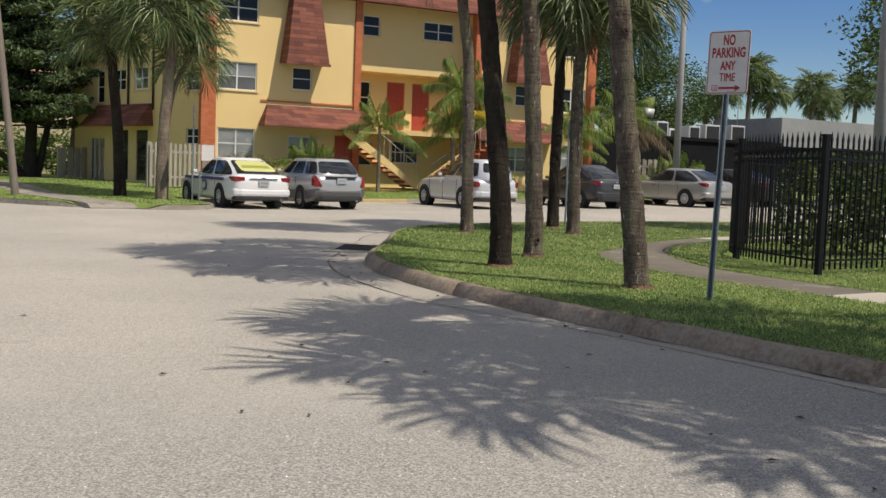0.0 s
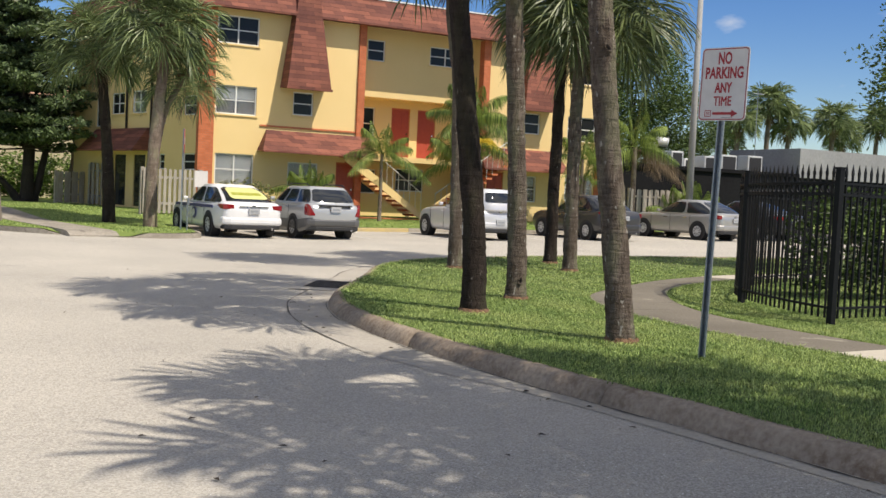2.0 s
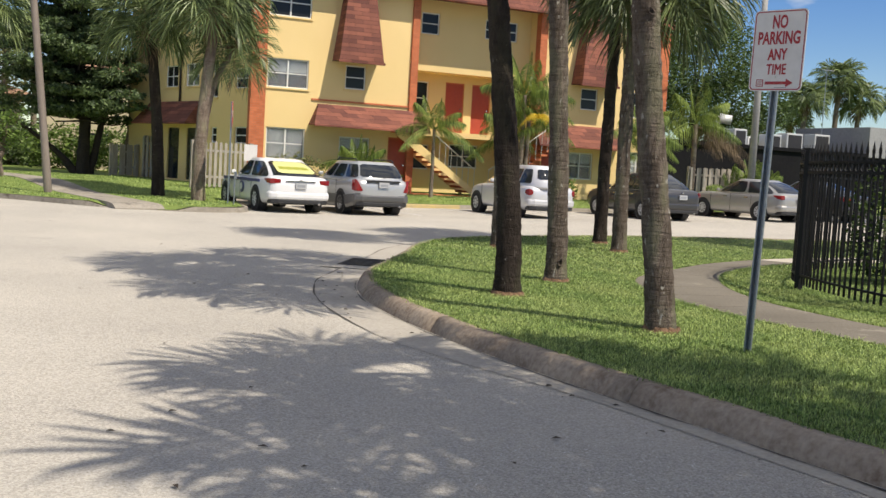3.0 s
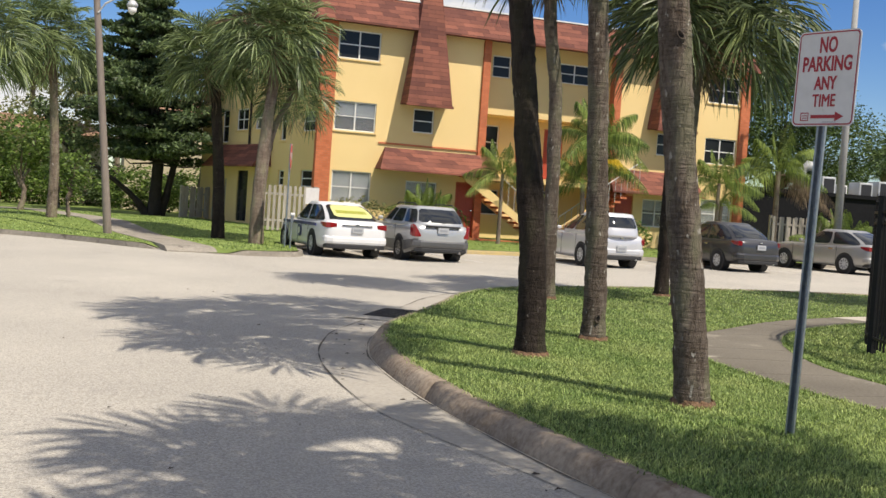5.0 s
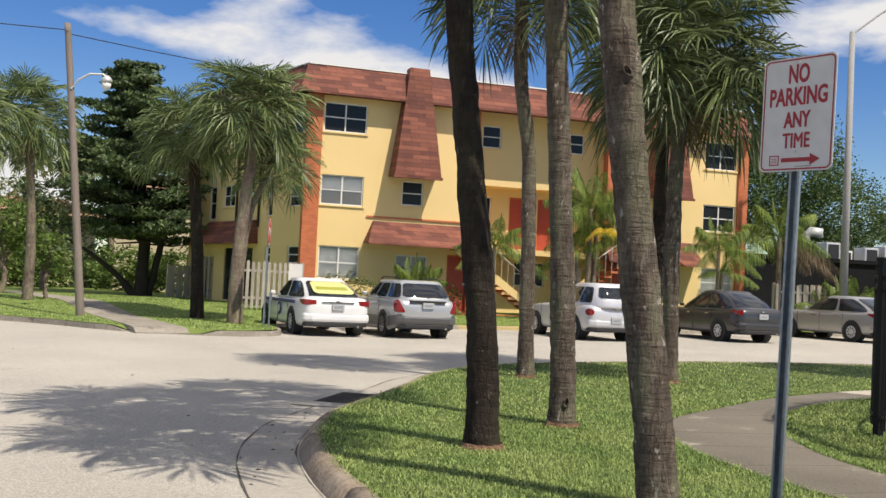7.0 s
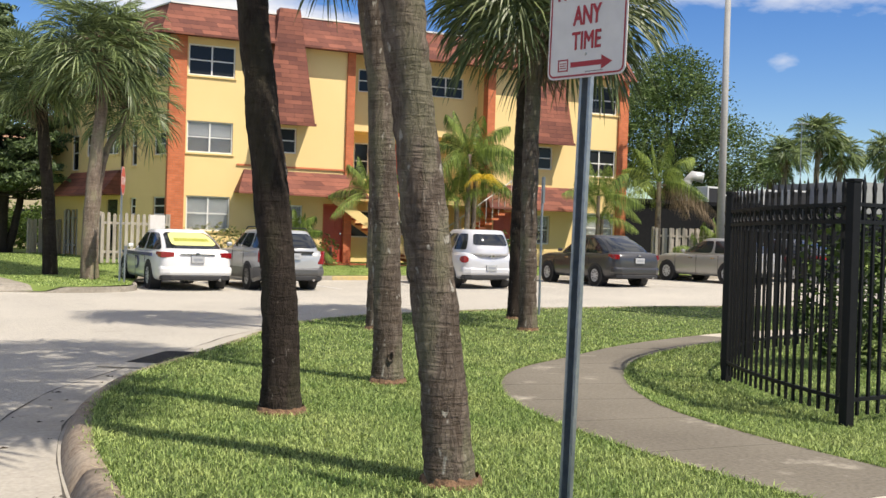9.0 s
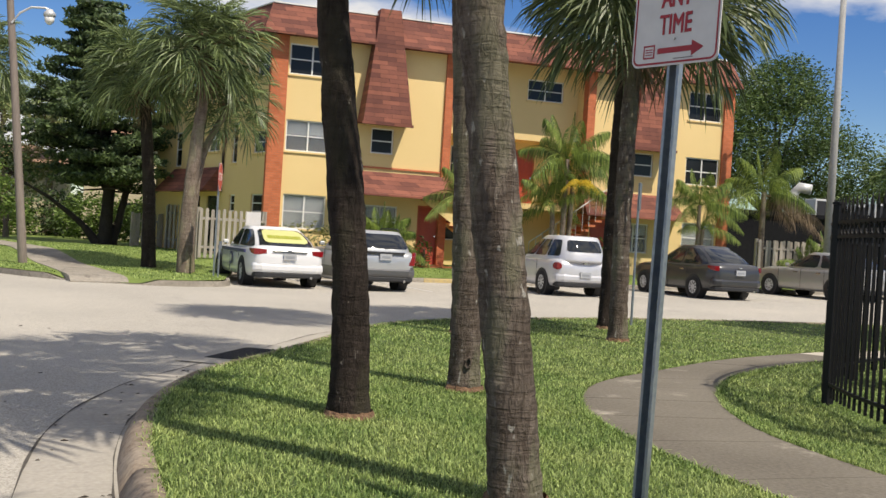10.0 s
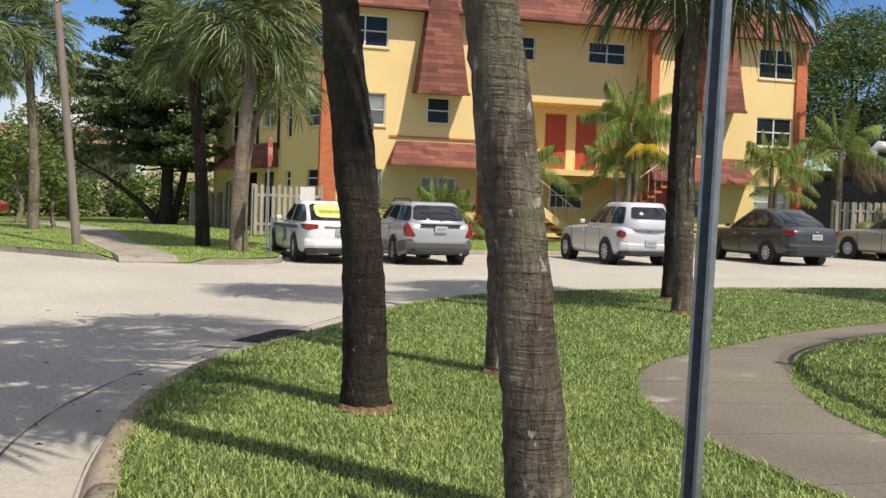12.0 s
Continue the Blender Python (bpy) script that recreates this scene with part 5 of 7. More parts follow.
def leaf_cloud(blobs, size, seed, flat=0.5, squash=1.0):
    """Many small leaves in uneven clumps: blobs are (x, y, z, rx, ry, rz, count)."""
    rng = np.random.RandomState(seed)
    V, F = [], []
    n0 = 0
    for x, y, z, rx, ry, rz, cnt in blobs:
        d = rng.normal(size=(cnt, 3))
        d /= np.linalg.norm(d, axis=1)[:, None]
        r = rng.uniform(0.35, 1.0, cnt) ** 0.45
        # uneven outline: the radius swings with the direction
        ph = rng.uniform(0, 6.28, 6)
        sw = 1 + 0.22 * np.sin(3 * d[:, 0] * 2 + ph[0]) * np.sin(4 * d[:, 2] * 2 + ph[1]) + 0.16 * np.sin(7 * d[:, 1] * 2 + ph[2] + 5 * d[:, 2])
        c = np.array([x, y, z]) + d * (r * sw)[:, None] * np.array([rx, ry, rz])
        u = rng.normal(size=(cnt, 3))
        u[:, 2] *= flat
        u /= np.linalg.norm(u, axis=1)[:, None]
        w = np.cross(u, rng.normal(size=(cnt, 3)))
        w /= np.linalg.norm(w, axis=1)[:, None]
        s = size * rng.uniform(0.6, 1.3, cnt)[:, None]
        q = np.stack([c - u * s, c + w * s * 0.42, c + u * s, c - w * s * 0.42], 1).reshape(-1, 3)
        V.append(q)
        i = np.arange(cnt)[:, None] * 4 + n0
        F.append(np.concatenate([i, i + 1, i + 2, i + 3], 1))
        n0 += cnt * 4
    return np.concatenate(V), np.concatenate(F)


def fast_mesh(name, V, F, material):
    me = bpy.data.meshes.new(name)
    k = F.shape[1]
    me.vertices.add(len(V))
    me.vertices.foreach_set("co", np.asarray(V, dtype=np.float32).ravel())
    me.loops.add(F.size)
    me.loops.foreach_set("vertex_index", F.astype(np.int32).ravel())
    me.polygons.add(len(F))
    me.polygons.foreach_set("loop_start", (np.arange(len(F)) * k).astype(np.int32))
    me.polygons.foreach_set("loop_total", np.full(len(F), k, dtype=np.int32))
    me.update(calc_edges=True)
    me.materials.append(M[material])
    return me


def shrub(name, base, blobs, size, seed, leaf, label, category="shrub", stems=6):
    t = thing(name, base, label, category)
    V, F = leaf_cloud(blobs, size, seed)
    part("crown", fast_mesh("crown", V, F, leaf), None, t)
    g = Geo()
    rnd = random.Random(seed)
    for i in range(stems):
        b = blobs[i % len(blobs)]
        a = Vector((b[0] * 0.3 + rnd.uniform(-0.1, 0.1), b[1] * 0.3 + rnd.uniform(-0.1, 0.1), -0.05))
        e = Vector((b[0] + rnd.uniform(-0.4, 0.4) * b[3], b[1] + rnd.uniform(-0.4, 0.4) * b[4], b[2] + rnd.uniform(-0.3, 0.4) * b[5]))
        g.tube([a, a.lerp(e, 0.5) + Vector((rnd.uniform(-0.1, 0.1), 0, 0.1)), e], [0.03, 0.02, 0.008], 5)
    part("stem_work", g, "bark_far", t)
    return t


def tree(name, base, trunk_top, r, blobs, size, seed, leaf, bark, label, limbs=10):
    t = thing(name, base, label, "tree")
    rnd = random.Random(seed)
    tt = Vector(trunk_top)
    part("trunk", trunk_geo([(0, 0, -0.1), tuple(tt * 0.5 + Vector((rnd.uniform(-0.2, 0.2), 0, 0))), tuple(tt)], r, r * 0.6, 24, 10, 0.03, seed), bark, t, smooth=True)
    g = Geo()
    for i in range(limbs):
        b = blobs[i % len(blobs)]
        e = Vector(b[:3]) + Vector((rnd.uniform(-0.5, 0.5) * b[3], rnd.uniform(-0.5, 0.5) * b[4], rnd.uniform(-0.3, 0.5) * b[5]))
        s = tt * rnd.uniform(0.7, 1.0)
        g.tube([s, s.lerp(e, 0.45) + Vector((0, 0, 0.35)), e], [r * 0.42, r * 0.25, r * 0.07], 6)
    part("limb_work", g, bark, t)
    V, F = leaf_cloud(blobs, size, seed)
    part("crown", fast_mesh("crown", V, F, leaf), None, t, "uneven crown of small leaves")
    return t


# hedge behind the iron fence
hb = []
rnd = random.Random(4)
for i in range(22):
    hb.append((13.8 + i * 0.45, max(11.5 - 0.14 * i, 10.6) + rnd.uniform(-0.1, 0.1), 0.85 + rnd.uniform(-0.05, 0.1), 0.42, 0.5, 0.85, 900))
hedge = thing("hedge", (0, 0, LZ), "dense dark green clipped hedge behind the fence", "hedge")
V, F = leaf_cloud(hb, 0.055, 31)
part("foliage", fast_mesh("foliage", V, F, "hedge"), None, hedge)
g = Geo()
for i in range(20):
    g.tube([(13.9 + i * 0.5, max(11.45 - 0.155 * i, 10.6), -0.05), (13.9 + i * 0.5 + rnd.uniform(-0.1, 0.1), max(11.45 - 0.155 * i, 10.6), 1.1)], [0.025, 0.012], 5)
part("stem_work", g, "bark_far", hedge)

# ---------- feather palms ----------


def feather_frond(g, base, az, el, length, rnd, leaflets=60, arch=1.0, leaf=0.46, hang=1.55):
    d = Vector((math.cos(az) * math.cos(el), math.sin(az) * math.cos(el), math.sin(el)))
    pts = []
    for i in range(11):
        t = i / 10
        pts.append(base + d * length * t + Vector((0, 0, -1)) * arch * length * 0.55 * t * t)
    g.tube(pts, [0.018 - 0.0145 * i / 10 for i in range(11)], 4)
    side = Vector((-math.sin(az), math.cos(az), 0))
    for i in range(leaflets):
        t = 0.14 + 0.86 * i / leaflets
        k = min(int(t * 10), 9)
        p = pts[k].lerp(pts[k + 1], t * 10 - k)
        tang = (pts[k + 1] - pts[k]).normalized()
        ln = leaf * length * 0.5 * (math.sin(math.pi * (0.12 + 0.86 * t)) ** 0.6) * rnd.uniform(0.85, 1.1)
        for s in (-1, 1):
            dd = (side * s * 0.8 + tang * 0.55 + Vector((0, 0, 0.25 - hang * 0.3 + rnd.uniform(-0.25, 0.2)))).normalized()
            m1 = p + dd * ln * 0.5
            m1 = m1 + Vector((0, 0, -1)) * ln * hang * 0.12
            e = p + dd * ln * 0.86 + Vector((0, 0, -1)) * ln * hang * 0.68
            w = tang * 0.0135 * length * 0.5
            g.add([p, m1 - w, e, m1 + w], [(0, 1, 2, 3)])


def feather_palm(base, stems, label, seed, leaf="areca", dead=0, yellow=0, trunk_r=0.07, group=""):
    """stems: (dx, dy, trunk height, frond length, frond count)."""
    t = thing("feather_palm", base, label, "palm tree", group)
    rnd = random.Random(seed)
    dg, yg = Geo(), Geo()
    for dx, dy, h, fl_, cnt in stems:
        top = Vector((dx * 1.3, dy * 1.3, h))
        part("trunk", trunk_geo([(dx, dy, -0.05), (dx * 1.1, dy * 1.1, h * 0.5), tuple(top)], trunk_r, trunk_r * 0.7, 26, 8, 0.006, seed), "bark_far", t, smooth=True)
        g = Geo()
        cnt = int(cnt * 0.72)
        for i in range(cnt):
            el = radians(84 - 80 * (i / cnt) + rnd.uniform(-6, 6))
            feather_frond(g, top, i * 2.4 + rnd.uniform(-0.3, 0.3), el, fl_ * rnd.uniform(0.85, 1.1), rnd, arch=0.45 + 0.85 * i / cnt)
        part("crown", g, leaf, t, "arching feather fronds")
        for i in range(dead):
            feather_frond(dg, top + Vector((0, 0, -0.15)), -0.9 + 1.3 * i / max(dead - 1, 1), radians(rnd.uniform(0, 35)), fl_ * 0.95, rnd, arch=1.3, hang=1.5)
    for i in range(yellow):
        feather_frond(yg, Vector((stems[0][0] - 0.05, stems[0][1] - 1.3, stems[0][2] - 0.9)), -1.57 + (i - yellow / 2) * 0.42, radians(30 + 25 * (i % 2)), 0.8, rnd, leaflets=20, arch=1.6, hang=1.2)
    if dead:
        part("dead_fronds", dg, "deadfrond", t, "dry brown hanging fronds")
    if yellow:
        part("flower_spray", yg, "areca_yellow", t, "bright yellow ageing fronds")
    return t


GA = "feather palms in front of the building"
feather_palm((17.05, 35.75, yard_z(17, 35.8)), [(0, 0, 2.5, 1.75, 20)], "small feather palm before the entrance door", 41, trunk_r=0.075, group=GA)
feather_palm((20.45, 35.4, yard_z(20.4, 35.4)), [(0.05, 0, 4.0, 2.4, 22), (0.35, 0.2, 3.1, 2.2, 17), (-0.25, 0.1, 2.4, 1.9, 14)], "tall feather palm clump with a yellow spray by the stairs", 42, yellow=12, trunk_r=0.11, group=GA)
feather_palm((25.75, 35.3, yard_z(25.7, 35.3)), [(0, 0, 2.75, 1.9, 20), (0.2, 0.1, 1.9, 1.4, 9)], "yellow-green feather palm near the parked dark sedan", 43, leaf="areca", trunk_r=0.09, group=GA)
feather_palm((28.9, 36.0, yard_z(28.9, 36)), [(0, 0, 3.4, 2.5, 19)], "taller feather palm with drooping brown fronds", 44, dead=3, trunk_r=0.12, group=GA)
feather_palm((31.6, 35.5, yard_z(31.6, 35.5)), [(0, 0, 0.8, 2.0, 18), (0.6, 0, 0.6, 1.7, 14), (-0.6, 0.2, 0.6, 1.6, 12)], "low bushy feather palm beside the fence", 45, trunk_r=0.06, group=GA)
feather_palm((14.35, 36.2, yard_z(14.3, 36.2)), [(0, 0, 0.9, 1.7, 22), (0.25, 0.1, 0.8, 1.4, 14)], "low bushy palm under the awning", 46, trunk_r=0.06, group=GA)
shrub("shrub", (12.0, 36.7, yard_z(12, 36.7)), [(-0.5, 0, 0.7, 0.5, 0.4, 0.6, 260), (0.2, 0.05, 0.8, 0.5, 0.4, 0.6, 280), (0.85, 0, 0.65, 0.4, 0.4, 0.55, 240)], 0.075, 51, "olive", "loose yellow-green shrub below the window")
shrub("shrub", (16.0, 36.9, yard_z(16, 36.9)), [(0, 0, 0.5, 0.35, 0.3, 0.5, 220)], 0.07, 52, "shrub", "small green shrub beside the door")
shrub("shrub", (22.3, 36.2, yard_z(22.3, 36.2)), [(0, 0, 0.6, 0.6, 0.4, 0.6, 420), (0.7, 0, 0.5, 0.5, 0.4, 0.5, 300)], 0.085, 53, "shrub", "leafy green shrub by the stairs")

# ---------- pine and other trees ----------
pine = thing("pine_tree", (5.7, 47.6, yard_z(5.7, 47.6)), "dark green pine with tiered branches and a leaning limb", "tree")
part("trunk", trunk_geo([(0, 0, -0.1), (0.05, 0, 3.0), (-0.4, 0, 6.0), (-0.7, 0, 9.3)], 0.26, 0.05, 30, 10, 0.03, 61), "bark_pine", pine, smooth=True)
part("limb", trunk_geo([(-0.25, 0, -0.05), (-0.9, 0, 0.75), (-2.2, -0.2, 1.75), (-3.6, -0.3, 2.6), (-4.6, -0.3, 3.9)], 0.19, 0.06, 24, 9, 0.02, 62), "bark_pine", pine, "leaning black limb", smooth=True)
part("limb", trunk_geo([(0.25, 0.1, -0.05), (0.55, 0.1, 1.2), (0.9, 0.1, 3.2), (1.2, 0.1, 5.0)], 0.18, 0.06, 20, 9, 0.02, 63), "bark_pine", pine, smooth=True)
rnd = random.Random(64)
bg, blobs = Geo(), []
for i in range(112):
    z = 2.2 + 7.5 * (i / 112) ** 1.1
    reach = (3.2 * (1 - max((z - 2.3) / 7.6, 0.0) ** 2.2) + 0.3) * rnd.uniform(0.35, 1.12)
    az = i * 2.4 + rnd.uniform(-0.4, 0.4)
    x0 = -0.08 * z
    tip = Vector((x0 + math.cos(az) * reach, math.sin(az) * reach, z + reach * rnd.uniform(-0.05, 0.2)))
    bg.tube([(x0, 0, z), (x0 + math.cos(az) * reach * 0.55, math.sin(az) * reach * 0.55, z - 0.05), tuple(tip)], [0.045, 0.028, 0.012], 4)
    for k in range(3):
        q = Vector((x0, 0, z)).lerp(tip, 0.45 + 0.27 * k)
        blobs.append((q.x, q.y, q.z + 0.1, 0.6, 0.6, 0.2 if z < 6.5 else 0.12, 170))
for k in range(12):
    blobs.append((-3.0 - 0.16 * k, -0.3, 2.6 + 0.16 * k, 0.55, 0.5, 0.3, 70))
part("branch_work", bg, "bark_pine", pine)
V, F = leaf_cloud(blobs, 0.115, 65, flat=0.8)
part("crown", fast_mesh("crown", V, F, "pine"), None, pine, "dark needle tufts in tiers")

tree("broadleaf_tree", (46.5, 60, 0.3), (0, 0, 5.0), 0.45, [(0, 0, 9.5, 4.2, 4, 3.8, 17000), (-4.0, 0, 8.0, 3.6, 3.5, 3.8, 12000), (4.4, 0, 7.0, 3.0, 3.5, 3.2, 10000), (1.0, 1, 12.4, 2.8, 3, 2.2, 7500), (-7.0, 0, 6.5, 3.0, 3, 4.0, 8500), (3, -1, 4.6, 3, 2.5, 2, 5500)], 0.12, 71, "oak", "bark_pine", "large dark green broadleaf tree behind the building")
tree("broadleaf_tree", (37.0, 27.5, 0.3), (0, 0, 4.5), 0.25, [(0, 0, 7.5, 2.8, 2.6, 2.6, 4000), (-1.6, 0, 5.8, 1.8, 1.8, 1.6, 2000), (2, 0, 9.0, 2.2, 2, 2, 2000)], 0.12, 72, "oak", "bark_far", "leafy broadleaf tree beyond the fence")
tree("broadleaf_tree", (2.5, 37.9, yard_z(2.5, 37.9)), (0, 0, 1.0), 0.06, [(0, 0, 1.75, 0.6, 0.5, 0.5, 420), (0.35, 0, 1.25, 0.5, 0.45, 0.35, 260), (-0.45, 0, 1.35, 0.5, 0.45, 0.4, 260)], 0.085, 73, "shrub", "bark_far", "small round-topped tree on the lawn")
tree("broadleaf_tree", (0.5, 44.5, 0.3), (0, 0, 1.3), 0.12, [(0, 0, 2.7, 1.3, 1.1, 1.0, 1300), (-1.1, 0, 2.2, 0.9, 0.8, 0.7, 700), (0.9, 0, 2.0, 0.8, 0.8, 0.7, 600)], 0.11, 74, "shrub", "bark_far", "small leafy tree on the lawn")
tree("broadleaf_tree", (7.8, 50.5, 0.3), (0.2, 0, 3.5), 0.12, [(0.3, 0, 5.5, 1.3, 1.1, 1.7, 700), (0.6, 0, 7.0, 0.9, 0.9, 0.9, 350)], 0.1, 75, "olive", "bark_far", "thin pale-leaved tree beside the end wall")
tree("broadleaf_tree", (1.6, 52.0, 0.3), (0.1, 0, 2.2), 0.12, [(0, 0, 4.5, 2.0, 1.5, 1.3, 1300), (-1.6, 0, 3.8, 1.4, 1.2, 1.1, 800), (1.7, 0, 3.9, 1.4, 1.2, 1.1, 800), (0.2, 0, 2.7, 1.9, 1.2, 0.9, 800)], 0.11, 76, "olive", "bark_far", "airy olive-green tree before the low house")
for i, (bx, by, h, lf) in enumerate(((-9, 56, 2.3, "shrub"), (-5.5, 57, 2.7, "olive"), (-2.8, 58, 2.6, "shrub"), (0.2, 58, 2.4, "shrub"), (3.0, 60, 2.6, "pine"), (8.2, 54.5, 2.4, "shrub"), (5.2, 55.5, 2.4, "shrub"), (-13, 56, 3.6, "shrub"), (-18, 57, 3.4, "shrub"), (-7.4, 58, 3.9, "pine"), (-4, 59, 3.6, "shrub"), (-1.2, 61, 3.7, "olive"))):
    shrub("bush", (bx, by, 0.25), [(0, 0, h * 0.5, 1.9, 1.3, h * 0.5, 2600), (1.0, -0.2, h * 0.4, 1.4, 1, h * 0.4, 1500)], 0.11, 80 + i, lf, "tall untrimmed green bush along the property line", "bush")
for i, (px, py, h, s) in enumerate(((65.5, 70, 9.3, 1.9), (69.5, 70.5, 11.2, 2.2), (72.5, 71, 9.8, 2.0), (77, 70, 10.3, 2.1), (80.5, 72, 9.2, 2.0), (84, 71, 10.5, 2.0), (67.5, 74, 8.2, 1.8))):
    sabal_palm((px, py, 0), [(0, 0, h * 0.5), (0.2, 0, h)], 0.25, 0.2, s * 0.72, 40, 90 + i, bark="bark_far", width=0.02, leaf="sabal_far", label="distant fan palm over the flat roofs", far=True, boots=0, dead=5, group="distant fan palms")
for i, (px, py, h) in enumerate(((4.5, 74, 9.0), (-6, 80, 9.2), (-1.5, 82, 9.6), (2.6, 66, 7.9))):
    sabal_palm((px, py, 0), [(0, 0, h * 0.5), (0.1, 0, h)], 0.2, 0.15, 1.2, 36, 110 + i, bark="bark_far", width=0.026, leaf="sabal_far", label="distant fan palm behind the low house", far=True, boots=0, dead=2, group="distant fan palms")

# ---------- poles, lamps and cables ----------
lamp = thing("street_lamp", (3.69, 32.05, yard_z(3.69, 32)), "weathered wooden pole with a curved lamp arm", "street lamp")
part("pole", trunk_geo([(0, 0, -0.2), (-0.4, 0, 4.0), (-0.8, 0, 7.95)], 0.115, 0.085, 20, 10, 0.004, 7, 0.0), "woodpole", lamp, smooth=True)
part("arm", Geo().tube([(-0.60, -0.1, 6.15), (-0.42, -0.12, 6.42), (-0.15, -0.14, 6.6), (0.2, -0.16, 6.62), (0.3, -0.16, 6.56)], 0.03, 6), "alu", lamp, "curved grey metal arm")
head_ = part("lamp_head", Geo().tube([(0.3, -0.16, 6.60), (0.3, -0.16, 6.48), (0.3, -0.16, 6.40)], [0.06, 0.16, 0.14], 12), "alu", lamp, smooth=True)
part("glass", Geo().tube([(0.3, -0.16, 6.40), (0.3, -0.16, 6.27), (0.3, -0.16, 6.2)], [0.13, 0.11, 0.04], 12), "whitetrim", head_, "cloudy lamp glass", smooth=True)
part("bracket", Geo().tube([(-0.79, -0.14, 7.75), (-0.79, 0.14, 7.75)], 0.02, 6), "galv", lamp)


def cable(pts, sag, label):
    a, b = Vector(pts[0]), Vector(pts[1])
    ln = [a.lerp(b, i / 14) - Vector((0, 0, sag * 4 * (i / 14) * (1 - i / 14))) for i in range(15)]
    g = Geo().tube(ln, 0.014, 5)
    return tagged(part("cable", g, "plastic"), label, "cable")


cable(((2.9, 32.05, 7.9), (-30, 30, 8.6)), 0.5, "thin black overhead cable")
cable(((2.9, 32.05, 7.8), (34, 58, 13)), 0.8, "thin black overhead cable above the roof")

mast = thing("street_lamp", (30.3, 34.0, yard_z(30.3, 34)), "tall grey concrete lamp pole with a slanting arm", "street lamp")
part("pole", Geo().tube([(0, 0, -0.2), (0, 0, 11.2)], [0.16, 0.10], 10), "concpole", mast, smooth=True)
part("arm", Geo().tube([(0, 0, 11.1), (1.2, 0, 12.0), (2.6, 0, 12.9)], 0.04, 6), "concpole", mast)
pole2 = thing("utility_pole", (19.3, 14.55, LZ), "pale wooden utility pole near the footpath", "utility pole")
part("pole", Geo().tube([(0, 0, -0.2), (0, 0, 4), (0.05, 0, 9)], [0.15, 0.14, 0.12], 12), "concpole", pole2, smooth=True)
part("band", Geo().tube([(0.02, 0, 3.0), (0.02, 0, 3.08)], 0.15, 12), "galv", pole2)
sabal_palm((20.9, 14.6, LZ), [(0, 0, 2), (0, 0, 5.5), (0, 0, 8.0)], 0.15, 0.12, 1.2, 30, 26, bark="bark_far", label="tall palm trunk beyond the fence", far=True, group=GP)

# ---------- wooden fences ----------


def board_fence(a, b, h, label, step=0.17, dark=False, gap_boards=True, z=0.0):
    a, b = Vector((*a, 0)), Vector((*b, 0))
    t = thing("wooden_fence", (a.x, a.y, z), label, "fence")
    d = (b - a)
    n = int(d.length / step)
    u = d.normalized()
    m = Matrix.Rotation(math.atan2(u.y, u.x), 4, "Z")
    rnd = random.Random(int(a.x * 10))
    for i in range(n):
        x = i * step
        off = (0.03 if i % 2 else -0.03) if gap_boards else -0.03
        hh = h + rnd.uniform(-0.02, 0.02)
        w = 0.13 if gap_boards else 0.105
        g = Geo().prism([(x, off, 0.05), (x + w, off, 0.05), (x + w, off, hh - 0.04), (x + w - 0.03, off, hh), (x + 0.03, off, hh), (x, off, hh - 0.04)], (0, 0.018, 0), m)
        part("board", g, "woodgrey", t)
    for zz in (0.35, h - 0.35):
        part("rail", Geo().box(0, d.length, -0.008, 0.026, zz, zz + 0.08, m), "woodgrey", t)
    for i in range(int(d.length / 2.2) + 2):
        x = min(i * 2.2, d.length)
        part("post", Geo().box(x - 0.05, x + 0.05, 0.055, 0.15, -0.1, h + 0.03, m), "woodgrey", t)
    return t


board_fence((8.45, 36.3), (10.62, 36.9), 1.6, "weathered grey slatted wooden fence by the end wall", 0.19, gap_boards=False, z=yard_z(9, 36.5) + 0.0)
board_fence((28.72, 35.9), (32.0, 36.2), 1.6, "weathered grey board fence beside the building", z=yard_z(30, 36.4))
board_fence((6.75, 46.1), (7.9, 46.6), 1.35, "old grey board fence near the pine", z=yard_z(6.5, 46))
board_fence((8.0, 46.0), (8.35, 45.2), 1.75, "open grey wooden gate by the end wall", z=yard_z(8, 46))

# ---------- low buildings in the distance ----------
dark = thing("low_building", (0, 0, 0), "low dark-walled building with roof equipment", "building")
part("wall", Geo().box(32.8, 66, 46, 60, 0, 3.55), "darkwall", dark, "almost black front wall")
part("parapet", Geo().box(48.6, 66, 45.9, 52, 3.56, 5.3), "greywall", dark, "grey block upper wall")
part("roof_edge", Geo().box(32.7, 48.6, 45.85, 46.1, 3.55, 3.75), "darkwall", dark)
for x, y, w, h in ((40.6, 48, 0.9, 1.15), (42.0, 48.5, 0.7, 0.8), (43.1, 48, 0.9, 1.0), (44.4, 48, 1.2, 1.15), (46.3, 47.8, 1.15, 1.2)):
    u = part("air_conditioner", Geo().box(x, x + w, y, y + 0.9, 3.56, 3.56 + h), "alu" if h > 0.9 else "whitetrim", dark, "grey rooftop air conditioner", bevel=0.03)
    part("grille", Geo().box(x + 0.1, x + w - 0.1, y - 0.012, y - 0.002, 3.68, 3.46 + h), "plastic", u)
part("duct", Geo().tube([(39.2, 48, 3.5), (39.2, 48, 4.9), (39.5, 47.9, 5.2), (39.9, 47.5, 5.1)], 0.28, 10), "alu", dark, "bent metal vent duct", smooth=True)
part("antenna", Geo().tube([(47.9, 49, 3.5), (47.9, 49, 8.9)], 0.025, 5), "galv", dark)
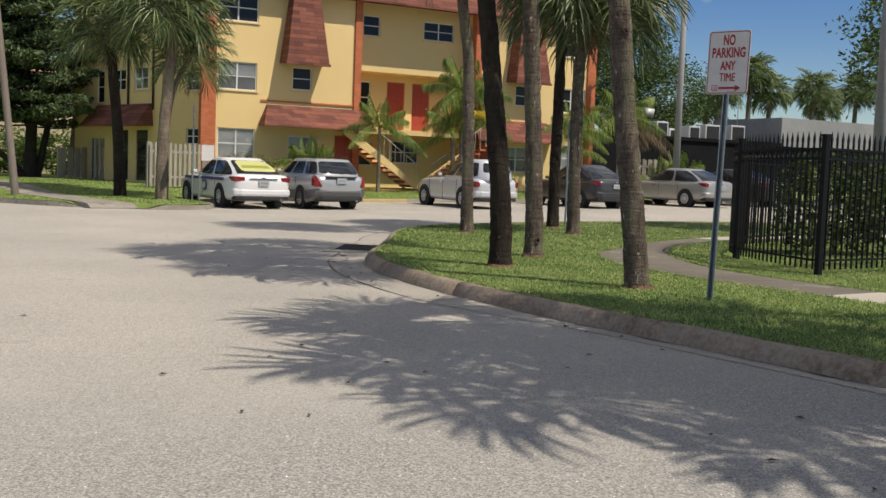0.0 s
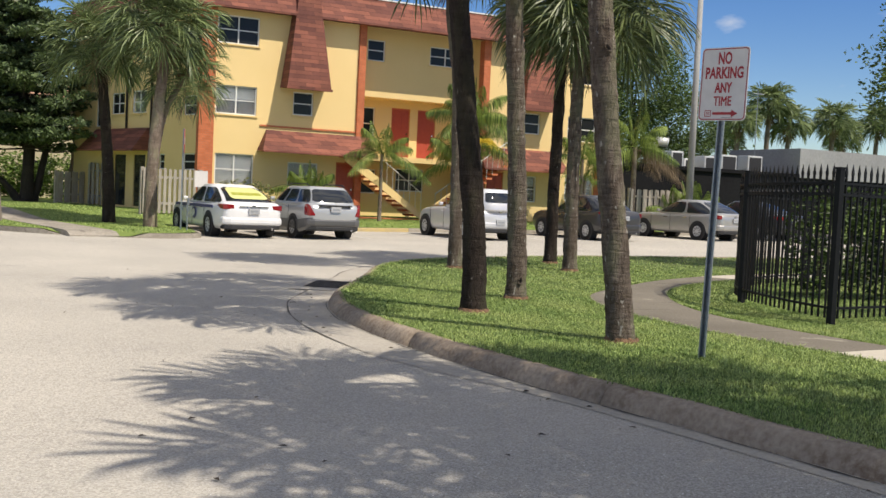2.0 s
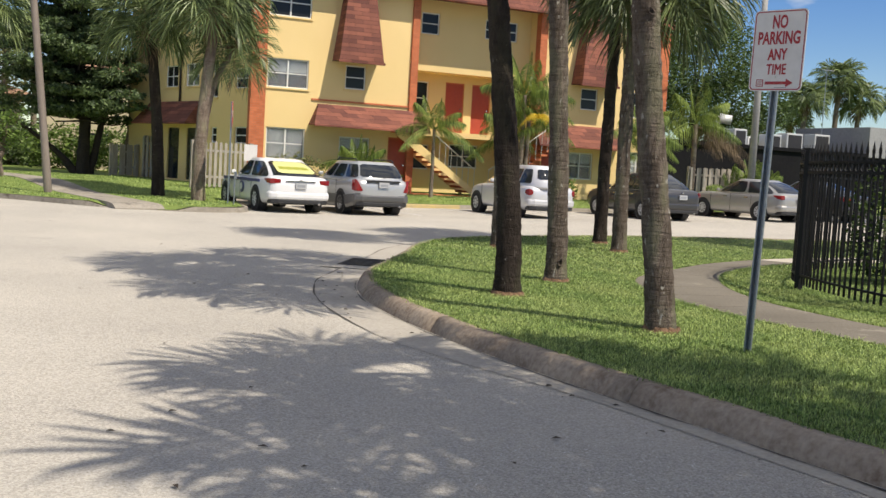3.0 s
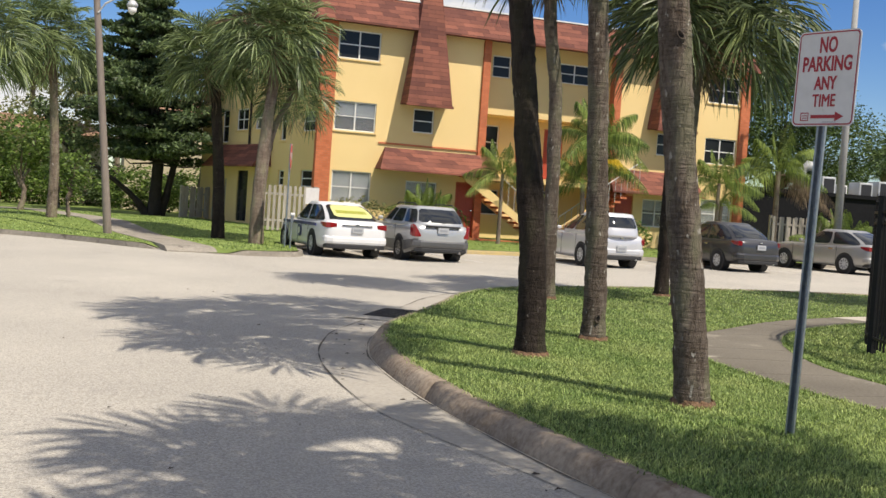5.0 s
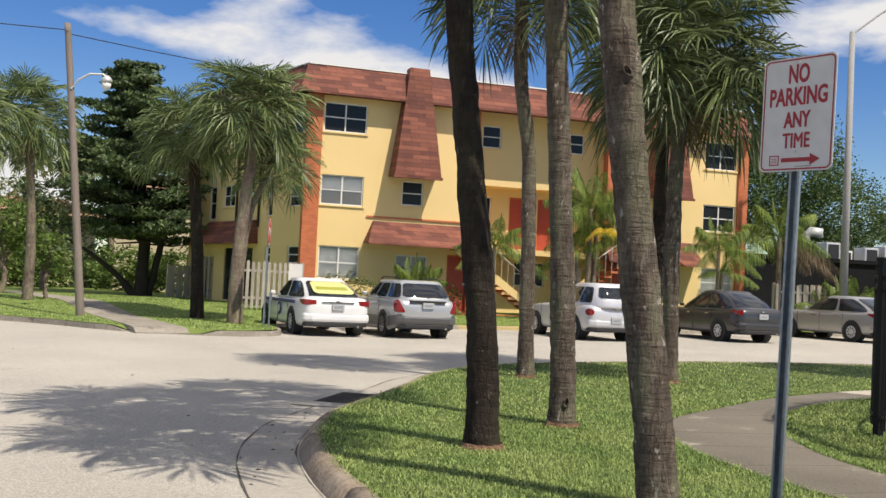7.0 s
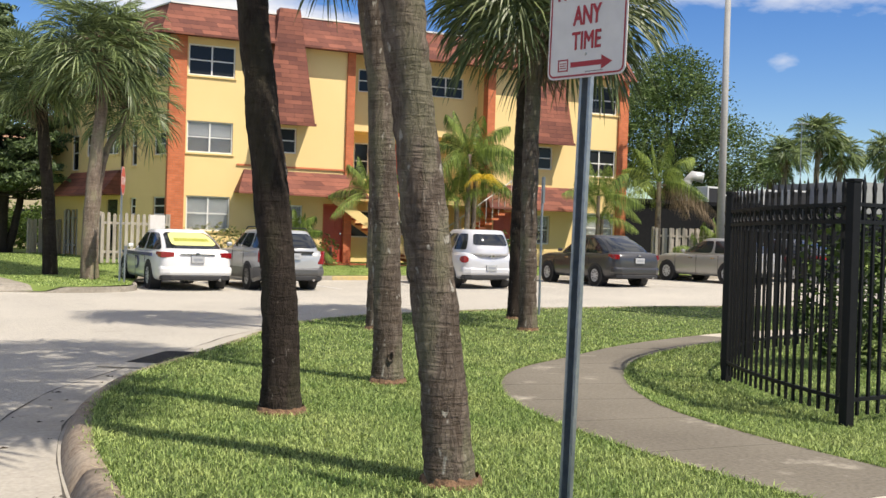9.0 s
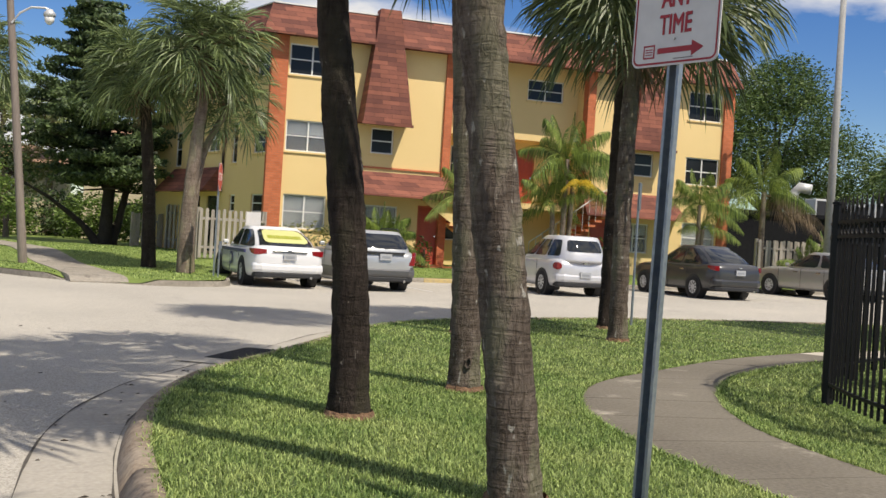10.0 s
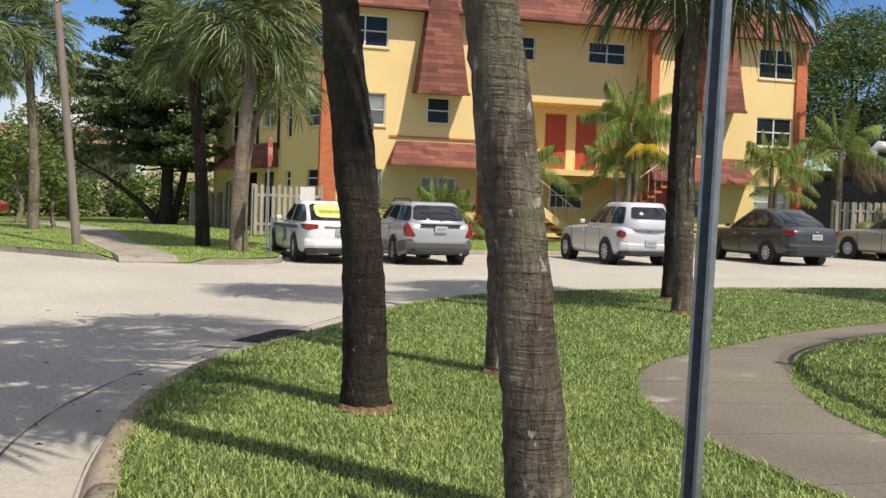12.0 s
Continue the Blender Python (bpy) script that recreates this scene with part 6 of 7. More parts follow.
part("antenna_bar", Geo().tube([(47.5, 49, 8.7), (48.4, 49, 8.7)], 0.02, 5), "galv", dark)
low = thing("low_house", (0, 0, 0), "pale two-storey house with a low brown tile roof", "house")
part("wall", Geo().box(-26, 3.5, 66, 76, 0, 4.45), "palewall", low)
part("roof", Geo().loft([[(-27, 64.8, 4.35), (4.3, 64.8, 4.35), (4.3, 77, 4.35), (-27, 77, 4.35)], [(-24, 70.5, 5.6), (1.5, 70.5, 5.6), (1.5, 72, 5.6), (-24, 72, 5.6)]]), "tileroof", low, "brown tile roof")
for i in range(6):
    w_ = part("window", Geo().box(-24 + i * 4.6, -22.4 + i * 4.6, 65.93, 65.99, 2.6, 3.8), "carglass", low)
    for xj in (-24.06, -22.4):
        part("jamb", Geo().box(xj + i * 4.6, xj + 0.06 + i * 4.6, 65.9, 66, 2.55, 3.85), "whitetrim", w_)
low2 = thing("low_house", (0, 0, 0), "pale house wall with red trim behind the pine", "house")
part("wall", Geo().box(4.6, 10.5, 58, 66, 0, 5.4), "palewall", low2)
part("roof", Geo().loft([[(4.2, 57.4, 5.4), (11, 57.4, 5.4), (11, 67, 5.4), (4.2, 67, 5.4)], [(5.2, 59, 6.4), (10, 59, 6.4), (10, 65, 6.4), (5.2, 65, 6.4)]]), "tileroof", low2)
w_ = part("window", Geo().box(6.5, 7.6, 57.93, 57.99, 1.2, 2.3), "carglass", low2)
for xj in (6.44, 7.6):
    part("jamb", Geo().box(xj, xj + 0.06, 57.9, 58, 1.15, 2.35), "whitetrim", w_)
# far tree line that closes the horizon
g_blobs = []
rnd = random.Random(9)
for i in range(70):
    x = -150 + i * 6.2 + rnd.uniform(-2, 2)
    y = 150 + rnd.uniform(-12, 12)
    g_blobs.append((x, y, rnd.uniform(2, 4), 5.5, 4, rnd.uniform(4, 6.5), 320))
for i in range(30):
    g_blobs.append((92 + rnd.uniform(-5, 5), -40 + i * 6.5, 3, 4, 5, rnd.uniform(4, 6.5), 300))
    g_blobs.append((-75 + rnd.uniform(-5, 5), -30 + i * 6.5, 3, 4, 5, rnd.uniform(4, 6), 300))
V, F = leaf_cloud(g_blobs, 0.7, 99)
tagged(part("far_trees", fast_mesh("far_trees", V, F, "oak"), None), "distant line of dark green trees", "trees", kind="stuff")

# ---------- cars ----------


def car(at, label, body, style, ro, wb, fo, width, belt, roof, deck, hood, gh, wr, low=None, side_cuts=((0.10, 0.46), (0.50, 0.90)), light="sedan", extra=None):
    """A parked car; +y is its front, the origin lies under the middle of the rear axle.
    gh: y of the cabin's rear foot, rear roof edge, front roof edge and front foot."""
    t = thing("car", at, label, "car", "cars in the parking bays")
    w = width / 2
    yb0, yr0, yr1, yb1 = gh
    end = wb + fo
    st = [(-ro - 0.02, 0.68, 0.50, deck - 0.24), (-ro + 0.01, 0.80, 0.42, deck - 0.13), (-ro + 0.06, 0.88, 0.35, deck - 0.05), (-ro + 0.17, 0.945, 0.28, deck - 0.005), (-ro + 0.4, 0.985, 0.23, deck + 0.01), (max(yb0, -ro + 0.45) + 0.05, 1.0, 0.2, belt), (wb * 0.5, 1.0, 0.19, belt - 0.01), (yb1, 0.995, 0.2, belt - 0.03), (wb + 0.3, 0.97, 0.22, hood), (end - 0.3, 0.92, 0.24, hood - 0.10), (end - 0.08, 0.82, 0.28, hood - 0.2), (end, 0.7, 0.38, hood - 0.32)]
    g = Geo()
    rings = []
    for y, f, zl, zt in st:
        k = w * f
        h = zt - zl
        half = [(k * 0.80, zl), (k * 0.95, zl + 0.05), (k * 0.985, zl + h * 0.25), (k, zl + h * 0.52), (k * 0.985, zl + h * 0.78), (k * 0.945, zl + h * 0.93), (k * 0.88, zt), (k * 0.5, zt + 0.018)]
        rings.append([(x, y, z) for x, z in half] + [(-x, y, z) for x, z in half[::-1]])
    g.loft(rings)
    bd = part("body", g, body, t, smooth=True)
    sm = bd.modifiers.new("smooth", "SUBSURF")
    sm.levels = sm.render_levels = 1
    if low:
        for s in (-1, 1):
            sec = []
            for y, f, zl, zt in st[1:-1]:
                k = w * f
                sec.append([(s * (k * 0.97), y, zl - 0.01), (s * (k * 1.008), y, zl + 0.08), (s * (k * 1.008), y, zl + (zt - zl) * 0.42), (s * k * 0.97, y, zl + (zt - zl) * 0.42)])
            part("cladding", Geo().loft(sec), low, bd, "grey lower cladding")
    # cabin: rounded rings from the belt line to a domed roof
    n = 4.2 if style == "sedan" else (3.3 if light == "round" else 4.6)
    wide = 0.915 if style == "sedan" else 0.955
    zb, bow = belt - (0.04 if style == "sedan" else 0.10), (1.55 if style == "sedan" else 1.9)

    def ring_of(h):
        W = w * (wide - 0.215 * h ** 1.35)
        R = yb0 + (yr0 - yb0) * h ** bow
        F = yb1 + (yr1 - yb1) * h ** 1.15
        return W, (R + F) / 2, (F - R) / 2, zb + (roof - zb) * 0.93 * h

    def ring_pts(W, mid, half, z):
        res = []
        for q in range(44):
            a = 2 * math.pi * (q + 0.5) / 44
            ca, sa = math.cos(a), math.sin(a)
            res.append((math.copysign(abs(ca) ** (2 / n), ca) * W, mid + math.copysign(abs(sa) ** (2 / n), sa) * half, z))
        return res

    def rear_at(u, h):
        W, mid, half, z = ring_of(h)
        return Vector((u * W, mid - half * (1 - abs(u) ** n) ** (1 / n), z))

    def front_at(u, h):
        W, mid, half, z = ring_of(h)
        return Vector((u * W, mid + half * (1 - abs(u) ** n) ** (1 / n), z))

    def side_at(s):
        def f(u, h):
            W, mid, half, z = ring_of(h)
            return Vector((s * W * (1 - abs(u) ** n) ** (1 / n), mid + half * u, z))
        return f

    rings = [ring_pts(*ring_of(k / 9)) for k in range(10)]
    W, mid, half, z = ring_of(1.0)
    for sc, zz in ((0.965, 0.962), (0.9, 0.982), (0.72, 0.995), (0.4, 1.0), (0.1, 1.0)):
        rings.append(ring_pts(W * sc, mid, half - (W - W * sc), zb + (roof - zb) * zz))
    cab = part("cabin", Geo().loft(rings), body, t, smooth=True)

    def pane(f, u0, u1, h0, h1, name="window", m="carglass", lift=0.010, parent=cab, lab="", soft=7.0):
        """A curved, round-cornered pane that follows the cabin."""
        gg, cols, rows_n = Geo(), 12, 9
        core = Vector((0, mid, (zb + roof) / 2))
        vs = []
        for j in range(rows_n + 1):
            b = 2 * j / rows_n - 1
            k = max(1 - abs(b) ** soft, 0.0) ** (1 / soft) * (0.12 if soft > 4 else 0.2) + (0.88 if soft > 4 else 0.8)
            for i in range(cols + 1):
                a = (2 * i / cols - 1) * k
                u, h = (u0 + u1) / 2 + (u1 - u0) / 2 * a, (h0 + h1) / 2 + (h1 - h0) / 2 * b
                p = f(u, h)
                nn = (f(min(u + 0.01, 0.99), h) - f(u, h)).cross(f(u, min(h + 0.01, 1)) - f(u, h - 0.01))
                nn = nn.normalized() if nn.length > 1e-9 else (p - core).normalized()
                if nn.dot(p - core) < 0:
                    nn = -nn
                vs.append(p + nn * lift)
        c1 = cols + 1
        gg.add(vs, [(j * c1 + i, j * c1 + i + 1, (j + 1) * c1 + i + 1, (j + 1) * c1 + i) for j in range(rows_n) for i in range(cols)])
        return part(name, gg, m, parent, lab, smooth=True)

    rear = rear_at
    pane(rear, *((-0.68, 0.68, 0.42, 0.88) if light == "round" else (-0.80, 0.80, 0.08 if style == "sedan" else 0.26, 0.90)), "rear_window")
    pane(front_at, -0.84, 0.84, 0.08, 0.93, "windscreen")
    for u0, u1 in side_cuts:
        for s in (-1, 1):
            pane(side_at(s), 2 * u0 - 1, 2 * u1 - 1, (0.10 if style == "sedan" else 0.22), 0.88, "side_window", soft=9.0)
    kb = w * 0.905
    # wheels
    for y in (0, wb):
        for s in (-1, 1):
            x = s * (w - 0.10)
            arch = Geo().tube([(s * (w - 0.25), y, wr + 0.01), (s * (w + 0.004), y, wr + 0.01)], wr + 0.055, 24)
            part("wheel_arch", arch, "plastic", bd)
            tg = Geo()
            prof_ = [(-0.10, wr * 0.62), (-0.10, wr * 0.93), (-0.07, wr), (0.07, wr), (0.10, wr * 0.93), (0.10, wr * 0.62)]
            n = 24
            rr = []
            for i in range(n + 1):
                a = 2 * math.pi * i / n
                rr.append([(x + s * 0.018 + dx, y + r * math.cos(a), wr + r * math.sin(a)) for dx, r in prof_])
            tg.loft(rr, closed=False, caps=False)
            wl_ = part("wheel", tg, "tyre", t, "black rubber tyre", smooth=True)
            rg = Geo().tube([(x + s * 0.05, y, wr), (x + s * 0.092, y, wr), (x + s * 0.105, y, wr)], [wr * 0.70, wr * 0.70, wr * 0.63], 20)
            part("rim", rg, "rim", wl_, "silver rim")
            sg = Geo()
            for i in range(9):
                a = 2 * math.pi * i / 9
                m = Matrix.Translation((x + s * 0.105, y + math.cos(a) * wr * 0.40, wr + math.sin(a) * wr * 0.40)) @ Matrix.Rotation(a, 4, "X")
                sg.box(-0.003, 0.003, -wr * 0.13, wr * 0.13, -0.016, 0.016, m)
            part("rim_slots", sg, "tyre", wl_, "dark slots of the rim")
    # rear: bumper, lamps, number plate
    bz = 0.36
    plan = [(-w * 0.97, -ro + 0.32), (-w * 0.95, -ro + 0.06), (-w * 0.72, -ro - 0.03), (w * 0.72, -ro - 0.03), (w * 0.95, -ro + 0.06), (w * 0.97, -ro + 0.32)]
    part("bumper", Geo().prism([(x, y, bz) for x, y in plan], (0, 0, 0.24)), low or body, bd, bevel=0.075)
    part("bumper_lip", Geo().prism([(x * 0.93, y + 0.012, bz - 0.10) for x, y in plan], (0, 0, 0.11)), "plastic", bd, "black lower valance", bevel=0.02)
    for s in (-1, 1):
        if light == "sedan":
            arc = ((0.42, -0.015, deck - 0.165, deck - 0.105), (0.62, -0.012, deck - 0.19, deck - 0.085), (0.80, 0.012, deck - 0.21, deck - 0.075), (0.925, 0.075, deck - 0.215, deck - 0.075), (0.975, 0.20, deck - 0.19, deck - 0.075), (0.985, 0.36, deck - 0.12, deck - 0.075))
            arc = arc[1:] if width > 1.8 else arc[2:]
        elif light == "wagon":
            arc = ((0.72, -0.012, 0.67, 0.71), (0.80, 0.0, 0.665, 0.82), (0.90, 0.035, 0.665, 0.97), (0.955, 0.10, 0.67, 1.0), (0.985, 0.22, 0.70, 0.97))
        else:
            arc = ((0.80, 0.0, 0.74, 0.82), (0.86, 0.02, 0.70, 0.87), (0.93, 0.06, 0.69, 0.885), (0.98, 0.14, 0.71, 0.87), (0.995, 0.22, 0.75, 0.82))
        tl = [[(s * w * f, -ro + dy, lo_), (s * w * f, -ro + dy, hi_), (s * (w * f - 0.05), -ro + dy + 0.08, hi_), (s * (w * f - 0.05), -ro + dy + 0.08, lo_)] for f, dy, lo_, hi_ in arc]
        part("tail_light", Geo().loft(tl), "lampred", t, "red tail light", bevel=0.008)
        mp_ = Vector((s * (kb + 0.05), yb1 - 0.42, belt + 0.03))
        part("mirror", Geo().box(mp_.x - 0.07, mp_.x + 0.07, mp_.y - 0.04, mp_.y + 0.05, mp_.z - 0.01, mp_.z + 0.09), body, t, bevel=0.025)
        hl = [(s * w * 0.45, end - 0.12), (s * w * 0.72, end - 0.05), (s * w * 0.88, end - 0.28), (s * w * 0.84, end - 0.42), (s * w * 0.5, end - 0.3)]
        part("headlight", Geo().prism([(x, y, hood - 0.26) for x, y in hl], (0, 0, 0.1)), "chrome", t, bevel=0.01)
        for yd in (wb * 0.2, wb * 0.56):
            part("door_handle", Geo().box(s * (w * 0.985) - 0.012, s * (w * 0.985) + 0.018, yd, yd + 0.18, belt - 0.17, belt - 0.135), "chrome" if style == "sedan" else body, bd)
        for yd in (wb * 0.14, wb * 0.5, wb * 0.86):
            part("door_seam", Geo().box(s * w * 0.992 - 0.004, s * w * 0.992 + 0.006, yd, yd + 0.008, 0.3, belt - 0.07), "plastic", bd)
    pz = deck - 0.32 if style == "sedan" and light == "sedan" else (0.78 if light == "wagon" else 0.50)
    np_ = part("number_plate", Geo().box(-0.155, 0.155, -ro - 0.062, -ro - 0.05 + 0.03, pz, pz + 0.15), "plate_shaded", t, "number plate greyed like its shaded recess")
    part("plate_bars", Geo().box(-0.11, 0.11, -ro - 0.0655, -ro - 0.0625, pz + 0.045, pz + 0.10), "platebar", np_)
    part("badge", Geo().box(-0.05, 0.05, -ro - 0.03, -ro + 0.02, deck - 0.13, deck - 0.085), "chrome", bd, bevel=0.01)
    part("exhaust", Geo().tube([(w * 0.6, -ro - 0.02, 0.27), (w * 0.6, -ro + 0.3, 0.27)], 0.035, 8), "chrome", t)
    return t, cab, (rear, pane), bd


def at_car(x, y, turn):
    return Matrix.Translation((x, y, gz(x, y) + 0.002)) @ Matrix.Rotation(radians(turn), 4, "Z")


SED = dict(style="sedan", ro=1.08, wb=2.85, fo=0.95, width=1.84, belt=0.95, roof=1.47, deck=1.0, hood=0.92, wr=0.33)
taxi, cab, rear, bd = car(at_car(9.78, 28.85, 5), "white sedan with a yellow rear-window advert and a purple side stripe", "p_white", gh=(-0.98, 0.35, 1.5, 2.6), **SED)
rear_f, pane_f = rear
ad = pane_f(rear_f, -0.70, 0.70, 0.30, 0.88, "window_advert", "adyellow", 0.016, cab, "bright yellow window advert", 3.0)
for j in range(12):
    a = -0.56 + j * 0.094
    pane_f(rear_f, a, a + (0.07 if j % 3 else 0.085), 0.48, 0.62, "lettering_bar", "adgreen", 0.021, ad)
for s in (-1,):
    part("side_stripe", Geo().box(-0.925, -0.90, -0.3, 3.0, 0.80, 0.88), "dimblue", bd, "purple side stripe")
    part("side_emblem", Geo().prism([(-0.925, 1.2 + 0.2 * math.cos(a), 0.62 + 0.17 * math.sin(a)) for a in [radians(40 + 28 * i) for i in range(10)]] + [(-0.925, 1.25 + 0.13 * math.cos(a), 0.63 + 0.11 * math.sin(a)) for a in [radians(292 - 28 * i) for i in range(10)]], (-0.012, 0, 0)), "dimblue", bd, "dark crescent emblem")
part("trunk_chrome", Geo().box(-0.42, 0.42, -1.115, -1.075, 0.86, 0.885), "chrome", bd)

wagon, cab, rear, bd = car(at_car(12.1, 28.55, 5), "silver-grey estate car with roof rails and grey cladding", "p_silver", style="wagon", ro=0.98, wb=2.53, fo=0.92, width=1.75, belt=1.02, roof=1.50, deck=1.02, hood=0.98, gh=(-0.95, -0.48, 1.2, 2.05), wr=0.32, low="p_lowgrey", side_cuts=((0.06, 0.27), (0.31, 0.58), (0.62, 0.90)), light="wagon")
for s in (-1, 1):
    part("roof_rail", Geo().tube([(s * 0.56, -0.35, 1.50), (s * 0.56, -0.2, 1.555), (s * 0.56, 0.95, 1.56), (s * 0.56, 1.1, 1.50)], 0.018, 6), "plastic", wagon)
part("tailgate_trim", Geo().box(-0.5, 0.5, -1.02, -0.94, 0.94, 0.98), "plastic", bd)
part("wiper", Geo().tube([(0.0, -0.93, 1.06), (0.35, -0.9, 1.1)], 0.01, 4), "plastic", wagon)

retro, cab, rear, bd = car(at_car(17.66, 28.6, 1), "pearl white retro hatchback with rounded tail", "p_pearl", style="wagon", ro=0.86, wb=2.62, fo=0.82, width=1.70, belt=1.0, roof=1.60, deck=0.98, hood=0.93, gh=(-0.93, -0.62, 0.72, 2.0), wr=0.32, side_cuts=((0.10, 0.29), (0.315, 0.565), (0.59, 0.86)), light="round")
part("tailgate_badge", Geo().prism([(-0.1, -0.88, 0.9), (0.1, -0.88, 0.9), (0.03, -0.88, 0.87), (-0.03, -0.88, 0.87)], (0, -0.02, 0)), "chrome", bd)

car(at_car(22.55, 29.0, 3), "dark grey compact sedan with red tail lights", "p_dark", style="sedan", ro=0.98, wb=2.6, fo=0.88, width=1.70, belt=0.95, roof=1.51, deck=1.02, hood=0.93, gh=(-0.80, 0.20, 1.25, 2.35), wr=0.305)
car(at_car(27.9, 29.7, 8), "champagne silver sedan parked in the end bay", "p_champ", style="sedan", ro=1.0, wb=2.7, fo=0.93, width=1.76, belt=0.95, roof=1.46, deck=1.0, hood=0.92, gh=(-0.85, 0.25, 1.35, 2.4), wr=0.315)
car(at_car(31.2, 30.2, 8), "black car mostly hidden beyond the silver sedan", "p_black", **{**SED, "gh": (-0.7, 0.5, 1.5, 2.4)})
rt = Matrix.Translation((-4.5, 50.5, yard_z(-4.5, 50.5) + 0.04)) @ Matrix.Rotation(radians(-96), 4, "Z")
car(rt, "bright red sedan parked beyond the corner lawn", "p_red", gh=(-0.7, 0.5, 1.5, 2.4), **SED)
tagged(part("driveway", Geo().add([(x, y, yard_z(x, y) + 0.03) for y in (48.6, 50.5, 52.6) for x in (-60, -30, -15, -8, -4, -1.8)], [(j * 6 + i, j * 6 + i + 1, (j + 1) * 6 + i + 1, (j + 1) * 6 + i) for j in range(2) for i in range(5)]), "road"), "pale asphalt side street beyond the lawn", "road", kind="structure")

# parking bay lines
bays = tagged(new("bay_marking"), "worn white parking bay lines", "road marking", kind="structure")
for x in (11.0, 13.6, 16.3, 19.9, 24.4, 29.6):
    part("line", Geo().add([(x + dx + (y - 28) * -0.07, y, gz(x, y) + 0.005) for y in (28.2, 32.7) for dx in (0, 0.09)], [(0, 1, 3, 2)]), "plate", bays)

# ---------- grass ----------


def grass_mesh(n, sample, z_of, h, w, seed):
    """Single bent blades; w may be a function that widens them with distance."""
    rng = np.random.RandomState(seed)
    xy = sample(rng, n)
    n = len(xy)
    if callable(w):
        w = w(xy)
    z = np.array([z_of(x, y) for x, y in xy])
    a = rng.uniform(0, 6.283, n)
    hh = h * rng.uniform(0.5, 1.25, n)
    lean = rng.uniform(0.25, 1.7, n) * hh
    d = np.stack([np.cos(a), np.sin(a)], 1)
    s = np.stack([-np.sin(a), np.cos(a)], 1) * (w * rng.uniform(0.6, 1.2, n))[:, None]
    base = np.column_stack([xy, z - 0.01])
    mid_ = np.column_stack([xy + d * (lean * 0.35)[:, None], z + hh * 0.62])
    tip = np.column_stack([xy + d * lean[:, None], z + hh * 0.9])
    s3 = np.column_stack([s, np.zeros(n)])
    V = np.stack([base - s3, base + s3, mid_ + s3 * 0.8, mid_ - s3 * 0.8, tip], 1).reshape(-1, 3)
    i = np.arange(n)[:, None] * 5
    F = np.concatenate([np.concatenate([i, i + 1, i + 2], 1), np.concatenate([i, i + 2, i + 3], 1), np.concatenate([i + 3, i + 2, i + 4], 1)], 0)
    return V, F


def poly_mask(poly, P):
    P = np.asarray(P)
    x, y = P[:, 0], P[:, 1]
    c = np.zeros(len(P), bool)
    q = np.asarray(poly)
    j = len(q) - 1
    for i in range(len(q)):
        xi, yi, xj, yj = q[i][0], q[i][1], q[j][0], q[j][1]
        if yi != yj:
            c ^= ((yi > y) != (yj > y)) & (x < (xj - xi) * (y - yi) / (yj - yi) + xi)
        j = i
    return c


def lawn_thin(P):
    """Share of blades kept: full by the street side, thinner far off."""
    d = np.hypot(P[:, 0] - 7.2, (P[:, 1] - 6.0) * 0.9)
    return np.minimum(1.0, (4.2 / np.maximum(d, 0.1)) ** 1.9)


def lawn_sampler(rng, n):
    P = np.column_stack([rng.uniform(5.5, 24.0, n), rng.uniform(-2.0, 21.0, n)])
    P = P[rng.uniform(0, 1, n) < lawn_thin(P)]
    return P[poly_mask(edge, P) & ~poly_mask(PATHPOLY, P)]


flat = lambda x, y: 0.128 + gz(x, y)
parts_ = [grass_mesh(2400000, lawn_sampler, flat, 0.031, lambda P: 0.0033 / lawn_thin(P) ** 0.36, 1)]
# longer tufts along the footpath and the kerb
rng = np.random.RandomState(8)
tuft = []
for ln_, off in ((po, -0.03), (pi_, 0.03), ([p - q * 0.2 for p, q in zip(line, nrm)], 0.0)):
    A = np.array([(p.x, p.y) for p in ln_])
    k = rng.randint(0, len(A) - 1, 9000)
    t_ = rng.uniform(0, 1, 9000)[:, None]
    tuft.append(A[k] * (1 - t_) + A[k + 1] * t_ + rng.normal(0, 0.03, (9000, 2)))
T = np.concatenate(tuft)
T = T[(T[:, 1] > 0) & (T[:, 0] < 22) & ~poly_mask(PATHPOLY, T)]
parts_.append(grass_mesh(len(T), lambda r, n: T, flat, 0.05, 0.004, 9))
vo = 0
VV, FF = [], []
for V, F in parts_:
    VV.append(V)
    FF.append(F + vo)
    vo += len(V)
tagged(part("grass", fast_mesh("grass", np.concatenate(VV), np.concatenate(FF), "grass"), None), "thick coarse green grass blades on the island", "grass", kind="stuff")


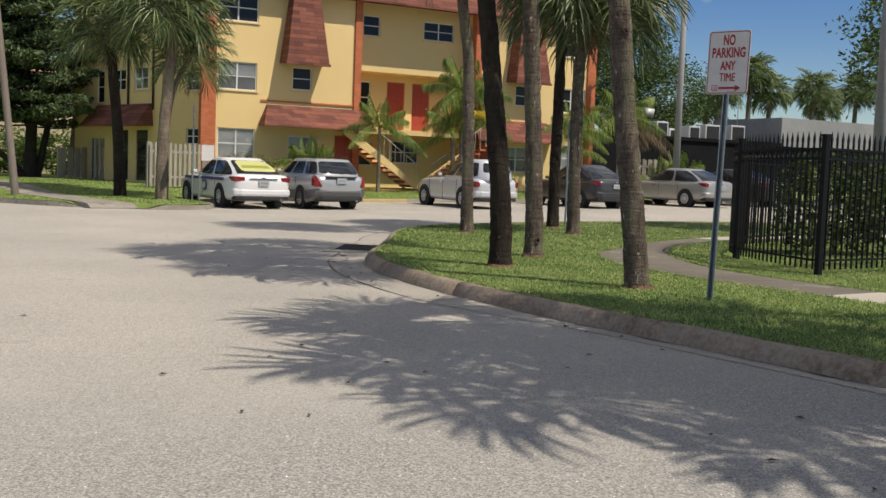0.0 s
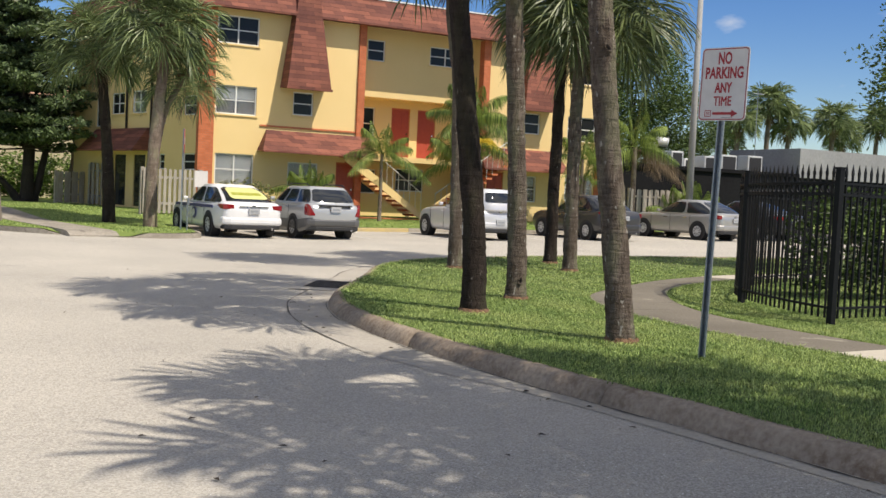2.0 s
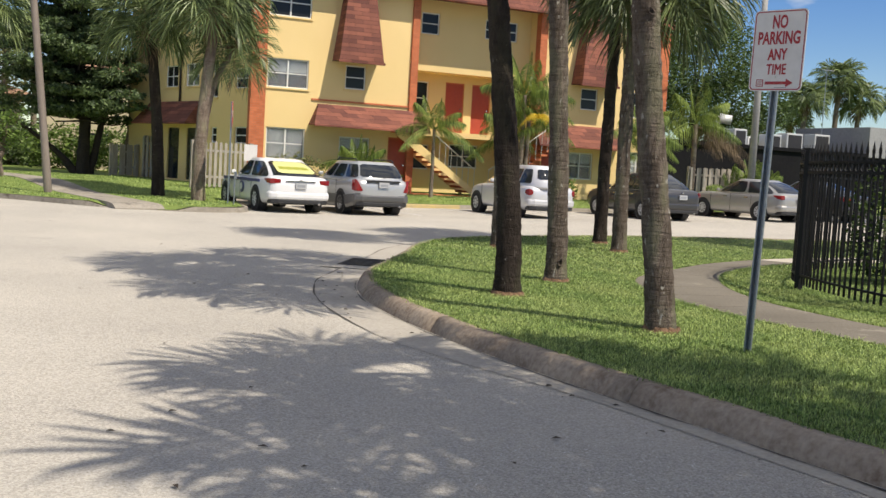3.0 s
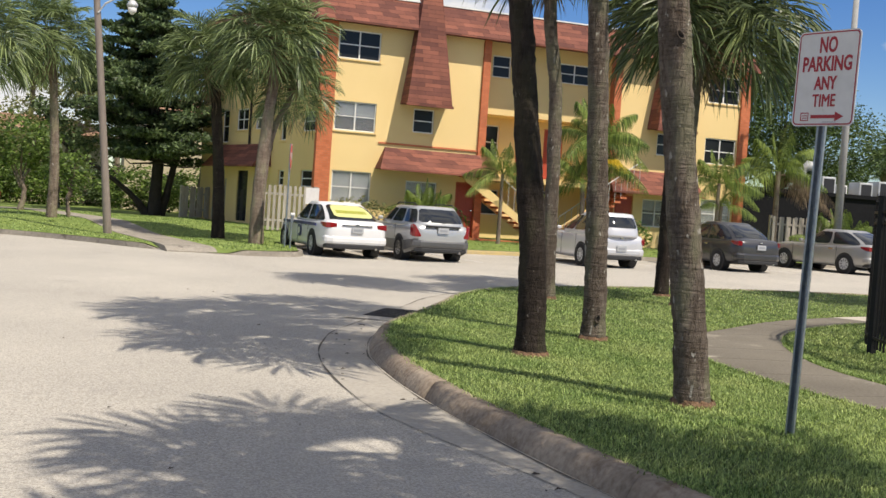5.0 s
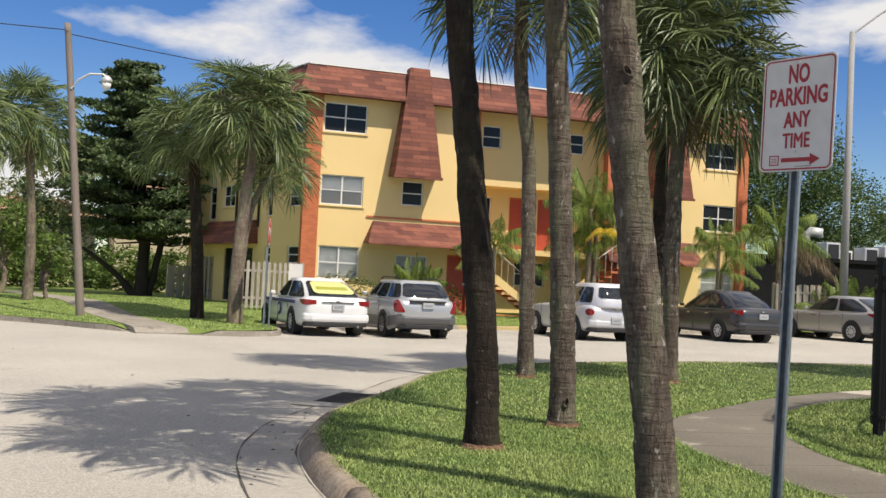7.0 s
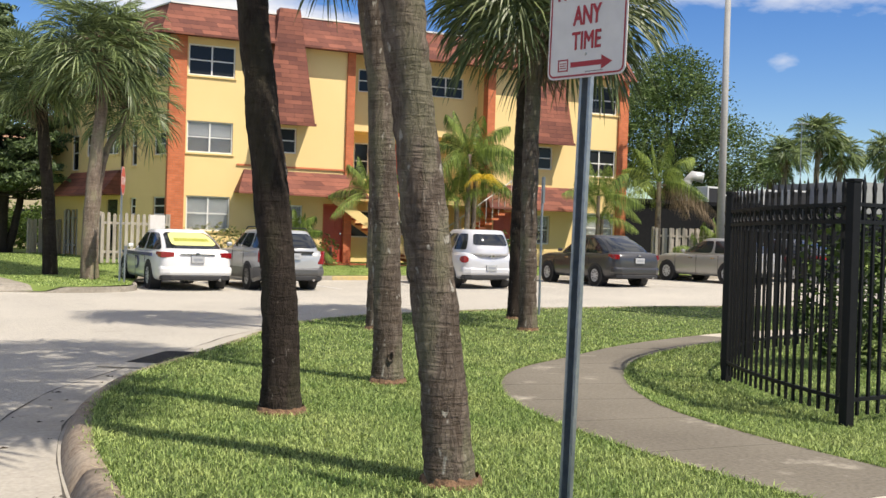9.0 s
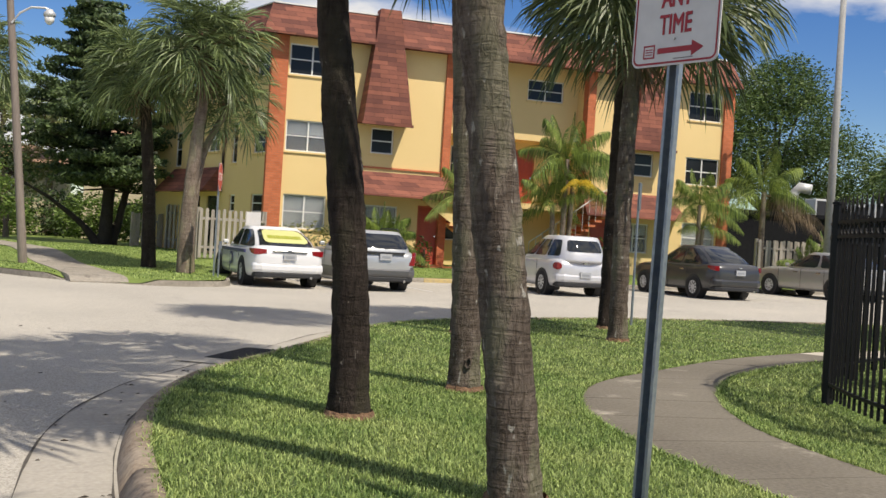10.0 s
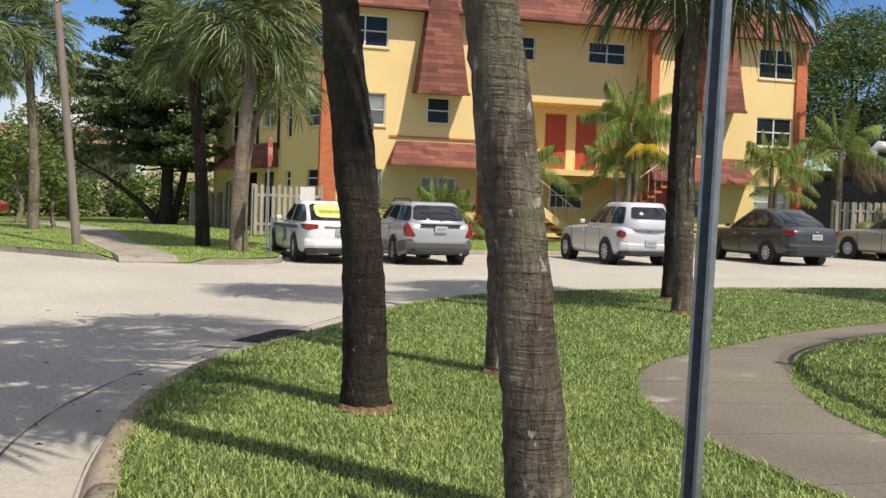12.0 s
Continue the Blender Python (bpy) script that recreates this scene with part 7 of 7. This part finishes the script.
def yard_sampler(rng, n):
    P = np.column_stack([rng.uniform(-6, 33, n), rng.uniform(26.8, 46, n)])
    yf = np.array([yard_front(x) for x in P[:, 0]])
    return P[(P[:, 1] > yf + 0.12) & ~((P[:, 0] > 10.2) & (P[:, 1] > 37.7))]


V, F = grass_mesh(90000, yard_sampler, yard_z, 0.035, 0.011, 12)
W = np.array([(p.x, p.y) for p in wp])
dist = np.min(np.linalg.norm(V[::5, None, :2] - W[None], axis=2), axis=1)
keep = np.repeat(dist > 0.75, 1)
kf = keep[F[:, 0] // 5]
tagged(part("grass_far", fast_mesh("grass_far", V, F[kf], "grass"), None), "mown green grass on the lawns across the road", "grass", kind="stuff")

# ---------- small things on the street ----------
drain = thing("storm_drain", (7.5, 14.4, 0.014), "dark iron storm drain grate in a concrete apron at the kerb", "drain")
DR = Matrix.Rotation(radians(60), 4, "Z")
part("apron", Geo().box(-0.95, 0.85, 0.03, 0.78, -0.004, 0.001, DR), "gutter", drain, "pale concrete apron")
part("pit", Geo().box(-0.56, 0.56, 0.06, 0.64, 0.0015, 0.004, DR), "grate", drain)
for i in range(13):
    part("bar", Geo().box(-0.53 + i * 0.085, -0.49 + i * 0.085, 0.08, 0.62, 0.005, 0.010, DR), "grate", drain)
rnd = random.Random(77)
LEAF = None
for i in range(128):
    if i < 60:
        k = rnd.randrange(12, 70)
        p = line[k] + nrm[k] * rnd.uniform(0.02, 0.5)
    else:
        p = Vector((rnd.uniform(-3, 5.4), rnd.uniform(1.5, 22), 0))
        if i > 110:
            p = Vector((rnd.uniform(0.5, 5.5), rnd.uniform(1.5, 9), 0))
    if LEAF is None:
        g = Geo().add([(-0.03, 0, 0.004), (-0.008, -0.014, 0.012), (0.03, 0, 0.006), (-0.004, 0.015, 0.014)], [(0, 1, 2), (0, 2, 3)])
        LEAF = g.mesh("fallen_leaf")
        LEAF.materials.append(M["debris"])
    o = new("fallen_leaf", LEAF)
    s = rnd.uniform(0.4, 1.15)
    o.matrix_basis = Matrix.Translation((p.x, p.y, gz(p.x, p.y) + 0.004)) @ Matrix.Rotation(rnd.uniform(0, 6.28), 4, "Z") @ Matrix.Diagonal((s, s, s, 1))
    tagged(o, "small dry brown leaf lying on the asphalt", "leaf", "fallen leaves")
